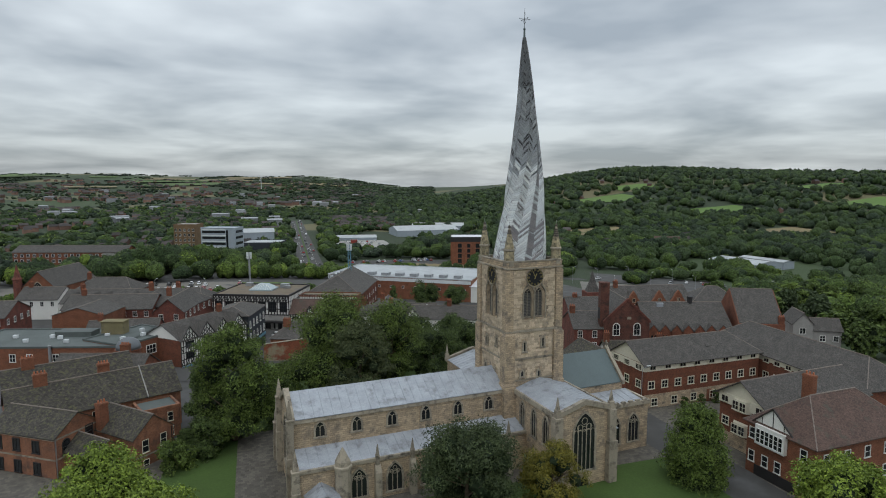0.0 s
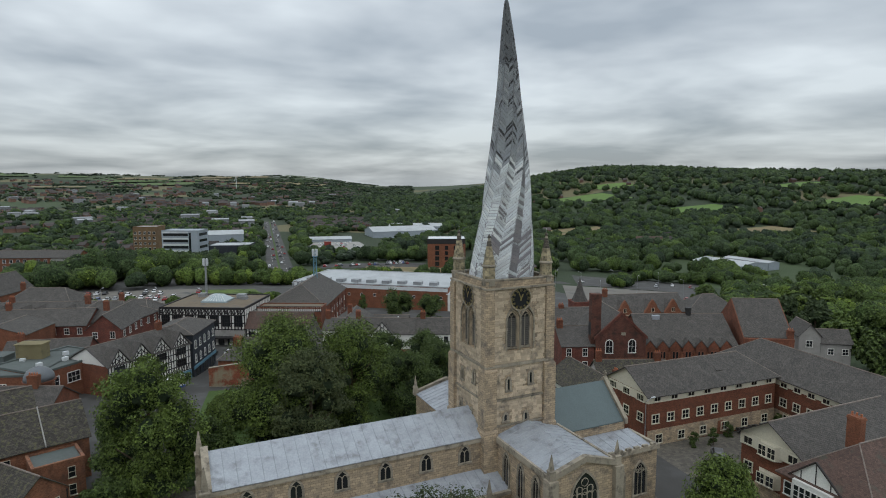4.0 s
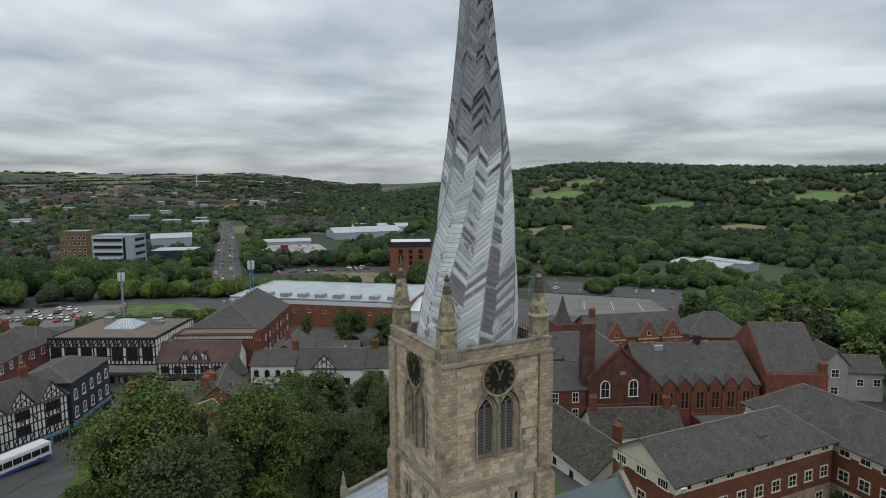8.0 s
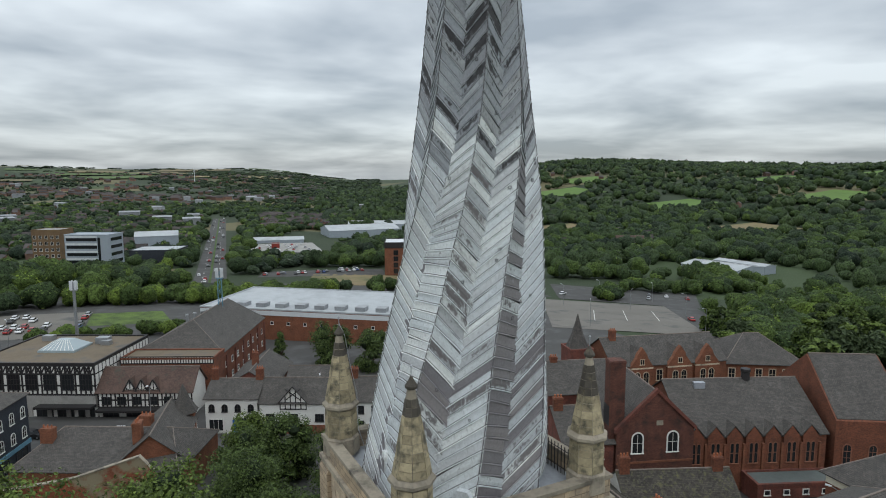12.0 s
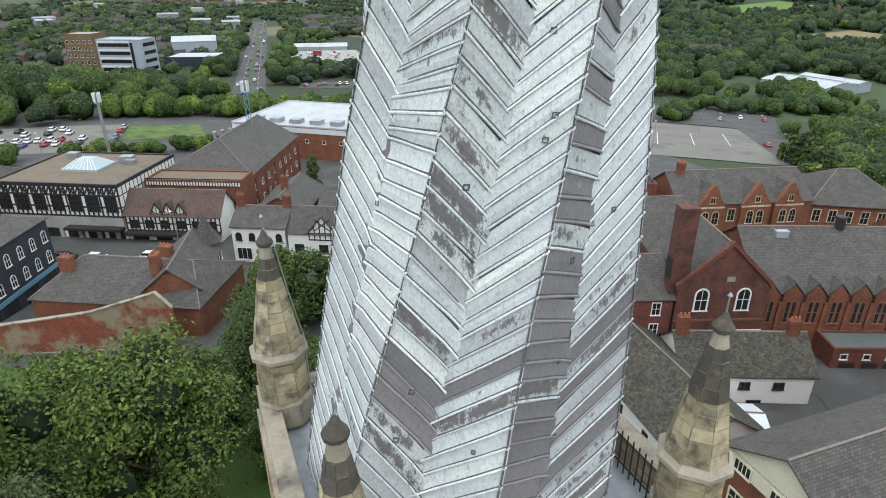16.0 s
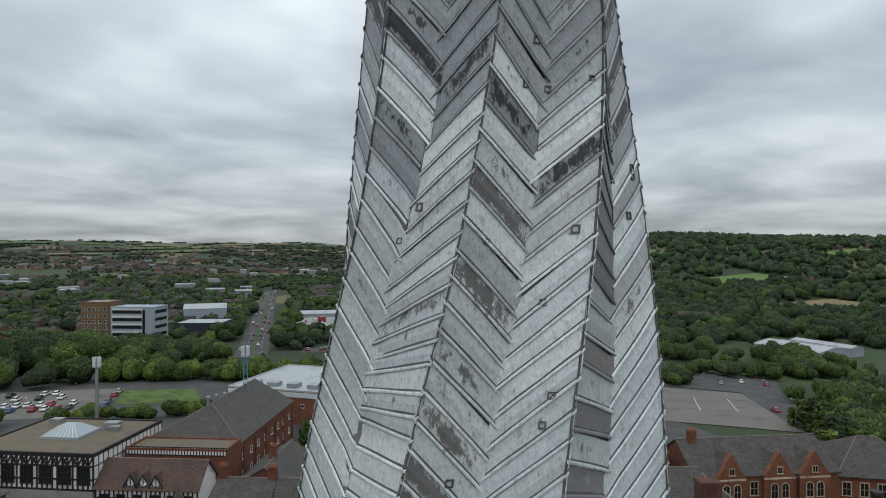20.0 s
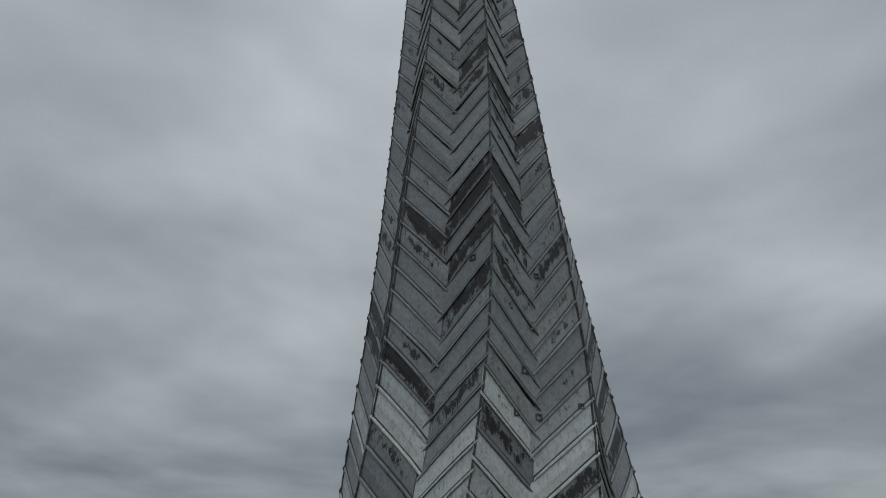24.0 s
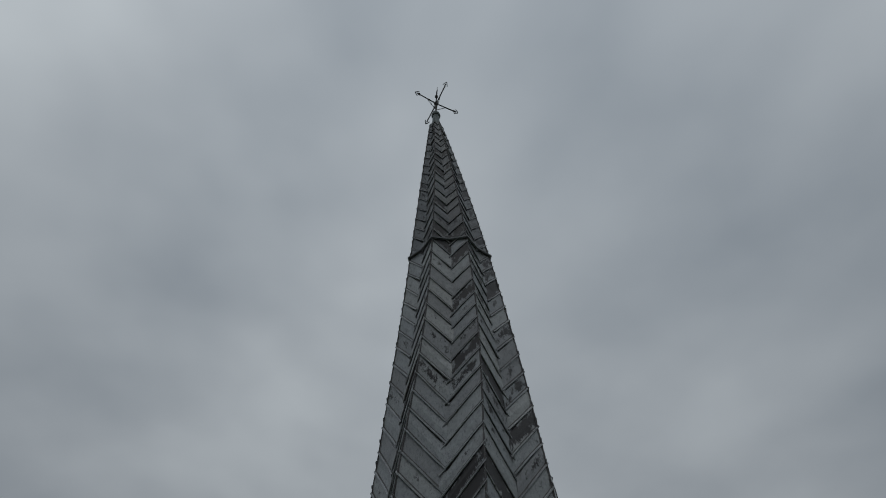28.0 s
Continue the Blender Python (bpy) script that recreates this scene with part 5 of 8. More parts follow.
prism(bm, [(-6.3, 0, -1), (4.2, 0, -1), (4.2, 0, 10.8), (-1.05, 0, 12.2), (-6.3, 0, 10.8)], (0, T - 0.1, 0), (0, 15.6, 0))
cpart("north_transept_wall", bm, STONEW)
for s, x in ((-1, -6.4), (1, 4.3)):
    lead_slope("north_transept_roof", (x, T + 0.05, 10.85), (x, 15.4, 10.85), (-1.05, 15.4, 12.3), (-1.05, T + 0.05, 12.3), 10)
bm = bmesh.new()
prism(bm, [(-6.6, 0, 10.6), (-1.05, 0, 12.1), (4.5, 0, 10.6), (4.5, 0, 11.3), (-1.05, 0, 12.9), (-6.6, 0, 11.3)], (0, 15.3, 0), (0, 15.9, 0))
cpart("north_transept_coping", bm, STONED)
bm = bmesh.new()
for y in (15.6,):
    for x in (-6.4, 4.3):
        lathe(bm, [(0.5, 10.8), (0.45, 12.0), (0.3, 12.2), (0.05, 13.8)], 4, x, y, math.pi / 4)
cpart("north_transept_pinnacle", bm, STONED)

# coursed ashlar on the tower's south and west faces: stones stand a little proud of their joints
arng = random.Random(8)
LENS = (0.42, 0.55, 0.68, 0.82, 0.98)
STONE_ME = {}


def stone_box(w, hgt):
    bm = bmesh.new()
    v = box(bm, -w / 2, w / 2, -0.05, 0.0, 0, hgt)
    for q in v:
        if q.co.y < -0.04:
            q.co.x *= 1 - 0.02 / w
            q.co.z = 0.01 + (q.co.z / hgt) * (hgt - 0.02)
    return bm


def blocked(x, z):
    if 22.4 < z < 28.7 and abs(x) < 2.35:
        return True
    if math.hypot(x, z + 0.16 - 29.35) < 1.85:
        return True
    return any(abs(x - a) < 0.75 and b - 0.6 < z < b + c + 0.35 for a, b, c in ((-1.7, 17.4, 1.5), (1.7, 17.9, 1.5), (-2.1, 13.3, 0.9), (1.0, 13.0, 1.0)))


count, sv, sf = 0, [], []
for fi, fm in enumerate((S_, W_)):
    for z0, z1, lim in ((24.6, 30.7, 3.85), (21.0, 24.6, 3.85), (16.4, 20.55, 3.6), (12.9, 16.05, 3.6)):
        z = z0
        while z < z1 - 0.2:
            hgt = min(arng.choice((0.3, 0.36, 0.42)), z1 - z - 0.005)
            x = -lim
            while x < lim - 0.25:
                w = min(arng.choice(LENS), lim - x)
                cx = x + w / 2
                x += w
                if blocked(cx, z):
                    continue
                pr = arng.uniform(-0.018, 0.018)
                m = fm @ Matrix.Translation((cx, -T + 0.035 + pr, z + 0.004))
                if count < 300 and z0 > 24 and w in LENS:
                    key = (w, round(hgt, 2))
                    if key not in STONE_ME:
                        STONE_ME[key] = mesh_of("stone", stone_box(w - 0.016, hgt - 0.012), STONE, uv=False)
                    o = new("stone", STONE_ME[key])
                    o.parent = tower
                    o.matrix_local = m
                    count += 1
                else:
                    b = len(sv)
                    w2, h2 = w - 0.016, hgt - 0.012
                    sv += [m @ Vector(p) for p in ((-w2 / 2, 0, 0), (w2 / 2, 0, 0), (w2 / 2, 0, h2), (-w2 / 2, 0, h2), (-w2 / 2 + 0.01, -0.05, 0.01), (w2 / 2 - 0.01, -0.05, 0.01), (w2 / 2 - 0.01, -0.05, h2 - 0.01), (-w2 / 2 + 0.01, -0.05, h2 - 0.01))]
                    sf += [tuple(i + b for i in f) for f in ((4, 5, 6, 7), (0, 1, 5, 4), (1, 2, 6, 5), (2, 3, 7, 6), (3, 0, 4, 7))]
            z += hgt
me = bpy.data.meshes.new("ashlar")
me.from_pydata(sv, [], sf)
me.materials.append(STONE)
o = new("ashlar", me)
o.parent = tower
tagged(o, "coursed sandstone blocks", kind="stuff")

# iron palings on the tower roof by the east parapet, and the conductor on one pinnacle
fence = cpart("paling_fence", bmesh.new(), BLACK, "dark iron palings on the tower roof", parent=tower, uv=False)
for k in range(26):
    bm = bmesh.new()
    y = -3.3 + k * 0.25
    rod(bm, (4.3, y, 31.12), (4.3, y, 32.5), 0.025, n=5)
    part("paling", bm, BLACK, fence, uv=False)
for z in (31.4, 32.3):
    bm = bmesh.new()
    rod(bm, (4.3, -3.4, z), (4.3, 3.2, z), 0.025, n=5)
    part("rail", bm, BLACK, fence, uv=False)
bm = bmesh.new()
pts = [(-4.3, 4.3, 37.9), (-4.05, 4.2, 37.3), (-3.85, 4.1, 35.9), (-3.55, 4.0, 34.3), (-3.5, 4.0, 32.4), (-3.2, 3.6, 31.15)]
for p, q in zip(pts, pts[1:]):
    rod(bm, p, q, 0.02, n=5)
part("lightning_conductor", bm, METAL, tower, uv=False)

# ---- town: the court by the chancel ----
h = House("office_building", "red brick offices with a slate roof and cream eaves panels", (29.5, 5.9), (58.5, 6.6), 11.0, 0, 9.0, 12.3, BRICK, SLATE, hip=(0, 4), over=0.6, gable=CREAM)
h.strip("eaves_panel", "f", 0, h.L, 7.5, 8.9, CREAM, 0.06)
h.strip("stone_base", "f", 0, h.L, 0, 2.8, STONEW, 0.06)
h.windows("f", 9, 4.0, 1.3, 1.4, 2, 2, CREAM, 0.16)
h.windows("f", 8, 7.8, 1.3, 0.75, 2, 1, CREAM, 0.12, proud=0.06)
h.windows("f", 6, 0.5, 1.3, 1.4, 2, 2, CREAM, 0.12, proud=0.06)
h.strip("eaves_panel", "l", 0, h.d, 7.5, 8.9, CREAM, 0.06)
h.windows("l", 3, 4.0, 1.3, 1.4, 2, 2, CREAM, 0.16)
h.windows("l", 3, 7.6, 1.6, 1.0, 4, 1, CREAM, 0.12, proud=0.06)
h.strip("door", "f", 15.4, 16.6, 0.05, 2.3, BRICKO, 0.09, "dark red door")
bm = bmesh.new()
hexa(bm, [(17.0, 2.2, 10.2), (18.6, 2.2, 10.2), (18.4, 3.6, 11.1), (17.2, 3.6, 11.1), (17.0, 2.2, 10.6), (18.6, 2.2, 10.6), (18.4, 3.6, 11.3), (17.2, 3.6, 11.3)])
part("rooflight", bm, SLATE, h.ob)
h = House("office_building", "red brick office wing with a slate roof and cream eaves panels", (60.2, 22.2), (57.7, -17.3), 12.0, 0, 8.6, 12.5, BRICK, SLATE, hip=(5, 5), over=0.6)
h.strip("eaves_panel", "f", 0, h.L, 7.1, 8.5, CREAM, 0.06)
h.strip("stone_base", "f", 0, h.L, 0, 2.4, STONEW, 0.06)
h.windows("f", [17 + 2.9 * i for i in range(8)], 3.4, 1.3, 1.4, 2, 2, CREAM, 0.16)
h.windows("f", [17 + 2.9 * i for i in range(8)], 7.0, 1.3, 0.75, 2, 1, CREAM, 0.12, proud=0.06)
h.windows("f", [18 + 2.9 * i for i in range(7)], 0.4, 1.4, 1.6, 2, 2, CREAM, 0.12, proud=0.06)
h = House("office_building", "red brick office pavilion with a cream gable", (32.8, -10.3), (33.4, -19.7), 22.3, 0, 9.0, 12.0, BRICK, SLATE, ridge="y", over=1.0, gable=CREAM)
h.strip("eaves_panel", "f", 0, h.L, 7.3, 9.0, CREAM, 0.3)
h.windows("f", [1.3, 8.1], 7.6, 1.3, 0.95, 2, 1, CREAM, 0.12, proud=0.3)
h.windows("f", [1.3, 8.1], 3.6, 1.2, 1.3, 2, 2, CREAM, 0.16)
for z, w in ((3.2, 3.0), (7.2, 3.0)):
    bm = bmesh.new()
    u = 4.7
    prism(bm, [(u - w / 2 - 0.2, 0, 0), (u - w / 2 + 0.5, -0.9, 0), (u + w / 2 - 0.5, -0.9, 0), (u + w / 2 + 0.2, 0, 0)], (0, 0, z - 0.3), (0, 0, z + 1.7))
    part("bay_window", bm, CREAM, h.ob)
    h.windows("f", [u - 0.7, u + 0.7], z, 1.1, 1.4, 2, 2, CREAM, 0.08, proud=0.92)
h.strip("stone_base", "f", 0, h.L, 0, 2.4, STONEW, 0.06)
h.strip("stone_base", "l", 0, h.d, 0, 2.4, STONEW, 0.06)
h.windows("l", 6, 3.4, 1.3, 1.4, 2, 2, CREAM, 0.16)
h = House("house", "red brick house with a hipped brown-tiled roof and white bay", (28.9, -20.2), (29.4, -31.6), 20.5, 0, 8.4, 13.0, BRICKO, SLATEB, ridge="y", hip=(5.5, 5.5), over=0.5)
h.windows("f", [1.0, 9.6], [2.0, 5.6], 0.9, 1.6, 1, 2, WHITE, 0.12)
h.windows("f", [3.4, 5.6], [2.0], 0.9, 1.6, 1, 2, WHITE, 0.12)
h.windows("r", 5, [2.0, 5.4], 1.0, 1.6, 1, 2, WHITE, 0.12)
bm = bmesh.new()
box(bm, 2.0, 7.0, -0.7, 0.0, 5.3, 8.3)
part("bay_window", bm, WHITE, h.ob)
h.windows("f", [2.6 + 0.76 * i for i in range(6)], 5.7, 0.6, 2.0, 1, 3, WHITE, 0.05, proud=0.71)
h.timbers("f", 1.4, 7.6, 8.4, 8.55, (0.2, 0.5, 0.8), (), (), apex=11.2, w=0.12)
h.dormer_roof("f", 1.4, 7.6, 8.5, 11.3, 4.8, SLATEB)
h.strip("shopfront", "f", 1.6, 8.4, 0.0, 1.7, BLACK, 0.1, "dark timber shopfront")
h.chimney(3.6, 8, 11.2, 15.4, 1.0, 1.7, 3, BRICKO)

# chapel and hall
h = House("chapel", "dark red brick chapel with a gabled front and arched windows", (43.9, 42.1), (55.3, 38.8), 15, -5, 8.5, 14.0, BRICKS, SLATE, ridge="y", over=0.2)
h.windows("f", [3.2, 8.6], 4.9, 1.5, 3.0, 2, 2, WHITE, 0.2, arched=True)
h.strip("string_course", "f", 0, h.L, 3.3, 3.6, BRICKO, 0.08)
h.strip("string_course", "f", 0, h.L, 1.6, 1.9, WHITE, 0.08)
h.strip("datestone", "f", 6.0, 7.0, 9.0, 9.7, STONED, 0.06)
bm = bmesh.new()
for s in (-1, 1):
    a, b = (h.L / 2 + s * (h.L / 2 + 0.3), 13.3), (h.L / 2, 19.25)
    hexa(bm, [(a[0], -0.25, a[1] - 0.3), (b[0], -0.25, b[1] - 0.3), (b[0], 0.35, b[1] - 0.3), (a[0], 0.35, a[1] - 0.3), (a[0], -0.25, a[1] + 0.35), (b[0], -0.25, b[1] + 0.35), (b[0], 0.35, b[1] + 0.35), (a[0], 0.35, a[1] + 0.35)])
part("gable_coping", bm, BRICKD, h.ob)
h.chimney(0.2, 1.6, -5, 18.6, 1.9, 2.3, 0, BRICKS)
bm = bmesh.new()
box(bm, -0.95, 1.35, 0.65, 2.55, 13.9, 16.9)
part("soot_band", bm, BLACK, h.ob).scale = (1.02, 1.02, 1)
h = House("house", "red brick house with a slate roof beside the chapel", (36.5, 44.5), (43.6, 42.3), 13, -5, 6.6, 9.8, BRICKD, SLATE, over=0.3)
h.windows("f", [1.6, 5.4], [1.2, 4.3], 1.0, 1.7, 2, 2, WHITE, 0.12)
h.chimney(0.8, 6, 9, 11.5)
h = House("chapel_hall", "long brick hall with a mottled slate roof and gabled dormers", (57.6, 42.6), (78.9, 34.9), 18.0, -5, 5.0, 10.9, BRICK, SLATE, over=0.3)
for i in range(7):
    u = 1.6 + i * 3.05
    bm = bmesh.new()
    prism(bm, [(u - 1.25, 0, 0), (u + 1.25, 0, 0), (u + 1.25, 0, 9.8), (u, 0, 11.4), (u - 1.25, 0, 9.8)], (0, -0.35, 0), (0, 0.4, 0))
    part("gablet", bm, BRICK, h.ob)
    h.dormer_roof("f", u - 1.25, u + 1.25, 4.9, 6.5, 2.6, SLATE, 0.38)
    h.windows("f", [u - 0.4, u + 0.4], 0.6, 0.5, 3.2, 1, 2, BRICKO, 0.1, arched=True, proud=0.36)
    bm = bmesh.new()
    box(bm, u + 1.35, u + 1.7, -0.5, 0, 0, 8.7)
    part("pier", bm, BRICKO, h.ob)
bm = bmesh.new()
lathe(bm, [(0.75, 15.2), (0.7, 17.0), (0.85, 17.2), (0.8, 17.6)], 8, 14.2, 9.0)
part("roof_vent", bm, BLACK, h.ob)
bm = bmesh.new()
box(bm, 4.6, 6.4, 7.2, 8.0, 14.9, 15.9)
part("roof_vent", bm, LEADROOF, h.ob)
h = House("garage_row", "flat-roofed brick store with three dark arched doors", (64.5, 35.0), (77, 30.6), 4.4, -5, -1.0, 0, BRICKD, FELT, flat=True)
for u in (2.2, 5.2, 8.2, 11.2):
    h.strip("garage_door", "f", u - 1.05, u + 1.05, -4.9, -2.9, BLACK, 0.05, "dark arched garage door")
h.windows("f", [1.5, 4.5, 7.5, 10.5], -2.3, 0.8, 0.7, 1, 1, WHITE, 0.1)
h = House("chapel_hall", "tall brick hall with a steep slate roof", (79.9, 34.2), (90.0, 28.8), 20.8, -6, 7.0, 14.7, BRICK, SLATE, over=-0.25)
h.windows("l", 3, 0.5, 1.4, 4.0, 2, 3, BRICKO, 0.2, arched=True)
h.windows("f", 3, 0.0, 1.1, 3.2, 2, 3, BRICKO, 0.15, arched=True)
h.chimney(10.6, 0.6, 5, 9.2)
h = House("house", "pale stone house with a slate roof", (107.5, 41.8), (112.2, 39.2), 9, -6, 3.4, 6.4, CONC, SLATE, ridge="y", over=0.4)
h.windows("f", [2.6], [-3.6, 0.4], 1.5, 1.6, 2, 2, WHITE, 0.12)
h = House("house", "pale stone house end with a slate roof", (112.6, 39.4), (119, 35.6), 7, -6, 1.6, 4.4, CONC, SLATE, over=0.4)
h.windows("f", [2.5, 6], [-1.6], 1.3, 1.5, 2, 2, WHITE, 0.12)
h = House("cottage", "white-rendered cottage with a mossy slate roof", (39.8, 34.4), (54.4, 29.2), 8.5, -5, 1.4, 4.6, WHITE, MOSSY, over=0.35)
h.windows("f", [3.0, 7.5, 11.5], [-0.6], 1.2, 0.9, 2, 1, BLACK, 0.06)
h.windows("f", [5.0, 9.0], [-3.9], 1.6, 1.6, 3, 1, BLACK, 0.06)
h.chimney(0.8, 4.2, 3.8, 6.8)
h.chimney(14.0, 4.2, 3.8, 6.4)
h = House("cottage", "white cottage with a mossy brown-grey tiled roof", (31.8, 43), (31.0, 23.8), 11, -4, 0.9, 4.6, WHITE, MOSSY, over=0.4)
h.windows("r", [3, 7.6], [-2.4], 0.9, 0.9, 2, 1, BLACK, 0.06)
h.windows("f", [4, 9, 14], [-1.4], 0.9, 0.9, 2, 1, BLACK, 0.06)
h.chimney(12.5, 9.6, 1.5, 4.9)
h = House("lean_to", "low glazed lean-to beside the white cottage", (38.6, 27.4), (44.6, 25.0), 5.5, -4.6, -1.6, -0.6, WHITE, SHEET, over=0.2)
h.windows("f", 3, -3.8, 1.4, 1.5, 2, 1, WHITE, 0.06)

# Victorian school range beyond the chapel
h = House("school", "orange brick Victorian school with ornate gables", (66.5, 71), (91.5, 65.6), 13, -9, 6.4, 10.6, BRICKO, SLATE, over=0.3)
for u, w in ((6.0, 5.0), (14.5, 5.5), (20.8, 5.5)):
    bm = bmesh.new()
    prism(bm, [(u - w / 2, 0, 0), (u + w / 2, 0, 0), (u + w / 2, 0, 15.2), (u + w / 4, 0, 17.0), (u + w / 5, 0, 17.8), (u, 0, 19.2), (u - w / 5, 0, 17.8), (u - w / 4, 0, 17.0), (u - w / 2, 0, 15.2)], (0, -0.6, 0), (0, 0.3, 0))
    part("gable", bm, BRICKO, h.ob)
    h.dormer_roof("f", u - w / 2, u + w / 2, 6.2, 9.4, 5.5, SLATE, 0.1)
    h.windows("f", [u - 0.95, u + 0.95], [-2.0, 2.6], 1.1, 2.4, 2, 2, STONE, 0.16, arched=True, proud=0.62)
    h.windows("f", [u], [6.7], 0.8, 1.0, 2, 1, STONE, 0.12, proud=0.62)
    h.strip("stone_band", "f", u - w / 2, u + w / 2, 5.7, 6.0, STONE, 0.68)
h.windows("f", [1.5, 10.3], [3.0, -1.5], 1.2, 2.2, 2, 2, STONE, 0.16)
h.chimney(2.5, 6, 9, 12.4)
h = House("school", "round-ended orange brick school block with a hipped slate roof", (91.8, 66), (106, 58), 15, -9, 5.6, 10.2, BRICKO, SLATE, hip=(6, 7), over=0.4)
h.windows("f", 6, [-2.4, 2.2], 1.2, 2.2, 2, 2, STONE, 0.16)
h.windows("r", 6, [-2.4, 2.2], 1.2, 2.2, 2, 2, STONE, 0.16)
h = House("school_tower", "square brick stair tower with a pointed lead spirelet", (60.3, 77), (65.3, 76), 5, -9, 8.6, 9, BRICKD, SLATE, flat=True)
bm = bmesh.new()
lathe(bm, [(2.5, 17.8), (2.3, 18.2), (1.2, 20.8), (0.05, 25.0)], 8, 2.5, 2.5, math.pi / 8)
part("spirelet", bm, SLATE, h.ob)
h = House("school", "red brick school wing with slate roofs", (48, 66), (63, 62), 14, -8, 5.0, 9.0, BRICKD, SLATE, over=0.3)
h.windows("f", 4, [-2.0], 1.4, 2.6, 2, 2, STONE, 0.16, arched=True)
h.chimney(3, 7, 7, 10)

# street to the north-west
h = House("department_store", "black-and-white timbered shop with a flat roof and rooflight", (-54.5, 124), (-30.6, 113.4), 22, -6, 6.6, 7, WHITE, FLATROOF, flat=True, gable=BLACK)
n = 26
h.timbers("f", 0, h.L, 0.2, 6.6, [i / n for i in range(n + 1)], (0.02, 0.32, 0.7, 0.98), [(i / n, 0.7, (i + 1) / n, 0.98) for i in range(n)] + [((i + 1) / n, 0.7, i / n, 0.98) for i in range(0, n, 2)], w=0.36)
h.windows("f", 7, 1.4, 2.3, 3.2, 4, 3, BLACK, 0.16, proud=0.11)
h.timbers("r", 0, 22, 0.2, 6.6, [i / 16 for i in range(17)], (0.02, 0.32, 0.7, 0.98), w=0.2)
h.strip("shopfront", "f", 0, h.L, -2.4, 0.1, CONC, 0.25, "pale stone fascia")
for i in range(7):
    h.strip("pier", "f", i * h.L / 6.6, i * h.L / 6.6 + 0.9, -6, -2.4, CONC, 0.24)
h.windows("f", 6, -5.6, 3.2, 3.6, 3, 1, BLACK, 0.15)
h.strip("canopy", "f", h.L * 0.55, h.L, -2.1, -1.6, BLACK, 2.2, "dark shop canopy")
bm = bmesh.new()
box(bm, 9, 17, 8, 15, 12.75, 13.2)
hexa(bm, [(9.2, 8.2, 13.203), (16.8, 8.2, 13.203), (16.8, 14.8, 13.203), (9.2, 14.8, 13.203), (11.5, 10.5, 14.9), (14.5, 10.5, 14.9), (14.5, 12.5, 14.9), (11.5, 12.5, 14.9)])
part("rooflight", bm, SKYGLASS, h.ob, "pale glazed pyramid rooflight")
bm = bmesh.new()
for i in range(9):
    x = 9.2 + 7.6 * i / 8
    rod(bm, (x, 8.2, 13.22), (11.5 + 3 * i / 8, 10.5, 14.92), 0.06, n=4)
part("glazing_bar", bm, WHITE, h.ob)
for u, v, s in ((19, 16, 1.4), (20.5, 14.5, 1.0), (5, 18, 1.2)):
    bm = bmesh.new()
    box(bm, u - s, u + s, v - s * 0.7, v + s * 0.7, 12.75, 12.75 + s)
    part("roof_plant", bm, METAL, h.ob)
h = House("shop", "timbered shop with a brown tiled roof and small gables", (-30.2, 113.2), (-12.5, 106), 7.5, -6, 1.2, 5.0, WHITE, SLATEB, over=0.5)
n = 22
h.timbers("f", 0, h.L, -2.4, 0.75, [i / n for i in range(n + 1)], (0.02, 0.5, 0.97), w=0.3)
h.windows("f", 6, -1.7, 1.6, 1.5, 3, 2, BLACK, 0.1, proud=0.1)
h.windows("f", 4, -5.6, 3.0, 2.6, 3, 1, BLACK, 0.15)
for u in (6.6, 9.0, 11.4):
    h.timbers("f", u - 1.2, u + 1.2, 0.5, 1.0, (0.2, 0.5, 0.8), (0.1,), ((0.2, 0.2, 0.8, 2.4), (0.8, 0.2, 0.2, 2.4)), apex=3.4, w=0.16)
    h.dormer_roof("f", u - 1.2, u + 1.2, 0.9, 3.5, 3.0, SLATEB, 0.25)
h.strip("canopy", "f", 0, h.L, -2.9, -2.4, BLACK, 1.8, "dark shop canopy")
h = House("theatre", "large brick hall with hipped slate roofs and a timbered band", (-24, 128.5), (-5.5, 121), 34, -6, 4.4, 9.8, BRICK, SLATE, ridge="y", hip=(9, 0), over=0.5)
n = 24
h.timbers("f", 0, h.L, 2.8, 4.4, [i / n for i in range(n + 1)], (0.03, 0.97), w=0.16)
h.windows("r", 8, [0.2, -3.4], 1.0, 1.3, 1, 2, WHITE, 0.08)
for i in range(6):
    h.strip("pier", "r", 2 + i * 6.4, 2.7 + i * 6.4, -6, 2.9, BRICKD, 0.25)
bm = bmesh.new()
for i in range(5):
    lathe(bm, [(0.35, 12.6), (0.35, 14.3), (0.5, 14.4), (0.4, 14.7)], 8, 4 + 1.2 * i, 20 + 2 * i)
part("roof_vent", bm, METAL, h.ob)
h = House("brick_block", "brick block with a flat roof and a black-and-white parapet band", (-26.5, 121.0), (-7.8, 113.4), 7, -6, 5.0, 5.4, BRICK, FLATROOF, flat=True)
n = 34
h.timbers("f", 0, h.L, 4.1, 5.7, [i / n for i in range(n + 1)], (0.03, 0.97), w=0.2)
h = House("dark_shop", "dark navy painted building with white sash windows", (-43.6, 82.0), (-38.8, 96.5), 11, -4.5, 7.6, 9.4, NAVY, SLATE, hip=(4, 4), over=0.4)
h.windows("f", 5, [0.4, 3.9], 1.0, 1.9, 2, 2, WHITE, 0.12, arched=True)
h.windows("f", 3, -4.0, 3.0, 2.8, 2, 1, NAVY, 0.2)
h.strip("fascia", "f", 0, h.L, -1.1, -0.4, BLUEM, 0.2)
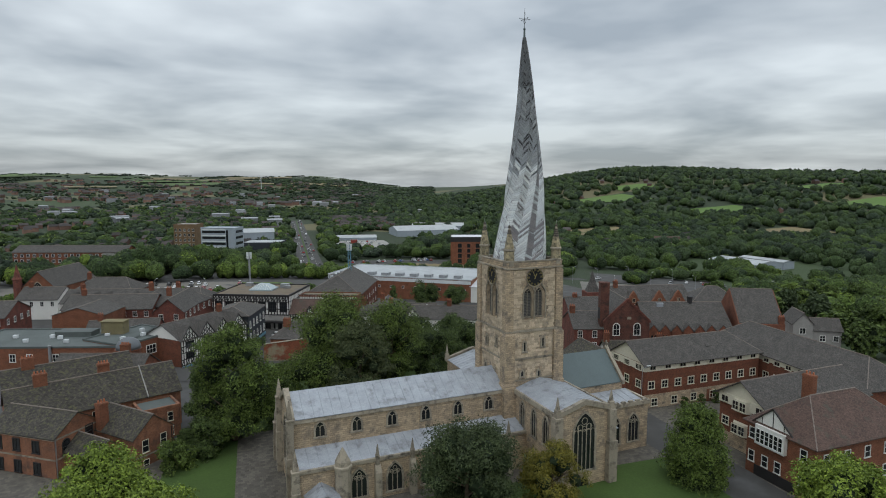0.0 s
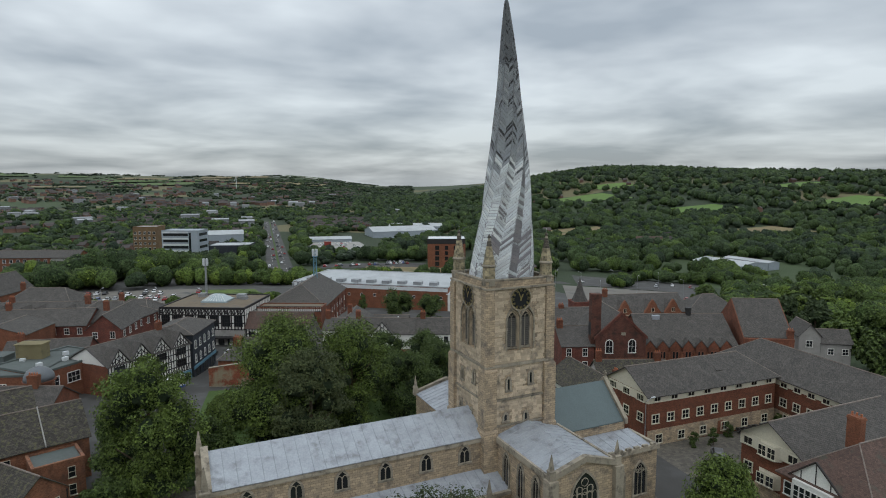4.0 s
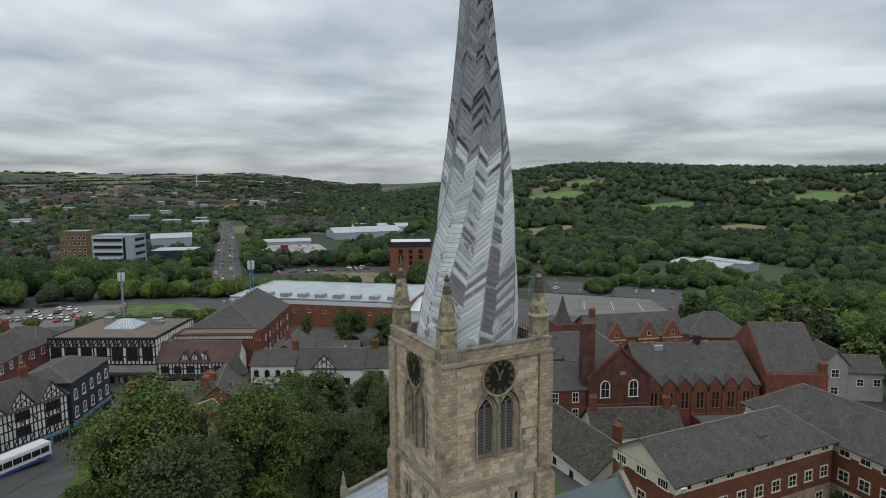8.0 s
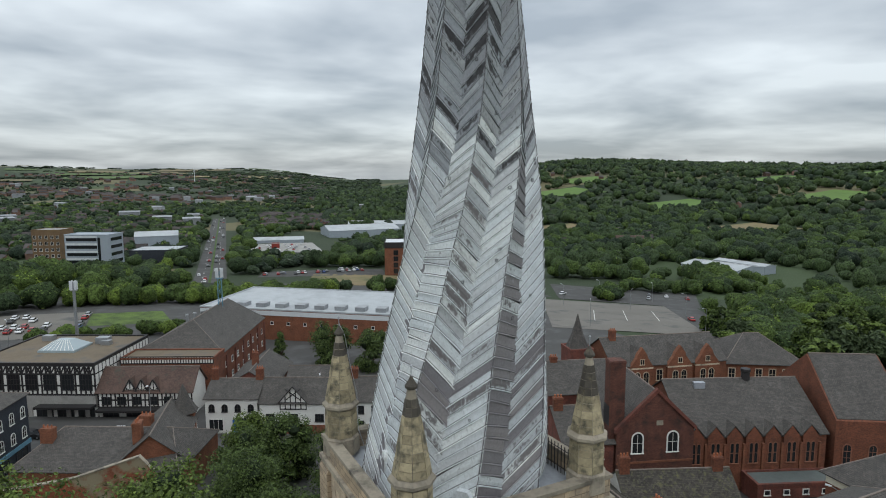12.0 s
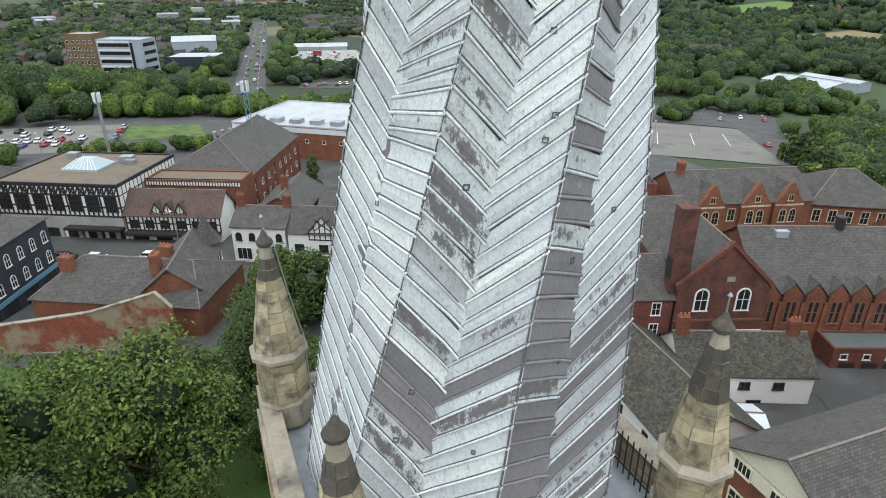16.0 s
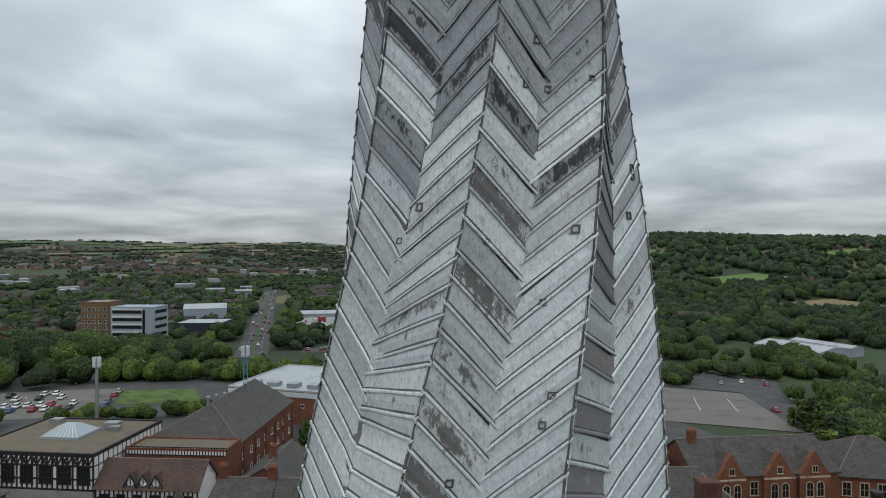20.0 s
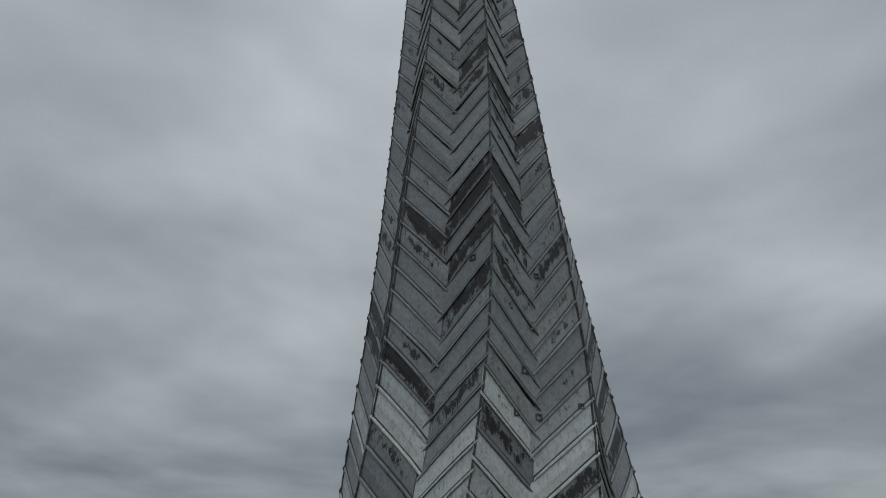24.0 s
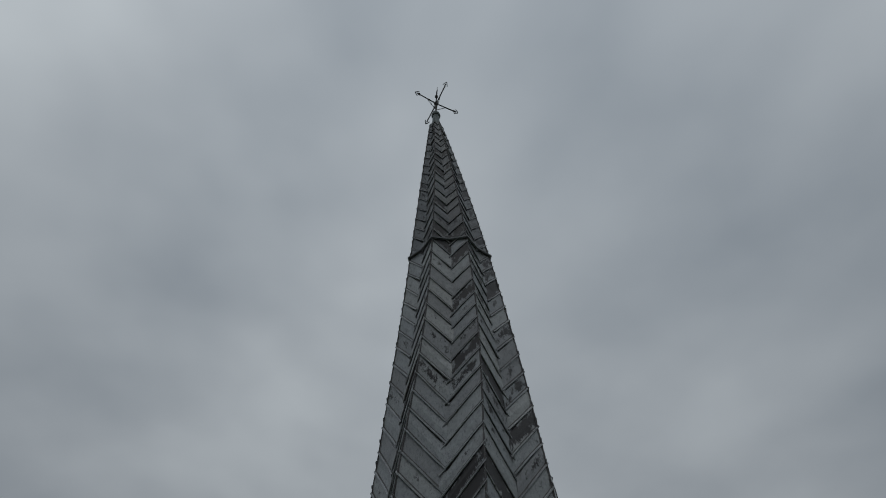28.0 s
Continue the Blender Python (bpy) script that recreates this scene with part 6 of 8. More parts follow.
h = House("timbered_row", "black-and-white timber-framed row with three gables", (-59.5, 66.4), (-44.2, 81.4), 13, -4, 5.8, 9.2, WHITE, SLATE, over=0.4)
n = 30
h.timbers("f", 0, h.L, -0.6, 5.8, [i / n for i in range(n + 1)], (0.02, 0.24, 0.5, 0.74, 0.98), [(i / n, 0.02, (i + 1) / n, 0.24) for i in range(0, n, 2)] + [((i + 1) / n, 0.5, i / n, 0.74) for i in range(0, n, 3)], w=0.22)
h.strip("end_wall", "l", 0, 13, -4, 5.7, BRICK, 0.05, "red brick end wall")
for u in (2.6, 8.0, 13.2, 18.6):
    h.timbers("f", u - 2.2, u + 2.2, 5.7, 5.95, (0.15, 0.3, 0.5, 0.7, 0.85), (0.1,), ((0.1, 0.2, 0.5, 8), (0.9, 0.2, 0.5, 8), (0.3, 0.2, 0.7, 6), (0.7, 0.2, 0.3, 6)), apex=8.9, w=0.2)
    h.dormer_roof("f", u - 2.2, u + 2.2, 5.9, 9.0, 6.3, SLATE, 0.4)
    h.windows("f", [u], [1.0, 3.8], 2.4, 1.4, 4, 2, BLACK, 0.1, proud=0.1)
h.strip("shopfront", "f", 0, h.L, -4, -0.7, BLUEM, 0.15, "dark blue-green shopfronts")
h.windows("f", 6, -3.6, 2.6, 2.2, 2, 1, NAVY, 0.15, proud=0.16)
h.chimney(18, 6.5, 8.5, 11)
h = House("brick_shop", "old brick building with slate hips and tall chimneys", (-38.0, 78.8), (-14.8, 68.3), 15, -4, 1.6, 5.2, BRICKO, SLATE, hip=(4, 4), over=0.3)
h.chimney(3, 5, 2.5, 6.2, 1.2, 1.9, 3, BRICKO)
h.chimney(16.5, 9, 3.5, 6.8, 1.2, 1.9, 3, BRICKO)
# the high old wall of the yard in front of the shop
yw = thing("yard_wall", "high old yard wall of red brick under flaking render", "wall", Matrix.Translation((-40.0, 70.3, -4.6)) @ Matrix.Rotation(math.atan2(-5.3, 22.4), 4, "Z"))
WTOP = ((0.0, 6.9), (12.5, 8.4), (21.2, 10.9), (23.0, 8.6))
bm = bmesh.new()
prism(bm, [(0, 0, -0.6), (23.0, 0, -0.6)] + [(x, 0, z) for x, z in WTOP[::-1]], (0, -0.2, 0), (0, 0.25, 0))
part("wall", bm, PATCHED, yw)
for (xa, za), (xb, zb) in zip(WTOP, WTOP[1:]):
    bm = bmesh.new()
    hexa(bm, [(xa, -0.32, za), (xb, -0.32, zb), (xb, 0.36, zb), (xa, 0.36, za), (xa, -0.32, za + 0.16), (xb, -0.32, zb + 0.16), (xb, 0.36, zb + 0.16), (xa, 0.36, za + 0.16)])
    part("coping", bm, STONED, yw)
bm = bmesh.new()
box(bm, 0.0, 23.0, -0.27, -0.203, 2.5, 2.75)
part("render_band", bm, STONED, yw)
h = House("brick_shop", "tall narrow brick range with a slate roof and corner turret", (-14.5, 71.6), (-11.8, 86.6), 8, -5, 3.0, 6.3, BRICKO, SLATE, over=0.3)
# this range faces east
h.windows("f", 9, [-4.2, -1.5, 1.0], 0.75, 1.6, 1, 2, WHITE, 0.1)
for i in range(9):
    h.strip("pier", "f", 0.02 + i * 1.69, 0.5 + i * 1.7, -5, 2.8, BRICKO, 0.14)
h.chimney(3.4, 6.5, 4.0, 7.4, 1.2, 1.8, 3, BRICKO)
bm = bmesh.new()
lathe(bm, [(2.0, -1), (2.0, 8.9), (2.3, 9.1)], 8, 15.0, 2.0, math.pi / 8)
tur = part("turret", bm, BRICKO, h.ob)
bm = bmesh.new()
lathe(bm, [(2.5, 9.103), (2.0, 9.8), (1.1, 11.4), (0.4, 13.2), (0.05, 14.0)], 8, 15.0, 2.0, math.pi / 8)
part("turret_roof", bm, SLATE, tur, "flared lead and slate turret roof")
h = House("white_shop", "white-painted shop with a slate roof and blue fascia", (-10.2, 95.8), (-1.0, 91.8), 9, -4.5, 2.6, 5.0, WHITE, SLATE, over=0.3)
h.windows("f", 4, 0.0, 1.0, 1.4, 2, 2, BLACK, 0.08, arched=True)
h.windows("f", [2.0], -3.8, 2.6, 2.2, 3, 1, WHITE, 0.1)
h.strip("blue_shopfront", "f", 5.2, 9.6, -4.3, -1.6, material("bright_blue_paint", (0.02, 0.13, 0.45), 0.5), 0.12)
h.chimney(0.6, 4.5, 4.5, 7.2)
h.chimney(9.4, 4.5, 4.5, 7.2)
h = House("timbered_shop", "small timbered shop with one gable and slate roof", (-0.6, 91.6), (13.5, 85.4), 9, -4.5, 1.8, 5.2, WHITE, SLATE, over=0.3)
h.timbers("f", 4.0, 9.0, 0.4, 2.0, (0.0, 0.2, 0.4, 0.6, 0.8, 1.0), (0.1, 0.9), ((0.2, 1.2, 0.8, 2.6), (0.8, 1.2, 0.2, 2.6)), apex=4.9, w=0.2)
h.dormer_roof("f", 4.0, 9.0, 2.0, 5.0, 4.6, SLATE, 0.4)
h.windows("f", [2, 6.5, 11.5], -1.9, 1.5, 1.4, 3, 2, BLACK, 0.1)
h.strip("shopfront", "f", 0, h.L, -4.4, -2.6, BRICKO, 0.1, "red shopfront")
h = House("white_shop", "long white house with a slate roof", (14.0, 86), (28, 80), 9, -4.5, 1.8, 5.2, WHITE, SLATE, over=0.3)
h.windows("f", 6, [-0.6, -3.6], 1.0, 1.5, 2, 2, BLACK, 0.08)
h.chimney(2, 4.5, 4.5, 7.0)
h = House("brick_shop", "low brick yard building with a slate roof", (-6, 108), (4, 104), 16, -5, 0.5, 3.6, BRICKD, SLATE, ridge="y", over=0.3)
h.chimney(5, 6, 3, 6)
h = House("brick_shop", "low brick store with a slate roof", (6, 104), (16, 100), 12, -5, -0.5, 2.6, BRICKD, SLATE, over=0.3)
h = House("retail_shed", "long white-roofed brick store", (-9, 179), (45, 142), 34, -7, 3.4, 4.0, BRICKO, ROOFGREY, flat=True, gable=ROOFGREY)
h.strip("white_fascia", "f", 0, h.L, 1.8, 3.2, SHEET, 0.15)
h.windows("f", 12, -1.0, 0.9, 0.9, 1, 1, WHITE, 0.08)
for i in range(9):
    bm = bmesh.new()
    u = 6 + i * 6.6
    box(bm, u - 1.6, u + 1.6, 3.0, 6.4, 10.56, 11.8)
    part("roof_unit", bm, METAL, h.ob)
h = House("retail_shed", "white metal shed end with grey roof", (45, 142), (62, 131), 30, -9, 1.0, 2.6, WHITE, SHEET, over=0.5)

h = House("store_room", "low brick store with a wet grey flat roof", (-24.5, 52.5), (-16.0, 50.4), 10, -4, -0.8, 0, BRICKD, LEADROOF, flat=True)
# near left: brick range by the churchyard
h = House("brick_range", "old red brick range with a long lichened slate roof", (-80, 17.5), (-56, 27), 11, -1, 6.5, 10.5, BRICKN, MOSSY, over=0.3)
h.windows("f", [12, 15.5, 19], [4.2], 0.9, 1.5, 1, 2, CREAM, 0.06)
h.windows("r", [2.2, 5.5, 8.8], [0.6, 3.6], 1.0, 2.2, 2, 3, BLACK, 0.14, arched=True)
h.strip("downpipe", "r", 4.0, 4.12, -1, 6.4, BLACK, 0.12)
h.chimney(5.0, 5.6, 9.4, 12.4, 1.2, 2.0, 4, BRICKO)
h.chimney(14.6, 6.2, 9.8, 12.2, 1.2, 1.8, 4, BRICKO)
bm = bmesh.new()
hexa(bm, [(20.2, -0.3, 7.35), (20.36, -0.3, 7.35), (20.36, 5.5, 11.6), (20.2, 5.5, 11.6), (20.2, -0.3, 7.7), (20.36, -0.3, 7.7), (20.36, 5.5, 11.85), (20.2, 5.5, 11.85)])
part("parapet_coping", bm, CONC, h.ob, "pale stone coping between two roofs")
h = House("brick_range", "rear brick range with a slate roof and tall chimneys", (-84.2, 29), (-65, 36.4), 10, -1, 7.0, 10.8, BRICK, MOSSY, over=0.3)
h.chimney(4, 5, 9.8, 12.6, 1.2, 2.0, 4, BRICKO)
h.windows("r", 3, [4.0], 1.0, 1.7, 2, 2, CREAM, 0.06)
h = House("brick_outshot", "flat-roofed red brick outshot with tall sashes", (-61.4, 18.9), (-55.6, 21.2), 5.6, -1, 5.4, 6, BRICKN, FELT, flat=True)
h.windows("f", [4.6], [0.6, 3.2], 0.8, 1.5, 1, 2, CREAM, 0.06)
h.windows("r", [1.6, 4.0], [0.6, 3.2], 0.9, 1.7, 1, 2, BLACK, 0.1)
h = House("brick_wing", "red brick gabled wing with a lichened slate roof", (-61.1, 8.7), (-56.0, 13.6), 10.5, -1, 5.0, 7.9, BRICKN, MOSSY, ridge="y", over=0.2)
h.windows("f", [2.0, 5.2], [2.4], 1.0, 1.9, 1, 2, CREAM, 0.06)
h.windows("f", [2.0, 5.2], [-0.4], 0.9, 1.5, 1, 2, CREAM, 0.06)
h.windows("r", [2.0, 5.6], [1.8], 1.0, 1.9, 1, 2, CREAM, 0.06)
h.strip("string_course", "f", 0, h.L, 1.7, 1.95, STONED, 0.06)
h.strip("downpipe", "f", 6.7, 6.82, -1, 4.9, BLACK, 0.1)
h.chimney(0.6, 8.4, 4.5, 9.4, 1.2, 1.5, 3, BRICKO)
h = House("brick_wing", "small red brick lean-to wing with a slate gable", (-66.0, 5.8), (-62.4, 9.4), 7, -1, 3.8, 5.9, BRICKN, MOSSY, ridge="y", over=0.2)
h.windows("f", [2.5], [1.2], 0.9, 1.4, 1, 2, BLACK, 0.1)
h = House("brick_range", "red brick gabled front with arched windows and stone bands", (-71.8, 9.4), (-67.1, 16.3), 13, -1, 6.4, 9.0, BRICKN, MOSSY, ridge="y", over=0.25)
h.windows("f", [2.0], [3.4], 1.2, 2.2, 1, 2, BLACK, 0.14, arched=True)
h.windows("f", [6.2], [4.2], 1.2, 2.0, 1, 2, BLACK, 0.14)
h.windows("f", [6.2], [0.4], 1.2, 2.0, 1, 2, CREAM, 0.06)
h.windows("l", [2.0, 5.6, 9.4], [0.4, 3.8], 1.2, 1.8, 2, 1, BLACK, 0.14)
for z in (2.9, 6.0):
    h.strip("string_course", "f", 0, h.L, z, z + 0.25, STONED, 0.05)
    h.strip("string_course", "l", 0, h.d, z, z + 0.25, STONED, 0.05)
h.strip("downpipe", "f", 0.1, 0.24, -1, 6.3, METAL, 0.12)
h = House("flat_block", "flat-roofed red brick shops with white windows", (-110, 76.5), (-72.2, 65.2), 18, -2, 5.6, 6, BRICKO, FELT, flat=True, gable=FELT)
h.windows("f", [14, 18, 24, 25.9, 33], 2.4, 1.2, 1.7, 2, 2, WHITE, 0.14)
for u, v in ((5, 6), (9, 9), (14, 5), (18, 9), (20.5, 8), (24, 4.5), (31, 10)):
    bm = bmesh.new()
    box(bm, u - 0.55, u + 0.55, v - 0.35, v + 0.35, 7.75, 8.6)
    bmesh.ops.bevel(bm, geom=bm.edges[:], offset=0.06, segments=1, affect="EDGES")
    part("air_unit", bm, SHEET, h.ob)
bm = bmesh.new(); box(bm, 29, 34.5, 11, 14, 7.75, 11.2); box(bm, 28.8, 34.7, 10.8, 14.2, 11.203, 11.4)
part("plant_room", bm, material("olive_render", (0.20, 0.17, 0.09), 0.9, stain=(0.10, 0.09, 0.06)), h.ob, "olive rendered plant room on the roof")
bm = bmesh.new(); box(bm, 18, 27, 10, 14, 7.75, 9.0)
part("roof_box", bm, FELT, h.ob)
bm = bmesh.new(); rod(bm, (23, -0.5, 3), (23, -0.5, 8.4), 0.35, n=10)
part("flue", bm, METAL, h.ob)
h = House("flat_block", "flat-roofed red brick end block with triple windows", (-72, 65.0), (-60.6, 77.4), 14, -2, 5.9, 6.2, BRICKO, FELT, flat=True, gable=FELT)
h.windows("f", [3.2, 7.8, 12.6], 2.4, 2.6, 2.0, 3, 2, WHITE, 0.16)
for u, v in ((4, 5), (9, 4), (12, 8)):
    bm = bmesh.new()
    box(bm, u - 0.55, u + 0.55, v - 0.35, v + 0.35, 8.05, 8.85)
    part("air_unit", bm, SHEET, h.ob)
dome = thing("dome_turret", "small round turret with a grey lead dome", "turret", Matrix.Translation((-69.0, 55.0, gz(-69, 55))))
bm = bmesh.new(); lathe(bm, [(2.5, -1), (2.5, 7.6), (2.8, 7.7), (2.8, 7.95)], 14); part("drum", bm, BRICK, dome)
bm = bmesh.new(); lathe(bm, [(2.6, 7.953), (2.5, 8.7), (2.0, 9.6), (1.2, 10.2), (0.2, 10.5)], 16); part("dome", bm, material("dull_dome_lead", (0.13, 0.14, 0.15), 0.5, 0.2), dome, smooth=True)
h = House("brick_shop", "low brick shop below the dome", (-84, 52), (-66, 46), 10, -1, 4.2, 7.4, BRICK, SLATE, over=0.3)
h.chimney(14, 5, 6.8, 9.6, 1.2, 1.8, 4, BRICKO)
h = House("brick_shop", "plain red brick block with a low gabled roof", (-97, 105.5), (-83, 101.5), 13, -3, 6.4, 8.6, BRICKO, SLATE, ridge="y", over=0.2)
for name, lab, p0, p1, d, zg, ze, zr, ridge, hip in (
        ("brick_shop", "red brick shop with slate roofs", (-98, 119), (-72, 113), 13, -3, 5.4, 8.8, "x", (0, 0)),
        ("brick_shop", "red brick shop with a gable end", (-70.5, 105), (-62, 103), 20, -3, 5.8, 9.6, "y", (0, 0)),
        ("brick_shop", "brick shop with a broad hipped slate roof", (-79, 119), (-61, 112), 16, -4, 5.4, 9.8, "x", (6, 6)),
        ("timbered_shop", "timbered shop with slate roof", (-104, 141), (-74, 133), 13, -4, 3.6, 7.2, "x", (0, 0)),
        ("brick_shop", "brick shop with a hipped slate roof", (-72, 134), (-58, 128), 16, -5, 3.2, 7.2, "x", (5, 5)),
        ("brick_shop", "red brick shop with slate roof", (-140, 120), (-112, 116), 16, -3, 4.6, 8.2, "x", (0, 0)),
        ("brick_shop", "brick shop with slate roof", (-150, 84), (-110, 84), 14, -2, 4.0, 7.6, "x", (4, 4)),
        ("white_shop", "white-fronted shop with slate roof", (-122, 158), (-108, 154), 12, -4, 2.8, 6.4, "x", (0, 0)),
        ("brick_shop", "brick shop with slate roof", (-105, 160), (-84, 154), 14, -4, 4.2, 8.6, "x", (5, 5)),
        ("brick_shop", "long grey roofed brick shop", (-170, 150), (-142, 146), 16, -3, 4.0, 8.0, "x", (5, 5)),
        ("brick_shop", "long brick shop with slate roof", (-200, 190), (-150, 182), 14, -3, 4.0, 7.6, "x", (0, 0)),
        ("brick_shop", "brick yard building with slate roof", (-86, 92), (-68, 90), 10, -2, 3.0, 6.0, "x", (0, 0)),
        ("brick_shop", "low brick shop with slate roof", (-128, 190), (-104, 182), 14, -4, 2.5, 6.0, "x", (4, 4))):
    h = House(name, lab, p0, p1, d, zg, ze, zr, WHITE if name != "brick_shop" else BRICKD, SLATE, ridge=ridge, hip=hip)
    nw = max(2, int(h.L / 3.2))
    h.windows("f", nw, [ze - 2.4], 1.1, 1.6, 2, 2, WHITE, 0.1)
    h.windows("r", max(2, int(d / 4)), [ze - 2.4], 1.1, 1.6, 2, 2, WHITE, 0.1)
    h.chimney(h.L * 0.15, d * 0.5, zr - 0.8, zr + 1.8)
    if name == "timbered_shop":
        for u in (4, 11, 15, 24):
            h.timbers("f", u - 2.2, u + 2.2, 3.4, 3.7, (0.2, 0.5, 0.8), (0.1,), ((0.2, 0.2, 0.8, 5), (0.8, 0.2, 0.2, 5)), apex=6.6, w=0.22)
            h.dormer_roof("f", u - 2.2, u + 2.2, 3.6, 6.7, 5, SLATE)
h = House("old_chapel", "brown brick church with a pointed window and slate roof", (-124, 172), (-112, 168), 26, -4, 5, 11, BRICKO, SLATE, ridge="y", over=0.3)
o = gothic(h.ob, Matrix.Translation((6, 0, 3)), 4, 8, 4)
bm = bmesh.new()
lathe(bm, [(1.6, -1), (1.5, 12), (1.8, 12.2), (1.2, 13), (0.05, 18)], 8, -1.5, 0, math.pi / 8)
part("turret", bm, BRICKD, h.ob)

# middle distance
h = House("low_block", "low block with a long brown tiled roof", (-66, 330), (-38, 322), 10, -12, -7.6, -5.0, BRICK, SLATEB, over=0.5)
for u in (4, 11, 18, 25):
    h.chimney(u, 5, -6, -3.4)
h = House("office_block", "pale grey five-storey office block with ribbon windows", (-72, 349), (-50, 339.5), 14, -14, 13.2, 14, CLADG, CLADG, flat=True)
for z in (-2, 2, 6, 10):
    h.strip("ribbon_window", "f", 1, h.L * 0.72, z, z + 1.7, GLASS, 0.06)
    h.strip("ribbon_window", "r", 1.5, h.d - 1.5, z, z + 1.7, GLASS, 0.06)
for z in (-0.1, 3.9, 7.9, 11.9):
    h.strip("white_band", "f", 0.5, h.L * 0.73, z, z + 1.0, SHEET, 0.1)
h.strip("stair_glazing", "f", h.L * 0.74, h.L * 0.80, -6, 12, GLASS, 0.06)
h.strip("grey_panel", "f", h.L * 0.83, h.L * 0.97, -8, 12, CLADG, 0.08)
h = House("brown_block", "brown brick multi-storey office slab", (-91, 371), (-76.5, 366), 14, -14, 14.5, 15, material("buff_brick", (0.17, 0.11, 0.06), 0.9), CONC, flat=True)
h.windows("f", 5, [-4, -0.5, 3, 6.5, 10], 1.4, 1.6, 2, 1, WHITE, 0.08)
h = House("shed", "dark glazed shed with a pale roof", (-46, 404), (-18, 396), 24, -14, -3.0, -2.6, NAVY, ROOFGREY, flat=True)
h = House("shed", "white workshop with a curved roof", (-48, 480), (-18, 480), 20, -12, -1, 2, CLADG, ROOFGREY)
h = House("apartment_block", "orange-red brick apartment tower with dark top storey", (93.9, 310.6), (117.9, 301.9), 22, -20, 5.4, 6, BRICKO, SHEET, flat=True, gable=BLACK)
h.strip("dark_storey", "f", 0, h.L, 2.4, 5.5, BLACK, 0.15)
h.strip("dark_storey", "l", 0, h.d, 2.4, 5.5, BLACK, 0.15)
h.windows("f", [6.5, 19], [-16, -12.4, -8.8, -5.2, -1.6], 2.6, 2.7, 2, 1, BLACK, 0.1)
h.windows("f", [12.8], [-16, -12.4, -8.8, -5.2, -1.6], 2.2, 2.6, 1, 1, BRICKD, 0.1)
h.windows("l", 4, [-16, -12.4, -8.8, -5.2, -1.6], 1.4, 1.8, 2, 1, BLACK, 0.1)
h = House("brick_offices", "long buff and red brick office range", (-172, 318), (-110, 298), 14, -9, 4.0, 7.2, BRICKO, SLATE, over=0.5)
h.windows("f", 18, [-6, -2, 1.2], 1.5, 1.6, 2, 1, SHEET, 0.15)
h.strip("pale_bay", "f", h.L * 0.8, h.L * 0.95, -8, 3.6, CONC, 0.2)
for p0, p1, d, zg, ze, zr, lab in (((112, 540), (182, 540), 40, -18, -8, -4, "long pale industrial shed roof"), ((33, 512), (82, 505), 18, -16, -11, -9, "white car showroom shed roof"), ((296, 286), (302, 246), 30, -21, -15, -13, "white workshop with a low roof"), ((330, 290), (334, 252), 12, -21, -15, -14, "long pale shed beyond the trees"), ((150, 620), (210, 600), 30, -16, -9, -6, "grey roofed terrace in the valley")):
    h = House("shed", lab, p0, p1, d, zg, ze, zr, CLADG, ROOFGREY)
    h.strip("cladding_band", "f", 0, h.L, zg + 0.5, zg + 2.5, CLADG, 0.1)
h = House("red_showroom", "small red panelled showroom block", (50, 470), (56, 469), 8, -16, -10, -9, material("red_panel", (0.22, 0.03, 0.02), 0.5), CONC, flat=True)
h = House("terrace", "brick terrace with slate roof by the junction", (126, 240), (150, 262), 9, -16, -9, -6, BRICKD, SLATE)
h = House("house", "white house on the wooded slope", (330, 395), (350, 383), 12, gz(335, 395), gz(335, 395) + 6, gz(335, 395) + 11, WHITE, SLATEB)

# ---- roads, car parks, open land ----
GREYASPH = material("pale_worn_asphalt", (0.155, 0.143, 0.124), 0.9, dark=0.7, light=1.2, big=0.06, fine=4, bump=0.15, stain=(0.075, 0.075, 0.075), stain_at=(0.55, 0.7), stain_scale=0.08)
patch("road", "dual carriageway running north", "road", [(-10.5, 318), (6.5, 312), (21, 820), (36, 812)], 4, 40, 0.35, ASPH)
patch("road_verge", "grass strip between the carriageways", "verge", [(-2.6, 318), (-1.4, 316), (28, 820), (29.2, 816)], 1, 40, 0.42, GRASS)
patch("road", "town street with worn asphalt", "road", [(-72, 92), (-66, 84), (40, 92), (36, 80)], 40, 4, 0.14, ASPH)
patch("road", "lane beside the timbered row", "road", [(-60, 54), (-52, 48), (-40, 100), (-30, 96)], 4, 20, 0.15, ASPH)
patch("car_park", "asphalt car park with rows of cars", "car park", [(-170, 200), (-46, 194), (-170, 240), (-46, 236)], 20, 8, 0.16, GREYASPH)
patch("grass_mound", "rough grass beside the car park", "grass", [(-45, 208), (-18, 206), (-46, 232), (-22, 232)], 6, 6, 0.2, material("rough_grass", (0.10, 0.15, 0.03), 0.95, dark=0.5, light=1.3, big=0.15, fine=2, bump=0.5, dist=0.2, stain=(0.045, 0.07, 0.02), stain_at=(0.45, 0.65), stain_scale=0.2))
patch("car_park", "empty pale asphalt car park", "car park", [(104, 150), (150, 122), (140, 214), (190, 182)], 12, 12, 0.2, GREYASPH)
patch("road", "road junction beyond the car park", "road", [(150, 214), (200, 176), (176, 262), (236, 214)], 12, 10, 0.22, ASPH)
patch("road", "road curving down past the car park", "road", [(146, 118), (156, 112), (190, 190), (202, 182)], 3, 16, 0.24, ASPH)
patch("road", "road behind the store", "road", [(36, 262), (40, 250), (150, 232), (150, 220)], 16, 3, 0.2, ASPH)
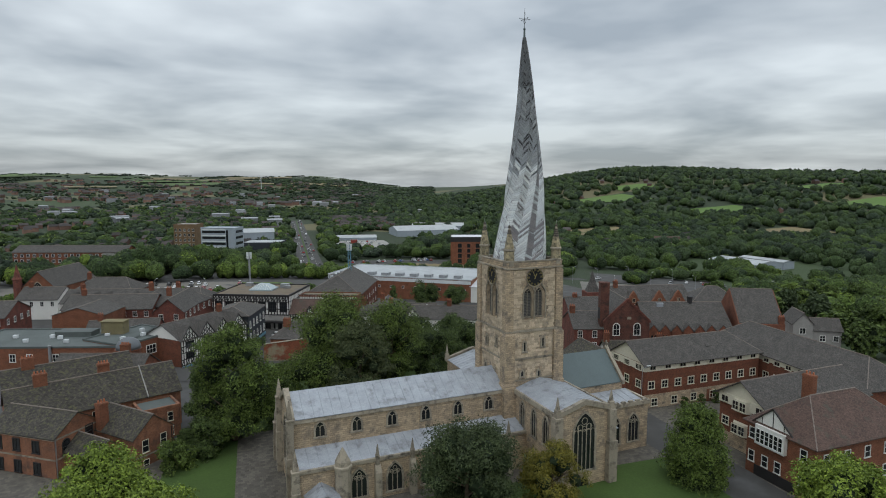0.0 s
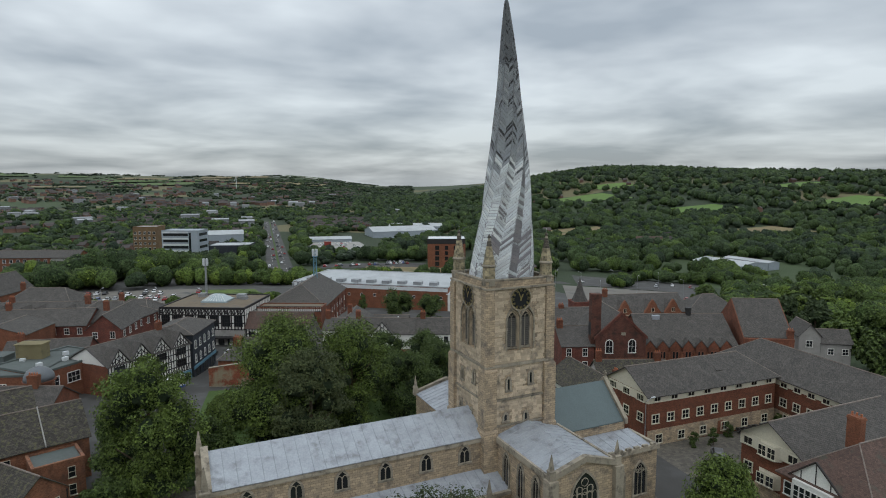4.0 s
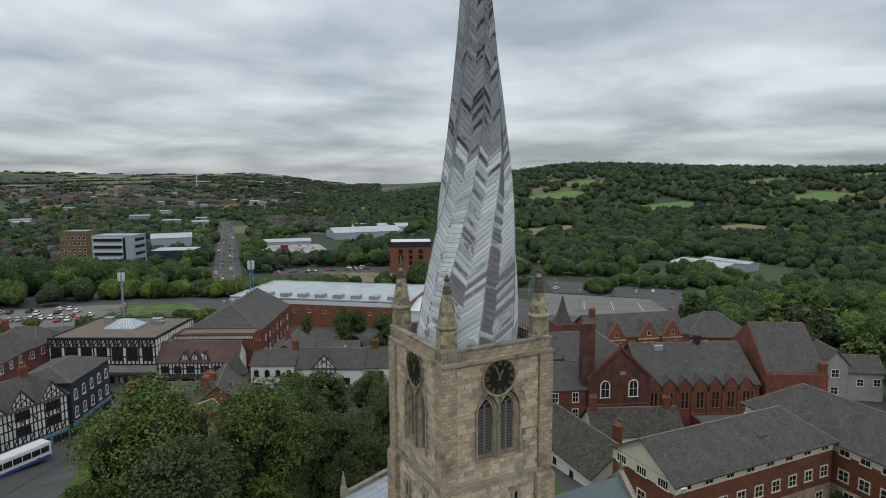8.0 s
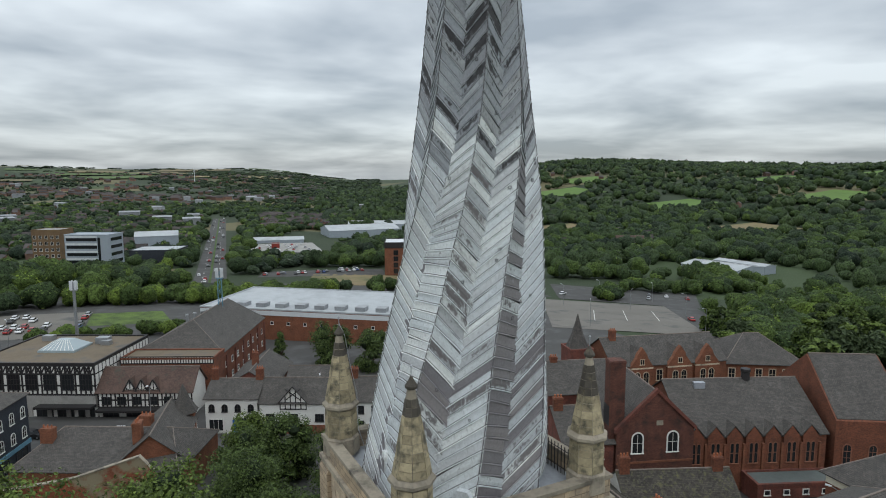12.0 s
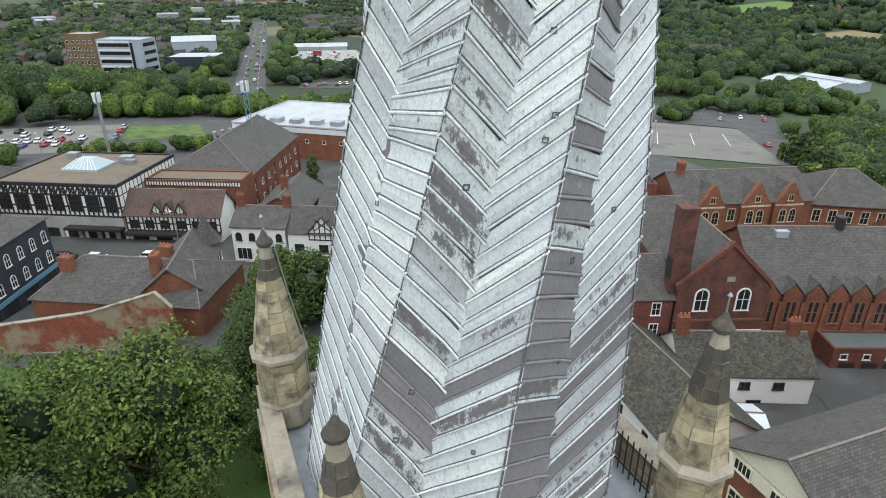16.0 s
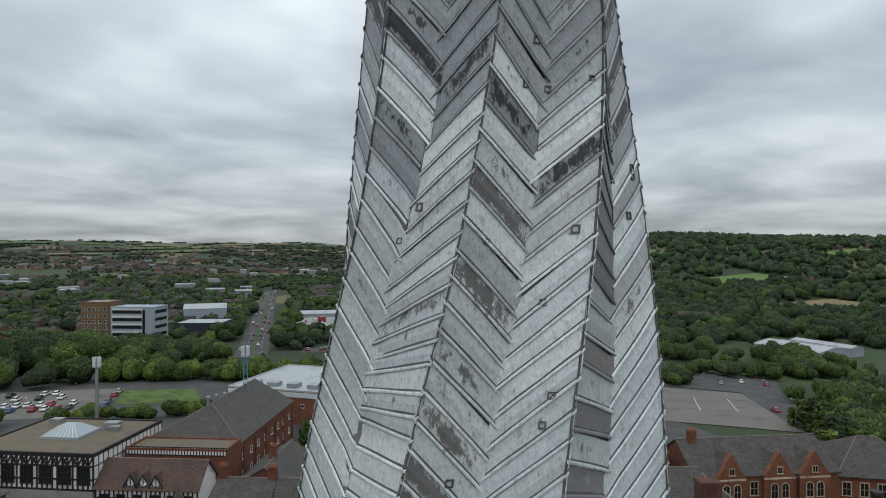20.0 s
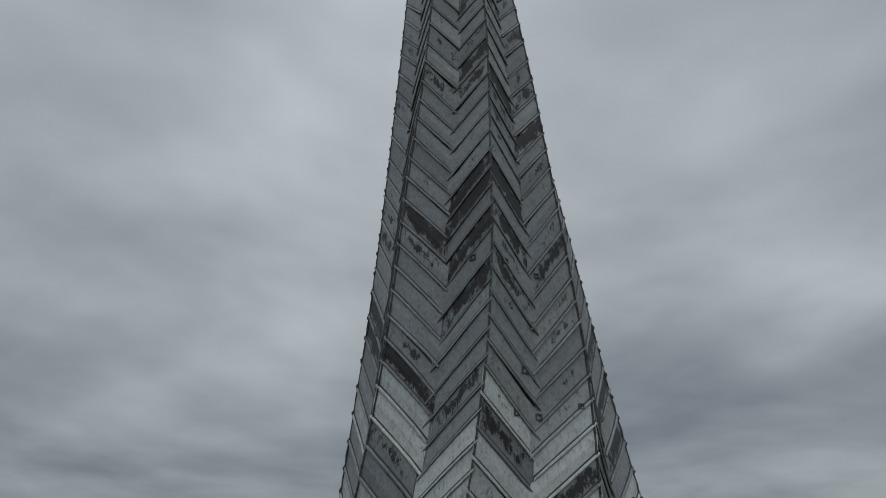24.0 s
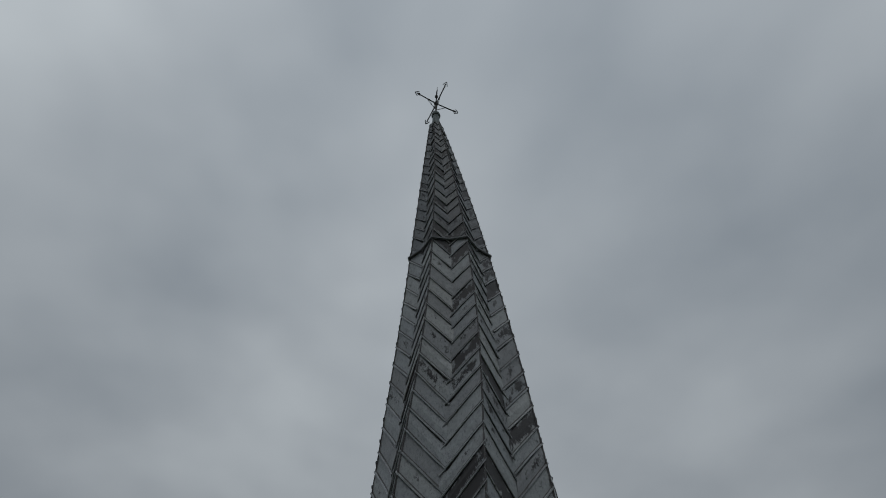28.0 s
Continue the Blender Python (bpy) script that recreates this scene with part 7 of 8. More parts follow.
patch("brownfield", "cleared site with dry grass", "field", [(44, 290), (92, 268), (56, 330), (112, 304)], 10, 8, 0.25, SCRUB)
patch("car_park", "asphalt yard with parked cars", "car park", [(24, 330), (96, 312), (30, 350), (100, 336)], 14, 5, 0.25, ASPH)
patch("car_park", "grey yard in front of the showrooms", "car park", [(30, 440), (84, 432), (34, 505), (88, 500)], 8, 8, 0.28, CONC)
patch("railway", "railway ballast and tracks", "railway", [(196, 118), (204, 100), (420, 60), (420, 44)], 20, 3, 0.3, GREYASPH)
patch("courtyard", "brick-paved courtyard of the offices", "yard", [(20, -9), (60, -11), (20, 6.2), (60, 8.5)], 14, 6, 0.15, PAVE)
patch("road", "narrow lane by the office pavilion", "road", [(20.5, -40), (28.4, -40), (20.0, 4), (29, 4)], 3, 14, 0.17, ASPH)
patch("road", "service yard by the chapel hall", "road", [(54, 24), (84, 14), (57, 30), (86, 26)], 10, 4, 0.2, ASPH)
for k in range(3):
    x, y = 128 + k * 12.5, 158 - k * 3.4
    patch("parking_line", "painted white bay line", "road marking", [(x, y), (x + 0.2, y - 0.1), (x + 16, y + 22), (x + 16.2, y + 21.9)], 1, 6, 0.29, WHITE)
for k in range(26):
    t0 = k / 26
    for off in (0.26, 0.74):
        ax, ay, bx, by = -10.5 + 31.5 * t0, 318 + 502 * t0, 6.5 + 29.5 * t0, 312 + 500 * t0
        x, y = ax + (bx - ax) * off, ay + (by - ay) * off
        patch("lane_line", "dashed white lane line", "road marking", [(x - 0.07, y), (x + 0.07, y), (x + 0.43, y + 8), (x + 0.57, y + 8)], 1, 2, 0.41, WHITE)

# ---- trees ----
MEADOW = material("meadow_grass", (0.10, 0.17, 0.035), 0.95, dark=0.75, light=1.2, big=0.03, fine=0.5, bump=0.3, dist=0.3)


def crown_shape(g, h, r, base, lobes, conic):
    cen, rad = [], []
    for i in range(lobes):
        t = g.uniform(0, 1)
        z = h * (base + (1 - base) * t)
        prof = math.sqrt(max(0.03, 1 - (2 * (t * 0.92 + 0.04) - 0.85) ** 2 / 1.35)) * (1 - conic * t)
        a = g.uniform(0, 2 * math.pi)
        d = r * prof * g.uniform(0.35, 0.8)
        cen.append((d * math.cos(a), d * math.sin(a), z * 0.93))
        rad.append(r * g.uniform(0.24, 0.42) * (1 - 0.5 * conic * t))
    return np.array(cen), np.array(rad)


def crown_mesh(name, seed, h, r, leaves, size, mat, base=0.18, lobes=26, conic=0.0, twigs=22):
    """A crown of leaves: overlapping lobes, each with sprays of leaves that stand out from it, and gaps between them."""
    g = np.random.default_rng(seed)
    cen, rad = crown_shape(g, h, r, base, lobes, conic)
    # sprays over each lobe
    way = g.normal(size=(lobes * twigs, 3))
    way /= np.linalg.norm(way, axis=1)[:, None]
    way[:, 2] = np.where(way[:, 2] < -0.35, -way[:, 2], way[:, 2])
    lr = np.repeat(rad, twigs)
    spray = np.repeat(cen, twigs, 0) + way * (lr * g.uniform(0.55, 1.0, lobes * twigs))[:, None]
    which = g.integers(0, lobes * twigs, leaves)
    v = g.normal(size=(leaves, 3))
    v /= np.linalg.norm(v, axis=1)[:, None]
    v = v * g.uniform(0.25, 1.0, leaves)[:, None] ** 0.5
    v[:, 2] = v[:, 2] * 0.62
    p = spray[which] + v * (lr[which] * 0.42)[:, None] - np.array([0, 0, 1]) * (lr[which] * 0.14 * (v[:, 0] ** 2 + v[:, 1] ** 2))[:, None]
    n = v * 0.8 + way[which] * 0.5 + 0.5 * g.normal(size=(leaves, 3))
    n[:, 2] += 0.45
    n /= np.linalg.norm(n, axis=1)[:, None]
    a = np.cross(n, g.normal(size=(leaves, 3)))
    a /= np.linalg.norm(a, axis=1)[:, None]
    b = np.cross(n, a)
    s = size * g.uniform(0.6, 1.4, leaves)[:, None]
    # each leaf has four corners and a lifted middle
    pts = np.stack([p - a * s, p - b * s * 0.6 + n * s * 0.25, p + a * s, p + b * s * 0.6 + n * s * 0.25], 1).reshape(-1, 3)
    idx = np.arange(leaves * 4).reshape(-1, 4)
    me = bpy.data.meshes.new(name)
    me.from_pydata(pts.tolist(), [], idx.tolist())
    me.materials.append(mat)
    return me


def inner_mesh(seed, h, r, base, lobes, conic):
    """Rough dark lumps within a crown's lobes, for its inner twigs and leaves; the shade is put into their colour."""
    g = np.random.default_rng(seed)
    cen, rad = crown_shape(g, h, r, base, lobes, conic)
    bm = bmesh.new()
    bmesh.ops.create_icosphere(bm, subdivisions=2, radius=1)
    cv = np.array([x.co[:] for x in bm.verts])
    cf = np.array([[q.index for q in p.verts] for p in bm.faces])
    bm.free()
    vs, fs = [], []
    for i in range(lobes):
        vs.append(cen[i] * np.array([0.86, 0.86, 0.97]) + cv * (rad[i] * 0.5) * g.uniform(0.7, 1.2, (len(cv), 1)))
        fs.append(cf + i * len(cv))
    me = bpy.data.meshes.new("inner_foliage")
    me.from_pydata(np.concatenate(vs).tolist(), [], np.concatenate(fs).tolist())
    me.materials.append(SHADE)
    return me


def trunk_mesh(h, r, seed, spread):
    g = random.Random(seed)
    bm = bmesh.new()
    rod(bm, (0, 0, -1.0), (0, 0, h * 0.28), r * 1.3, r, 9)
    rod(bm, (0, 0, h * 0.28), (0.2, 0.1, h * 0.62), r, r * 0.5, 8)
    for i in range(7):
        a = i * 0.9 + g.uniform(-0.3, 0.3)
        z = h * g.uniform(0.22, 0.5)
        rod(bm, (0, 0, z), (spread * 0.6 * math.cos(a), spread * 0.6 * math.sin(a), z + h * g.uniform(0.18, 0.3)), r * 0.45, r * 0.12, 6)
    return mesh_of("trunk", bm, BARK, uv=False)


def tree(label, x, y, h, r, leaves, size, mat, seed, base=0.15, conic=0.0, lobes=26, z=None):
    t = thing("tree", label, "tree", Matrix.Translation((x, y, gz(x, y) if z is None else z)))
    part("trunk", trunk_mesh(h, 0.022 * h, seed, r), None, t)
    part("crown", crown_mesh("crown", seed, h, r, int(leaves * 1.3), size * 0.76, mat, base, lobes, conic), None, t)
    part("inner_foliage", inner_mesh(seed, h, r, base, lobes, conic), None, t, "dark lumps of inner leaves, their shade painted in")
    return t


tree("tall dark-green lime tree in the churchyard", -46.6, 15.8, 20.5, 7.4, 30888, 0.23, LEAF, 1, 0.06, lobes=60)
tree("broad green lime tree in the churchyard", -27.6, 27.0, 21.5, 9.8, 40000, 0.23, LEAF, 2, 0.05, lobes=70)
tree("broad green lime tree in the churchyard", -15.5, 30, 19.5, 7.6, 28512, 0.23, LEAF, 3, 0.05, lobes=60)
tree("lime tree with pale seed clusters", -24, 20, 18.5, 6.6, 26136, 0.22, leaf_mat("leaves_pale", (0.06, 0.085, 0.035)), 4, 0.05, lobes=55)
tree("dark yew tree in the churchyard", -3, 36, 12.5, 7.2, 23760, 0.19, LEAFD, 5, 0.02, lobes=55)
tree("dark yew tree in the churchyard", 7, 46, 12.0, 7.0, 21384, 0.19, LEAFD, 6, 0.02, lobes=50)
tree("dark-green tree in the churchyard", -6, 52, 11.5, 6.5, 19008, 0.20, LEAFD, 7, 0.02, lobes=45)
tree("dark-green tree in the churchyard", 9, 60, 12.0, 6.0, 17820, 0.20, LEAFD, 8, 0.02, lobes=45)
tree("small green tree in the churchyard", -36, 40, 5.5, 4.0, 16632, 0.22, LEAF, 9, 0.04, lobes=45)
tree("green tree in the churchyard", -27, 50, 8.0, 5.5, 16632, 0.22, LEAF, 10, 0.04, lobes=45)
tree("green tree in the churchyard", -14, 44, 9.0, 6.0, 17820, 0.22, LEAFD, 11, 0.04, lobes=45)
tree("grey-green tree beside the south aisle", -17.0, -19.5, 12.8, 7.4, 30888, 0.19, leaf_mat("leaves_grey_green", (0.045, 0.07, 0.028)), 12, 0.06, lobes=60)
tree("yellowing tree beside the transept", -5.5, -21.5, 9.0, 4.6, 14256, 0.17, LEAFY, 13, 0.05, lobes=40)
tree("dense green rounded tree beside the lane", 18.8, -21.0, 11.8, 5.4, 29920, 0.2, LEAF, 14, 0.0, conic=0.3, lobes=110)
tree("bright green tree at the churchyard edge", -61, -14, 12.2, 7.0, 21384, 0.23, LEAFB, 15, 0.05, lobes=50)
tree("bright green tree at the churchyard edge", -54, -22, 10.5, 6.0, 16632, 0.23, LEAFB, 16, 0.05, lobes=45)
tree("bright green tree beside the lane", 22, -42, 12.4, 6.5, 21384, 0.23, LEAFB, 17, 0.05, lobes=50)
tree("bright green tree beside the lane", 30, -46, 11.5, 6.0, 16632, 0.23, LEAFB, 18, 0.05, lobes=50)
tree("dark green tree over the churchyard path", -38.5, 21, 8.0, 4.6, 9000, 0.24, LEAFD, 40, 0.03, lobes=45)
tree("dark-green tree in the churchyard", -20, 39, 9.5, 5.5, 9000, 0.25, LEAFD, 44, 0.03, lobes=40)
tree("dark-green tree beside the street", -5.5, 66, 10.5, 5.2, 8000, 0.26, LEAFD, 45, 0.03, lobes=40)
tree("dark-green tree beside the street", -4, 77, 9.5, 4.6, 7000, 0.26, LEAF, 46, 0.03, lobes=36)
tree("dark-green tree beside the street", 1.5, 70, 10.5, 5.2, 8000, 0.26, LEAFD, 47, 0.03, lobes=40)
tree("dark green tree beside the brick range", -51.2, 21.0, 13.0, 4.2, 14000, 0.22, LEAFD, 48, 0.02, lobes=40)
tree("dark green shrub by the lawn", -50.5, 11.5, 5.5, 3.4, 5000, 0.22, LEAFD, 41, 0.0, lobes=25)
tree("dark green shrub by the lawn", -55, 7.5, 4.6, 3.0, 4500, 0.22, LEAF, 42, 0.0, lobes=25)
tree("dark green shrub by the range", -52.5, 14, 4.5, 3.2, 4400, 0.22, LEAFD, 20, 0.0, lobes=25)
tree("dark conifer in the yard behind the shops", 8.5, 128, 11, 2.8, 5280, 0.3, LEAFD, 21, 0.02, conic=0.8, lobes=40)
tree("dark green tree in the shop yard", 22, 131, 11, 6, 7920, 0.34, LEAFD, 22, 0.02, lobes=36)
tree("dark green tree in the shop yard", 31, 122, 10, 5.5, 7040, 0.34, LEAFD, 23, 0.02, lobes=36)
for i, (x, y) in enumerate(((37, 3.2), (40.5, 2.6), (46, 4.8), (58.5, 5.4))):
    tree("clipped dark evergreen shrub in the courtyard", x, y, 2.8 + 0.3 * (i % 2), 1.1, 1800, 0.14, LEAFD, 30 + i, 0.0, conic=0.4, lobes=18)

# middle-distance trees: a few crowns, set out with turns and sizes of their own
PROTO = [crown_mesh("crown", 50 + i, 10, 5.0, 2800, 0.53, m, 0.03, 26, twigs=12) for i, m in enumerate((LEAFD, LEAFF, LEAF, LEAFD, LEAFM))]
PINNER = [inner_mesh(50 + i, 10, 5.0, 0.03, 26, 0.0) for i in range(5)]
PTRUNK = trunk_mesh(10, 0.22, 60, 4)
trng = random.Random(11)


def mid_tree(x, y, s, k):
    t = thing("tree", ("dark green deciduous tree", "dark green woodland tree", "mid green town tree", "rounded dark green tree", "bright yellow-green tree")[k] + " in full leaf", "tree", Matrix.Translation((x, y, gz(x, y))) @ Matrix.Rotation(trng.uniform(0, 6.28), 4, "Z") @ Matrix.Diagonal((s * trng.uniform(0.85, 1.2), s * trng.uniform(0.85, 1.2), s * trng.uniform(0.8, 1.1), 1)), group="trees of the town")
    part("trunk", PTRUNK, None, t)
    part("crown", PROTO[k], None, t)
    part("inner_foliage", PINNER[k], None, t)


def foliage_template(seed, quads, level):
    """Points and faces of one far crown of unit size: a lumpy canopy and loose leaf clumps over it."""
    g = np.random.default_rng(seed)
    lob = g.normal(size=(9, 3)); lob /= np.linalg.norm(lob, axis=1)[:, None]
    lob[:, 2] = np.abs(lob[:, 2]) * 0.9 - 0.1
    size = g.uniform(0.38, 0.56, 9)
    bm = bmesh.new()
    bmesh.ops.create_icosphere(bm, subdivisions=level, radius=1)
    d = np.array([x.co[:] for x in bm.verts])
    cf = [[q.index for q in p.verts] for p in bm.faces]
    bm.free()
    # how far the lobes reach in each direction
    dot = d @ (lob * 0.5).T
    reach = dot + np.sqrt(np.maximum(0.0, size ** 2 - 0.25 + dot ** 2))
    cv = d * (np.maximum(0.42, np.where(size ** 2 - 0.25 + dot ** 2 > 0, reach, 0.0).max(1)) * (1 + (0.05 if level < 3 else 0.09) * g.normal(size=len(d))))[:, None]
    w = g.integers(0, 9, quads)
    v = g.normal(size=(quads, 3)); v /= np.linalg.norm(v, axis=1)[:, None]
    p = lob[w] * 0.5 + v * (size[w][:, None] * (1.0 + 0.08 * g.normal(size=(quads, 1))))
    n = v + 0.32 * g.normal(size=(quads, 3)); n[:, 2] += 0.4
    n /= np.linalg.norm(n, axis=1)[:, None]
    a = np.cross(n, g.normal(size=(quads, 3))); a /= np.linalg.norm(a, axis=1)[:, None]
    b = np.cross(n, a)
    s = (1.05 / math.sqrt(quads)) * g.uniform(0.6, 1.4, (quads, 1))
    q = np.stack([p - a * s, p - b * s * 0.7 + n * s * 0.3, p + a * s, p + b * s * 0.7 + n * s * 0.3], 1).reshape(-1, 3)
    return q, cv, cf


class Belt:
    """Many far trees in one object: leaf clumps in one mesh, closed canopies in another."""

    def __init__(self, quads, level, seed):
        self.t = [foliage_template(seed + i, quads, level) for i in range(8)]
        self.g = np.random.default_rng(seed)
        self.q, self.c, self.f, self.m, self.nb = [], [], [], [], 0

    def add(self, x, y, s, sink=0.62, tall=1.0):
        q, cv, cf = self.t[self.g.integers(0, 8)]
        a = self.g.uniform(0, 6.28)
        R = np.array([[math.cos(a), -math.sin(a), 0], [math.sin(a), math.cos(a), 0], [0, 0, 1]]) * np.array([[s * self.g.uniform(0.9, 1.2)], [s * self.g.uniform(0.9, 1.2)], [s * self.g.uniform(0.85, 1.15) * tall]])
        o = np.array([x, y, gz(x, y) + s * sink * tall])
        self.q.append(q @ R.T + o)
        self.c.append(cv @ R.T + o)
        self.f += [[i + self.nb for i in f] for f in cf]
        self.nb += len(cv)

    def done(self, name, label, mats):
        t = tagged(new(name), label, "woods", kind="stuff")
        q = np.concatenate(self.q)
        me = bpy.data.meshes.new("foliage")
        me.from_pydata(q.tolist(), [], np.arange(len(q)).reshape(-1, 4).tolist())
        for m in mats:
            me.materials.append(m)
        per, pick = len(self.q[0]) // 4, self.g.integers(0, len(mats), len(self.q))
        if len(mats) > 1:
            me.polygons.foreach_set("material_index", np.repeat(pick, per).tolist())
        o = new("foliage", me); o.parent = t
        me = bpy.data.meshes.new("canopy")
        me.from_pydata(np.concatenate(self.c).tolist(), [], self.f)
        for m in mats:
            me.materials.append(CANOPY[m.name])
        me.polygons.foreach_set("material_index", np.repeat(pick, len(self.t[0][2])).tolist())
        me.polygons.foreach_set("use_smooth", [True] * len(me.polygons))
        o = new("canopy", me); o.parent = t


BELTS = {k: Belt(300, 3, 70 + k) for k in (0, 4)}


def grove(x0, y0, x1, y1, n, s0, s1, wide, ks):
    if math.hypot(x0 + x1, y0 + y1) / 2 > 190:
        for i in range(int(n * 2.0)):
            u = trng.random()
            x, y = x0 + (x1 - x0) * u + trng.uniform(-wide, wide), y0 + (y1 - y0) * u + trng.uniform(-wide, wide)
            BELTS[4 if trng.choice(ks) in (2, 4) else 0].add(x, y, trng.uniform(s0, s1) * 4.9, tall=trng.uniform(1.0, 1.35))
        return
    for i in range(n):
        u = (i + trng.random()) / n
        x, y = x0 + (x1 - x0) * u + trng.uniform(-wide, wide), y0 + (y1 - y0) * u + trng.uniform(-wide, wide)
        mid_tree(x, y, trng.uniform(s0, s1), trng.choice(ks))


grove(-56, 256, 46, 247, 30, 0.8, 1.05, 4, (4, 4, 4, 2))
grove(-104, 275, -58, 286, 11, 1.4, 1.9, 8, (0, 1, 2))
grove(-150, 262, -70, 246, 16, 0.9, 1.4, 12, (0, 1, 3, 2))
grove(-135, 332, -84, 330, 18, 1.1, 1.5, 8, (0, 1))
grove(-80, 318, -20, 306, 16, 0.8, 1.2, 6, (0, 1, 2))
grove(-110, 300, -30, 275, 12, 0.8, 1.3, 10, (0, 1, 3))
grove(40, 262, 100, 250, 9, 0.6, 0.95, 5, (0, 1, 4))
grove(50, 366, 112, 348, 13, 1.0, 1.25, 4, (0, 0, 3))
grove(-22, 320, 2, 640, 13, 0.9, 1.4, 6, (0, 1, 2))
grove(14, 330, 46, 640, 12, 0.8, 1.2, 5, (0, 1, 2))
grove(150, 300, 290, 250, 18, 0.9, 1.3, 12, (0, 1, 2))
grove(110, 60, 220, 118, 24, 0.8, 1.25, 10, (0, 1, 2, 4))
grove(150, 100, 215, 150, 16, 0.8, 1.2, 9, (0, 1, 3, 2))
grove(120, 24, 230, 60, 16, 0.8, 1.2, 10, (0, 2, 4))
grove(160, 200, 215, 240, 7, 0.6, 0.9, 6, (2, 4, 1))
grove(118, 80, 160, 130, 12, 0.7, 1.0, 8, (0, 1, 2))
grove(205, 150, 300, 190, 21, 0.8, 1.25, 16, (0, 1, 2, 4))
grove(240, 220, 300, 235, 9, 0.8, 1.2, 10, (0, 1, 2))
grove(100, 270, 250, 330, 16, 0.9, 1.3, 16, (0, 1))
grove(296, 246, 318, 300, 12, 0.7, 1.0, 6, (0, 1, 2))
grove(262, 230, 300, 262, 10, 0.8, 1.2, 7, (2, 4, 1))
grove(-60, 330, -30, 322, 8, 0.9, 1.3, 5, (0, 1))
grove(-130, 285, -60, 300, 12, 1.0, 1.5, 8, (0, 2))
grove(108, 222, 150, 246, 8, 0.6, 0.9, 6, (0, 1, 2))
grove(214, 232, 292, 208, 14, 0.7, 1.1, 9, (0, 1, 2))
grove(226, 176, 300, 150, 12, 0.7, 1.1, 10, (0, 2, 4))
grove(-150, 190, -64, 184, 18, 0.45, 0.7, 4, (0, 2, 4))
grove(-60, 188, -14, 186, 9, 0.4, 0.6, 3, (4, 2))
grove(168, 74, 214, 92, 16, 0.8, 1.2, 8, (0, 1, 2))
grove(206, 92, 262, 112, 20, 0.8, 1.3, 9, (0, 1, 2))
grove(232, 130, 300, 150, 20, 0.9, 1.4, 10, (0, 1, 3))
grove(180, 40, 300, 84, 30, 0.8, 1.3, 12, (0, 1, 2))
grove(270, 110, 380, 170, 26, 0.9, 1.4, 14, (0, 1))
grove(140, 44, 176, 62, 10, 0.7, 1.1, 7, (0, 2, 4))
grove(-190, 215, -150, 250, 9, 0.9, 1.3, 10, (0, 1, 4))
grove(-120, 172, -60, 158, 5, 0.5, 0.8, 5, (0, 2))

# far woods: lumpy crowns of small facets in one mesh


def wood_density(x, y):
    r = math.hypot(x, y)
    b = math.degrees(math.atan2(x, y))
    n = noise.noise(Vector((x / 160, y / 160, 2.0))) + 0.5 * noise.noise(Vector((x / 60, y / 60, 7.0)))
    right = sm(13, 24, b)
    if r < 330:
        return -1
    if -14 < x - 0.062 * (y - 330) < 22 and r < 830:
        return -1
    return n + right * 0.75 - (1 - right) * (0.12 if r < 1300 else 0.3)


FIELDS_AT = ((570, 842, 62, 40), (615, 624, 58, 30), (939, 720, 50, 36), (811, 540, 60, 34), (523, 430, 46, 26), (345, 529, 50, 22), (700, 950, 50, 30), (1080, 640, 60, 34))
for i, (x, y, a, b) in enumerate(FIELDS_AT):
    patch("meadow", "small bright green meadow among the woods" if i not in (4, 5) else "dry meadow among the woods", "meadow", [(x - a, y - b), (x + a, y - b * 1.3), (x - a * 0.8, y + b), (x + a * 0.9, y + b * 0.9)], 8, 6, 1.2, SCRUB if i in (4, 5) else MEADOW)


FARCROP = material("far_stubble_fields", (0.20, 0.165, 0.085), 0.95, dark=0.7, light=1.2, big=0.01, fine=0.3, bump=0.2, vary=0.25)
FARGRASS = material("far_pasture", (0.075, 0.115, 0.035), 0.95, dark=0.7, light=1.2, big=0.01, fine=0.3, bump=0.2, vary=0.3)
frng = random.Random(31)
for k in range(46):
    r, b = frng.uniform(2500, 4300), radians(frng.uniform(-52, 11))
    x, y = r * math.sin(b), r * math.cos(b)
    a, c = frng.uniform(60, 190), frng.uniform(50, 130)
    ux, uy = math.cos(b), -math.sin(b)
    q = [(x + ux * a * i + math.sin(b) * c * j, y + uy * a * i + math.cos(b) * c * j) for i, j in ((-1, -1), (1, -0.8), (-0.9, 1), (1.1, 0.9))]
    patch("field", ("pale stubble field" if k % 3 == 0 else "green pasture") + " on the far hillside", "field", q, 4, 3, 5.0, FARCROP if k % 3 == 0 else FARGRASS)


def in_field(x, y):
    return any(abs(x - u) < a * 1.02 and abs(y - v) < b * 1.25 for u, v, a, b in FIELDS_AT)


def woods(name, label, n, seed, bearing, ranges, power, size, quads, least, mats, clear=(), tall=1.0, level=1):
    belt = Belt(quads, level, seed)
    rg = np.random.default_rng(seed)
    made = 0
    while made < n:
        b = rg.uniform(*bearing)
        r = ranges[0] + (ranges[1] - ranges[0]) * rg.random() ** power
        x, y = r * math.sin(radians(b)), r * math.cos(radians(b))
        if wood_density(x, y) < rg.uniform(-0.12, 0.12) + least or in_field(x, y) or any(math.hypot(x - u, y - v) < q for u, v, q in clear):
            continue
        belt.add(x, y, rg.uniform(*size) * (1 + 0.25 * sm(900, 2600, r)), 0.55, tall)
        made += 1
    belt.done(name, label, mats)


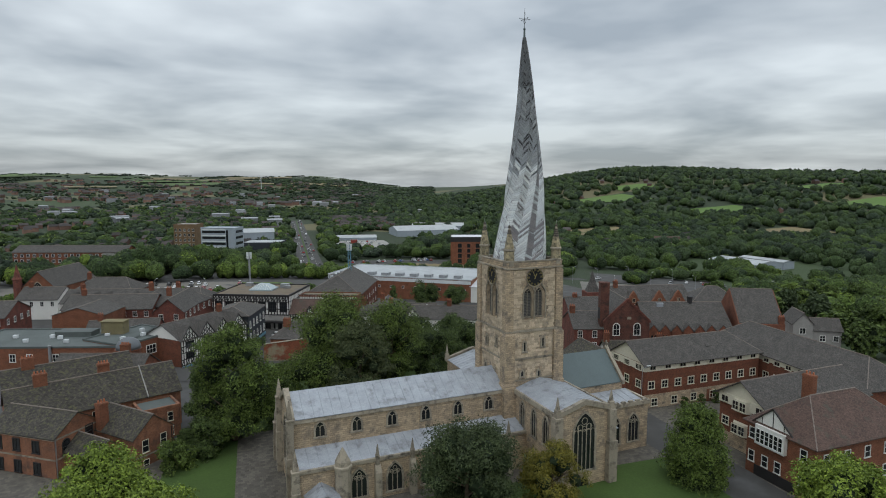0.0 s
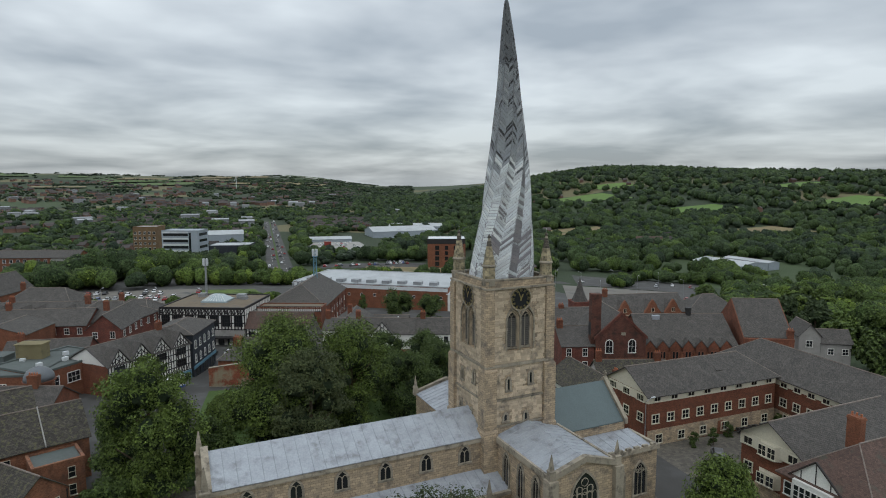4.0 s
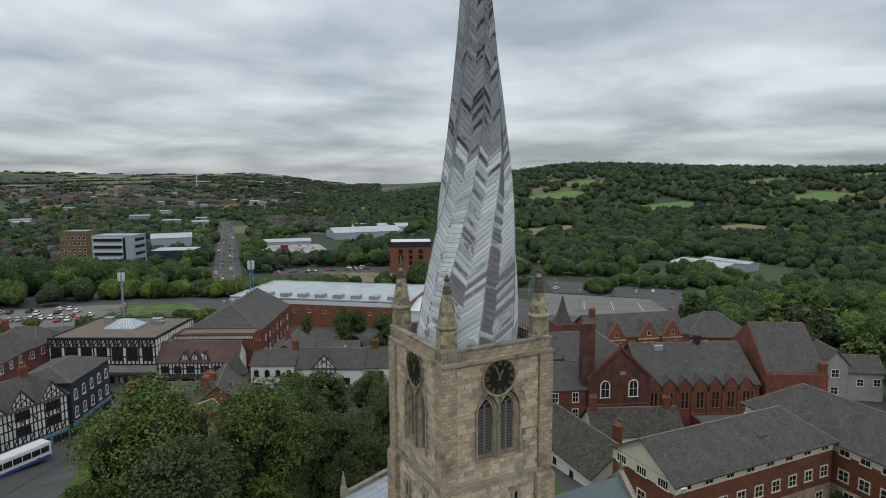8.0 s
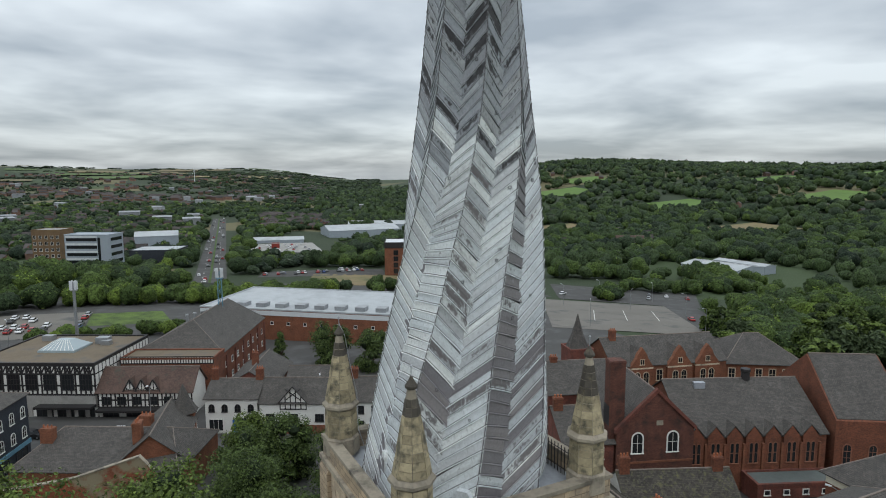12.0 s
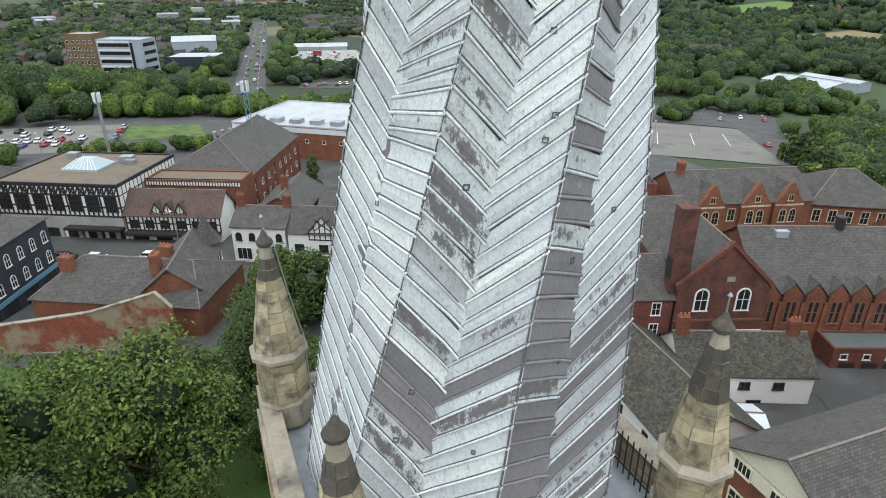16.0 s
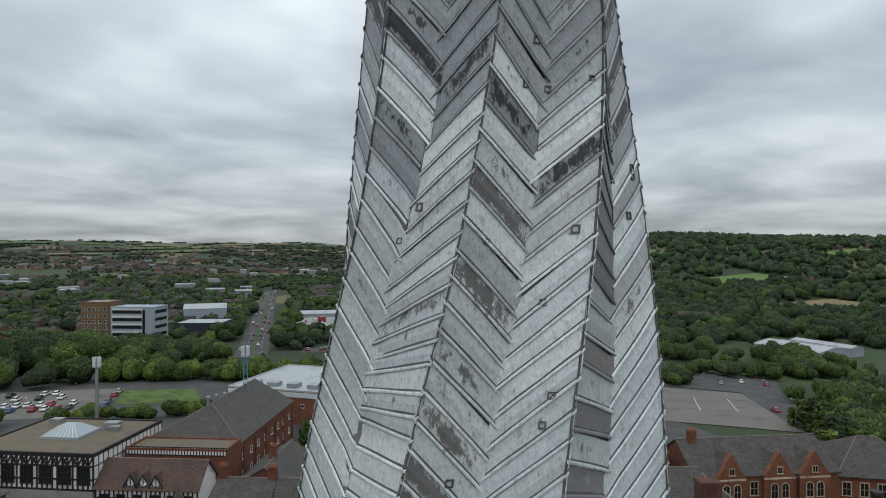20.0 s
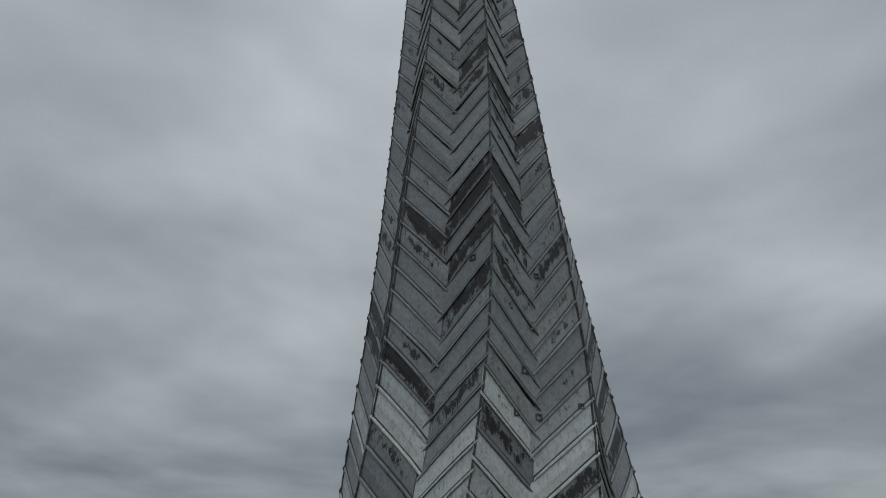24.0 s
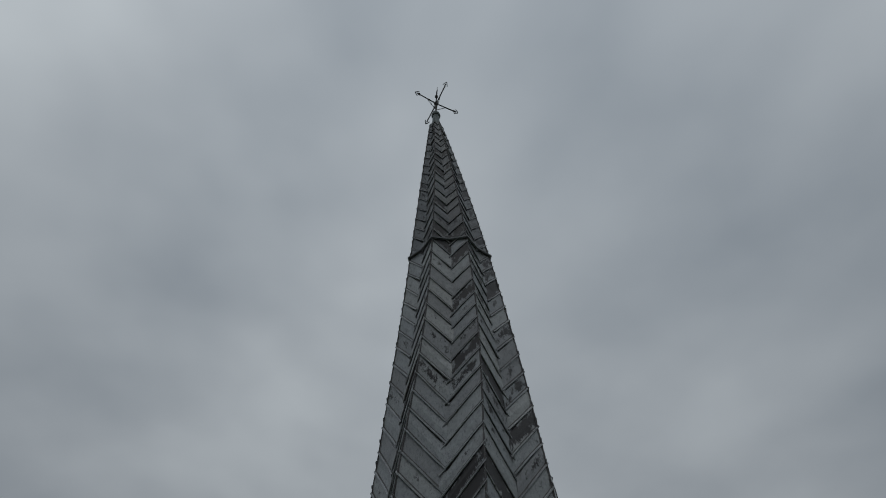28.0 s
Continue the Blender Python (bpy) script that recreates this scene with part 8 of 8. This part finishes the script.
BELTS[0].done("tree_belt", "dark green trees between the town and the road", [LEAFD, LEAFF, LEAF])
BELTS[4].done("tree_belt", "bright green hedgerow trees behind the store", [LEAFM, LEAFM, LEAFB, LEAF])
CLEAR = ((318, 262, 58), (205, 235, 75), (160, 190, 70), (300, 130, 60), (100, 310, 75), (60, 470, 60), (150, 560, 60))
woods("woods", "dense dark green woods on the near slope", 2100, 5, (12, 80), (350, 800), 0.8, (4.2, 7.6), 90, -0.5, [LEAFF, LEAFF, LEAFG, LEAFD, LEAF], CLEAR, 1.25, 3)
woods("woods", "dark green woods covering the hill", 5600, 6, (11, 82), (780, 2000), 0.8, (5.0, 9.0), 16, -0.6, [LEAFF, LEAFG, LEAFF, LEAFD], (), 1.2, 2)
woods("woods", "belts of dark trees between the houses", 7000, 7, (-62, 15), (340, 2600), 1.2, (3.0, 5.6), 14, -0.30, [LEAFG, LEAFG, LEAFF], CLEAR, 0.85, 2)
woods("woods", "garden and street trees of the near suburb", 2200, 12, (-58, 13), (340, 1200), 0.9, (3.6, 6.4), 20, -0.4, [LEAFF, LEAFG, LEAFD, LEAF], CLEAR, 1.1, 2)
woods("woods", "dark woods along the far skyline", 4200, 8, (-62, 17), (2300, 4600), 0.8, (6, 11), 10, 0.05, [LEAFG], (), 0.5)
woods("woods", "wooded shoulder of the hill beyond the valley", 1100, 9, (1, 17), (1300, 3400), 0.8, (8, 13), 18, -0.6, [LEAFG, LEAFF], (), 0.6)

# far houses: gabled roofs over brick or pale walls, one mesh for each surface
ROOFF = material("far_roofs", (0.066, 0.056, 0.053), 0.85, vary=0.45)
WALLF = material("far_walls", (0.17, 0.10, 0.075), 0.9, vary=0.5)
WHITEF = material("far_sheds", (0.26, 0.27, 0.28), 0.7, vary=0.4)


def far_houses(n, seed, bearing, ranges, size, wallmat, roofmat, name, label, rise=1.0, clump=0.05):
    g = np.random.default_rng(seed)
    wv, wf, rv, rf = [], [], [], []
    k = 0
    while k < n:
        b = radians(g.uniform(*bearing))
        r = g.uniform(*ranges)
        x, y = r * math.sin(b), r * math.cos(b)
        if noise.noise(Vector((x / 220, y / 220, 11))) < clump or (-16 < x - 0.062 * (y - 330) < 24 and r < 830):
            continue
        k += 1
        a = round(noise.noise(Vector((x / 300, y / 300, 3))) * 4) * 0.5 + g.uniform(-0.1, 0.1)
        L, W, H = size * g.uniform(0.8, 1.6), size * g.uniform(0.6, 0.8), size * 0.55
        R = H + W * 0.38 * rise
        z = gz(x, y)
        c, s = math.cos(a), math.sin(a)
        P = lambda u, v, q: (x + u * c - v * s, y + u * s + v * c, z + q)
        i = len(wv)
        wv += [P(u, v, q) for q in (-2, H) for u, v in ((-L / 2, -W / 2), (L / 2, -W / 2), (L / 2, W / 2), (-L / 2, W / 2))] + [P(-L / 2, 0, R), P(L / 2, 0, R)]
        wf += [(i, i + 1, i + 5, i + 4), (i + 1, i + 2, i + 6, i + 9, i + 5), (i + 2, i + 3, i + 7, i + 6), (i + 3, i, i + 4, i + 8, i + 7)]
        j = len(rv)
        e = 0.06
        rv += [P(-L / 2 * 1.04, -W / 2 * 1.1, H - 0.2), P(L / 2 * 1.04, -W / 2 * 1.1, H - 0.2), P(L / 2 * 1.04, 0, R + e), P(-L / 2 * 1.04, 0, R + e), P(-L / 2 * 1.04, W / 2 * 1.1, H - 0.2), P(L / 2 * 1.04, W / 2 * 1.1, H - 0.2)]
        rf += [(j, j + 1, j + 2, j + 3), (j + 3, j + 2, j + 5, j + 4)]
    t = tagged(new(name), label, "houses", kind="stuff")
    for nm, v, f, m in (("wall", wv, wf, wallmat), ("roof", rv, rf, roofmat)):
        me = bpy.data.meshes.new(nm)
        me.from_pydata(v, [], f)
        me.materials.append(m)
        o = new(nm, me)
        o.parent = t


far_houses(560, 21, (-52, 14), (420, 1500), 7.5, WALLF, ROOFF, "suburb", "brick houses of the suburbs across the valley")
far_houses(800, 22, (-56, 12), (1400, 3300), 12, WALLF, ROOFF, "suburb", "pale specks of houses on the far hillside", clump=-0.05)
far_houses(44, 23, (-48, 16), (700, 2300), 15, WHITEF, WHITEF, "far_sheds", "pale industrial sheds in the valley", 0.3, 0.0)
far_houses(150, 24, (5.5, 14), (640, 860), 8, WALLF, ROOFF, "new_estate", "dense new brick houses beyond the road", clump=-1)
far_houses(40, 25, (24, 60), (520, 1300), 9, WALLF, ROOFF, "hill_houses", "scattered brick houses among the trees", clump=0.1)

# ---- masts, lamps, turbine ----


def panel_mast(x, y, top, steel, lattice):
    zb = gz(x, y)
    t = thing("phone_mast", "blue lattice telephone mast with white antennas" if lattice else "grey pole telephone mast with white antennas", "mast", Matrix.Translation((x, y, zb)))
    H = top - zb
    bm = bmesh.new()
    if lattice:
        w = 0.75
        for sx in (-1, 1):
            for sy in (-1, 1):
                rod(bm, (sx * w, sy * w, -1), (sx * w * 0.6, sy * w * 0.6, H), 0.09, n=5)
        n = 10
        for k in range(n):
            z0, z1 = H * k / n, H * (k + 1) / n
            f0, f1 = w * (1 - 0.4 * k / n), w * (1 - 0.4 * (k + 1) / n)
            for a, b in (((-1, -1), (1, -1)), ((1, -1), (1, 1)), ((1, 1), (-1, 1)), ((-1, 1), (-1, -1))):
                rod(bm, (a[0] * f0, a[1] * f0, z0), (b[0] * f1, b[1] * f1, z1), 0.05, n=4)
                rod(bm, (b[0] * f0, b[1] * f0, z0), (a[0] * f1, a[1] * f1, z1), 0.05, n=4)
    else:
        rod(bm, (0, 0, -1), (0, 0, H - 3), 0.5, 0.38, 10)
        rod(bm, (0, 0, H - 3), (0, 0, H), 0.3, 0.25, 10)
    part("pole", bm, steel, t)
    for k in range(6):
        a = k * math.pi / 3
        bm = bmesh.new()
        cx, cy = 0.85 * math.cos(a), 0.85 * math.sin(a)
        box(bm, cx - 0.2, cx + 0.2, cy - 0.2, cy + 0.2, H - 2.3, H + 0.2)
        part("antenna", bm, SHEET, t)
    bm = bmesh.new()
    lathe(bm, [(1.0, H - 2.6), (1.0, H - 2.45)], 12)
    part("head_ring", bm, steel, t)


panel_mast(-42.3, 173, 15.0, METAL, False)
panel_mast(-4.2, 149.5, 19.6, BLUEM, True)
lamp = thing("street_lamp", "tall grey street lamp with one arm", "street lamp", Matrix.Translation((27.5, 4, gz(27, 4))), group="street lamps")
bm = bmesh.new(); rod(bm, (0, 0, -0.3), (0, 0, 9), 0.09, 0.06, 8); part("pole", bm, METAL, lamp)
bm = bmesh.new(); rod(bm, (0, 0, 8.9), (1.2, 0, 9.4), 0.05, 0.04, 6); part("arm", bm, METAL, lamp)
bm = bmesh.new(); box(bm, 1.1, 1.8, -0.14, 0.14, 9.33, 9.47); part("lamp_head", bm, SHEET, lamp)
for x, y, a in ((120, 150, 1), (140, 196, 2), (160, 176, 0.4), (170, 210, 2), (150, 126, 3), (175, 160, 2.5), (190, 196, 1.2), (206, 140, 3), (130, 205, 0), (-100, 190, 0), (-80, 183, 1), (-60, 178, 2), (-20, 102, 4.5), (-46, 108, 4.5), (12, 96, 4.5), (60, 20, 2)):
    copy_thing(lamp, Matrix.Translation((x, y, gz(x, y))) @ Matrix.Rotation(a, 4, "Z"))
tb = thing("wind_turbine", "white wind turbine on the far hillside", "turbine", Matrix.Translation((26, 2453, gz(26, 2453))))
bm = bmesh.new(); rod(bm, (0, 0, -5), (0, 0, 48), 1.6, 1.0, 10); part("tower", bm, SHEET, tb)
bm = bmesh.new(); box(bm, -1.2, 1.2, -3, 3, 47, 49.5); part("nacelle", bm, SHEET, tb)
for k in range(3):
    bm = bmesh.new()
    a = radians(90 + 35 + 120 * k)
    rod(bm, (0, -3.5, 48), (22 * math.cos(a), -3.5, 48 + 22 * math.sin(a)), 1.0, 0.3, 5)
    part("blade", bm, SHEET, tb)

# ---- vehicles ----
PAINTS = [material("car_paint_" + n, c, 0.3, 0.1, dark=0.95, light=1.05, bump=0, spec=0.6) for n, c in (("white", (0.7, 0.7, 0.7)), ("silver", (0.35, 0.36, 0.37)), ("black", (0.02, 0.02, 0.022)), ("red", (0.32, 0.02, 0.02)), ("blue", (0.03, 0.07, 0.22)), ("grey", (0.12, 0.125, 0.13)))]
CNAMES = ("white", "silver", "black", "red", "blue", "grey")
TYRE = material("tyre_rubber", (0.02, 0.02, 0.02), 0.8, bump=0.1)
CARS = {}


def make_car(k):
    t = thing("car", f"{CNAMES[k]} parked hatchback car", "car", group="parked cars")
    bm = bmesh.new()
    prism(bm, [(-2.1, 0, 0.3), (2.1, 0, 0.3), (2.15, 0, 0.62), (2.0, 0, 0.82), (1.15, 0, 0.95), (-1.9, 0, 0.98), (-2.15, 0, 0.75)], (0, -0.88, 0), (0, 0.88, 0))
    bmesh.ops.bevel(bm, geom=[e for e in bm.edges], offset=0.06, segments=1, affect="EDGES")
    part("body", bm, PAINTS[k], t)
    bm = bmesh.new()
    hexa(bm, [(-1.85, -0.8, 0.97), (1.15, -0.8, 0.96), (1.15, 0.8, 0.96), (-1.85, 0.8, 0.97), (-1.45, -0.62, 1.42), (0.35, -0.62, 1.45), (0.35, 0.62, 1.45), (-1.45, 0.62, 1.42)])
    part("windows", bm, GLASS, t).name = "glazing"
    bm = bmesh.new()
    hexa(bm, [(-1.46, -0.63, 1.424), (0.36, -0.63, 1.454), (0.36, 0.63, 1.454), (-1.46, 0.63, 1.424), (-1.36, -0.55, 1.49), (0.2, -0.55, 1.51), (0.2, 0.55, 1.51), (-1.36, 0.55, 1.49)])
    part("car_roof", bm, PAINTS[k], t)
    for sx in (-1.3, 1.3):
        for sy in (-0.85, 0.85):
            bm = bmesh.new()
            rod(bm, (sx, sy - 0.1, 0.32), (sx, sy + 0.1, 0.32), 0.32, n=12)
            w = part("wheel", bm, TYRE, t)
            bm = bmesh.new()
            q = sy + math.copysign(0.102, sy)
            rod(bm, (sx, sy, 0.32), (sx, q, 0.32), 0.19, n=8)
            part("rim", bm, METAL, w)
    return t


def car(k, x, y, a, dz=0.2):
    m = Matrix.Translation((x, y, gz(x, y) + dz)) @ Matrix.Rotation(a, 4, "Z")
    if k not in CARS:
        CARS[k] = make_car(k)
        CARS[k].matrix_world = m
    else:
        copy_thing(CARS[k], m)


crng = random.Random(9)
car(0, -34.5, 104.0, -0.42); car(2, -40.5, 106.6, -0.42); car(0, -25.0, 101.5, -0.42); car(1, 20, 95, 0.2)
car(5, 37.5, -1.5, 0.9); car(5, 55.5, 4.5, 1.4); car(2, 52.5, 4.2, 1.4); car(2, 49.5, 3.9, 1.4); car(1, 27.6, -12, 1.5)
for row in range(4):
    for i in range(26):
        if crng.random() < 0.55:
            u = i / 24
            car(crng.choice((0, 0, 1, 2, 3, 4, 5)), -128 + 78 * u + crng.uniform(-0.3, 0.3), 205 + (row % 2) * 6.5 + (row // 2) * 17, 1.5 + crng.uniform(-0.05, 0.05))
for i in range(34):
    t0 = crng.random()
    lane = crng.choice((0.13, 0.36, 0.64, 0.87))
    car(crng.choice((0, 0, 1, 2, 3, 5)), -10.5 + 31.5 * t0 + (17 - 2 * t0) * lane, 318 + 500 * t0, 1.51, 0.46)
for i in range(26):
    car(crng.choice((0, 1, 2, 3, 4, 5, 0)), 28 + crng.uniform(0, 60), 332 + crng.uniform(0, 8), 1.5, 0.3)
for i in range(30):
    car(crng.choice((0, 0, 0, 1, 3)), 34 + crng.uniform(0, 44), 445 + crng.uniform(0, 45), 1.5, 0.32)
for x, y, a in ((178, 214, 1), (186, 222, 1.1), (160, 226, 0.4), (196, 205, 0.8), (168, 150, 1.1), (205, 215, 0.9), (210, 208, 0.9), (216, 200, 0.9), (222, 190, 0.9), (228, 180, 0.9), (17, 112, 0.3), (14, 109, 0.3), (21, 108, 1.2)):
    car(crng.choice((0, 1, 2, 3, 5)), x, y, a, 0.26)

# bus in the lane
bx, by = -49.6, 66.0
bus = thing("bus", "white and dark single-deck bus in the street", "bus", Matrix.Translation((bx, by, gz(bx, by) + 0.15)) @ Matrix.Rotation(radians(44), 4, "Z"))
bm = bmesh.new()
box(bm, -5.5, 5.5, -1.25, 1.25, 0.35, 3.0)
bmesh.ops.bevel(bm, geom=bm.edges[:], offset=0.15, segments=2, affect="EDGES")
part("body", bm, PAINTS[0], bus)
for s in (-1, 1):
    a, b = sorted((s * 1.253, s * 1.28))
    for i in range(7):
        bm = bmesh.new()
        box(bm, -5.2 + i * 1.48, -3.85 + i * 1.48, a, b, 1.4, 2.4)
        part("window", bm, GLASS, bus)
bm = bmesh.new()
box(bm, -5.3, 5.3, -1.262, 1.262, 0.36, 0.85)
part("skirt", bm, PAINTS[4], bus, "dark blue lower panels")
for sx in (-3.4, 3.2):
    for sy in (-1.1, 1.1):
        bm = bmesh.new()
        rod(bm, (sx, sy - 0.16, 0.48), (sx, sy + 0.16, 0.48), 0.48, n=14)
        part("wheel", bm, TYRE, bus)
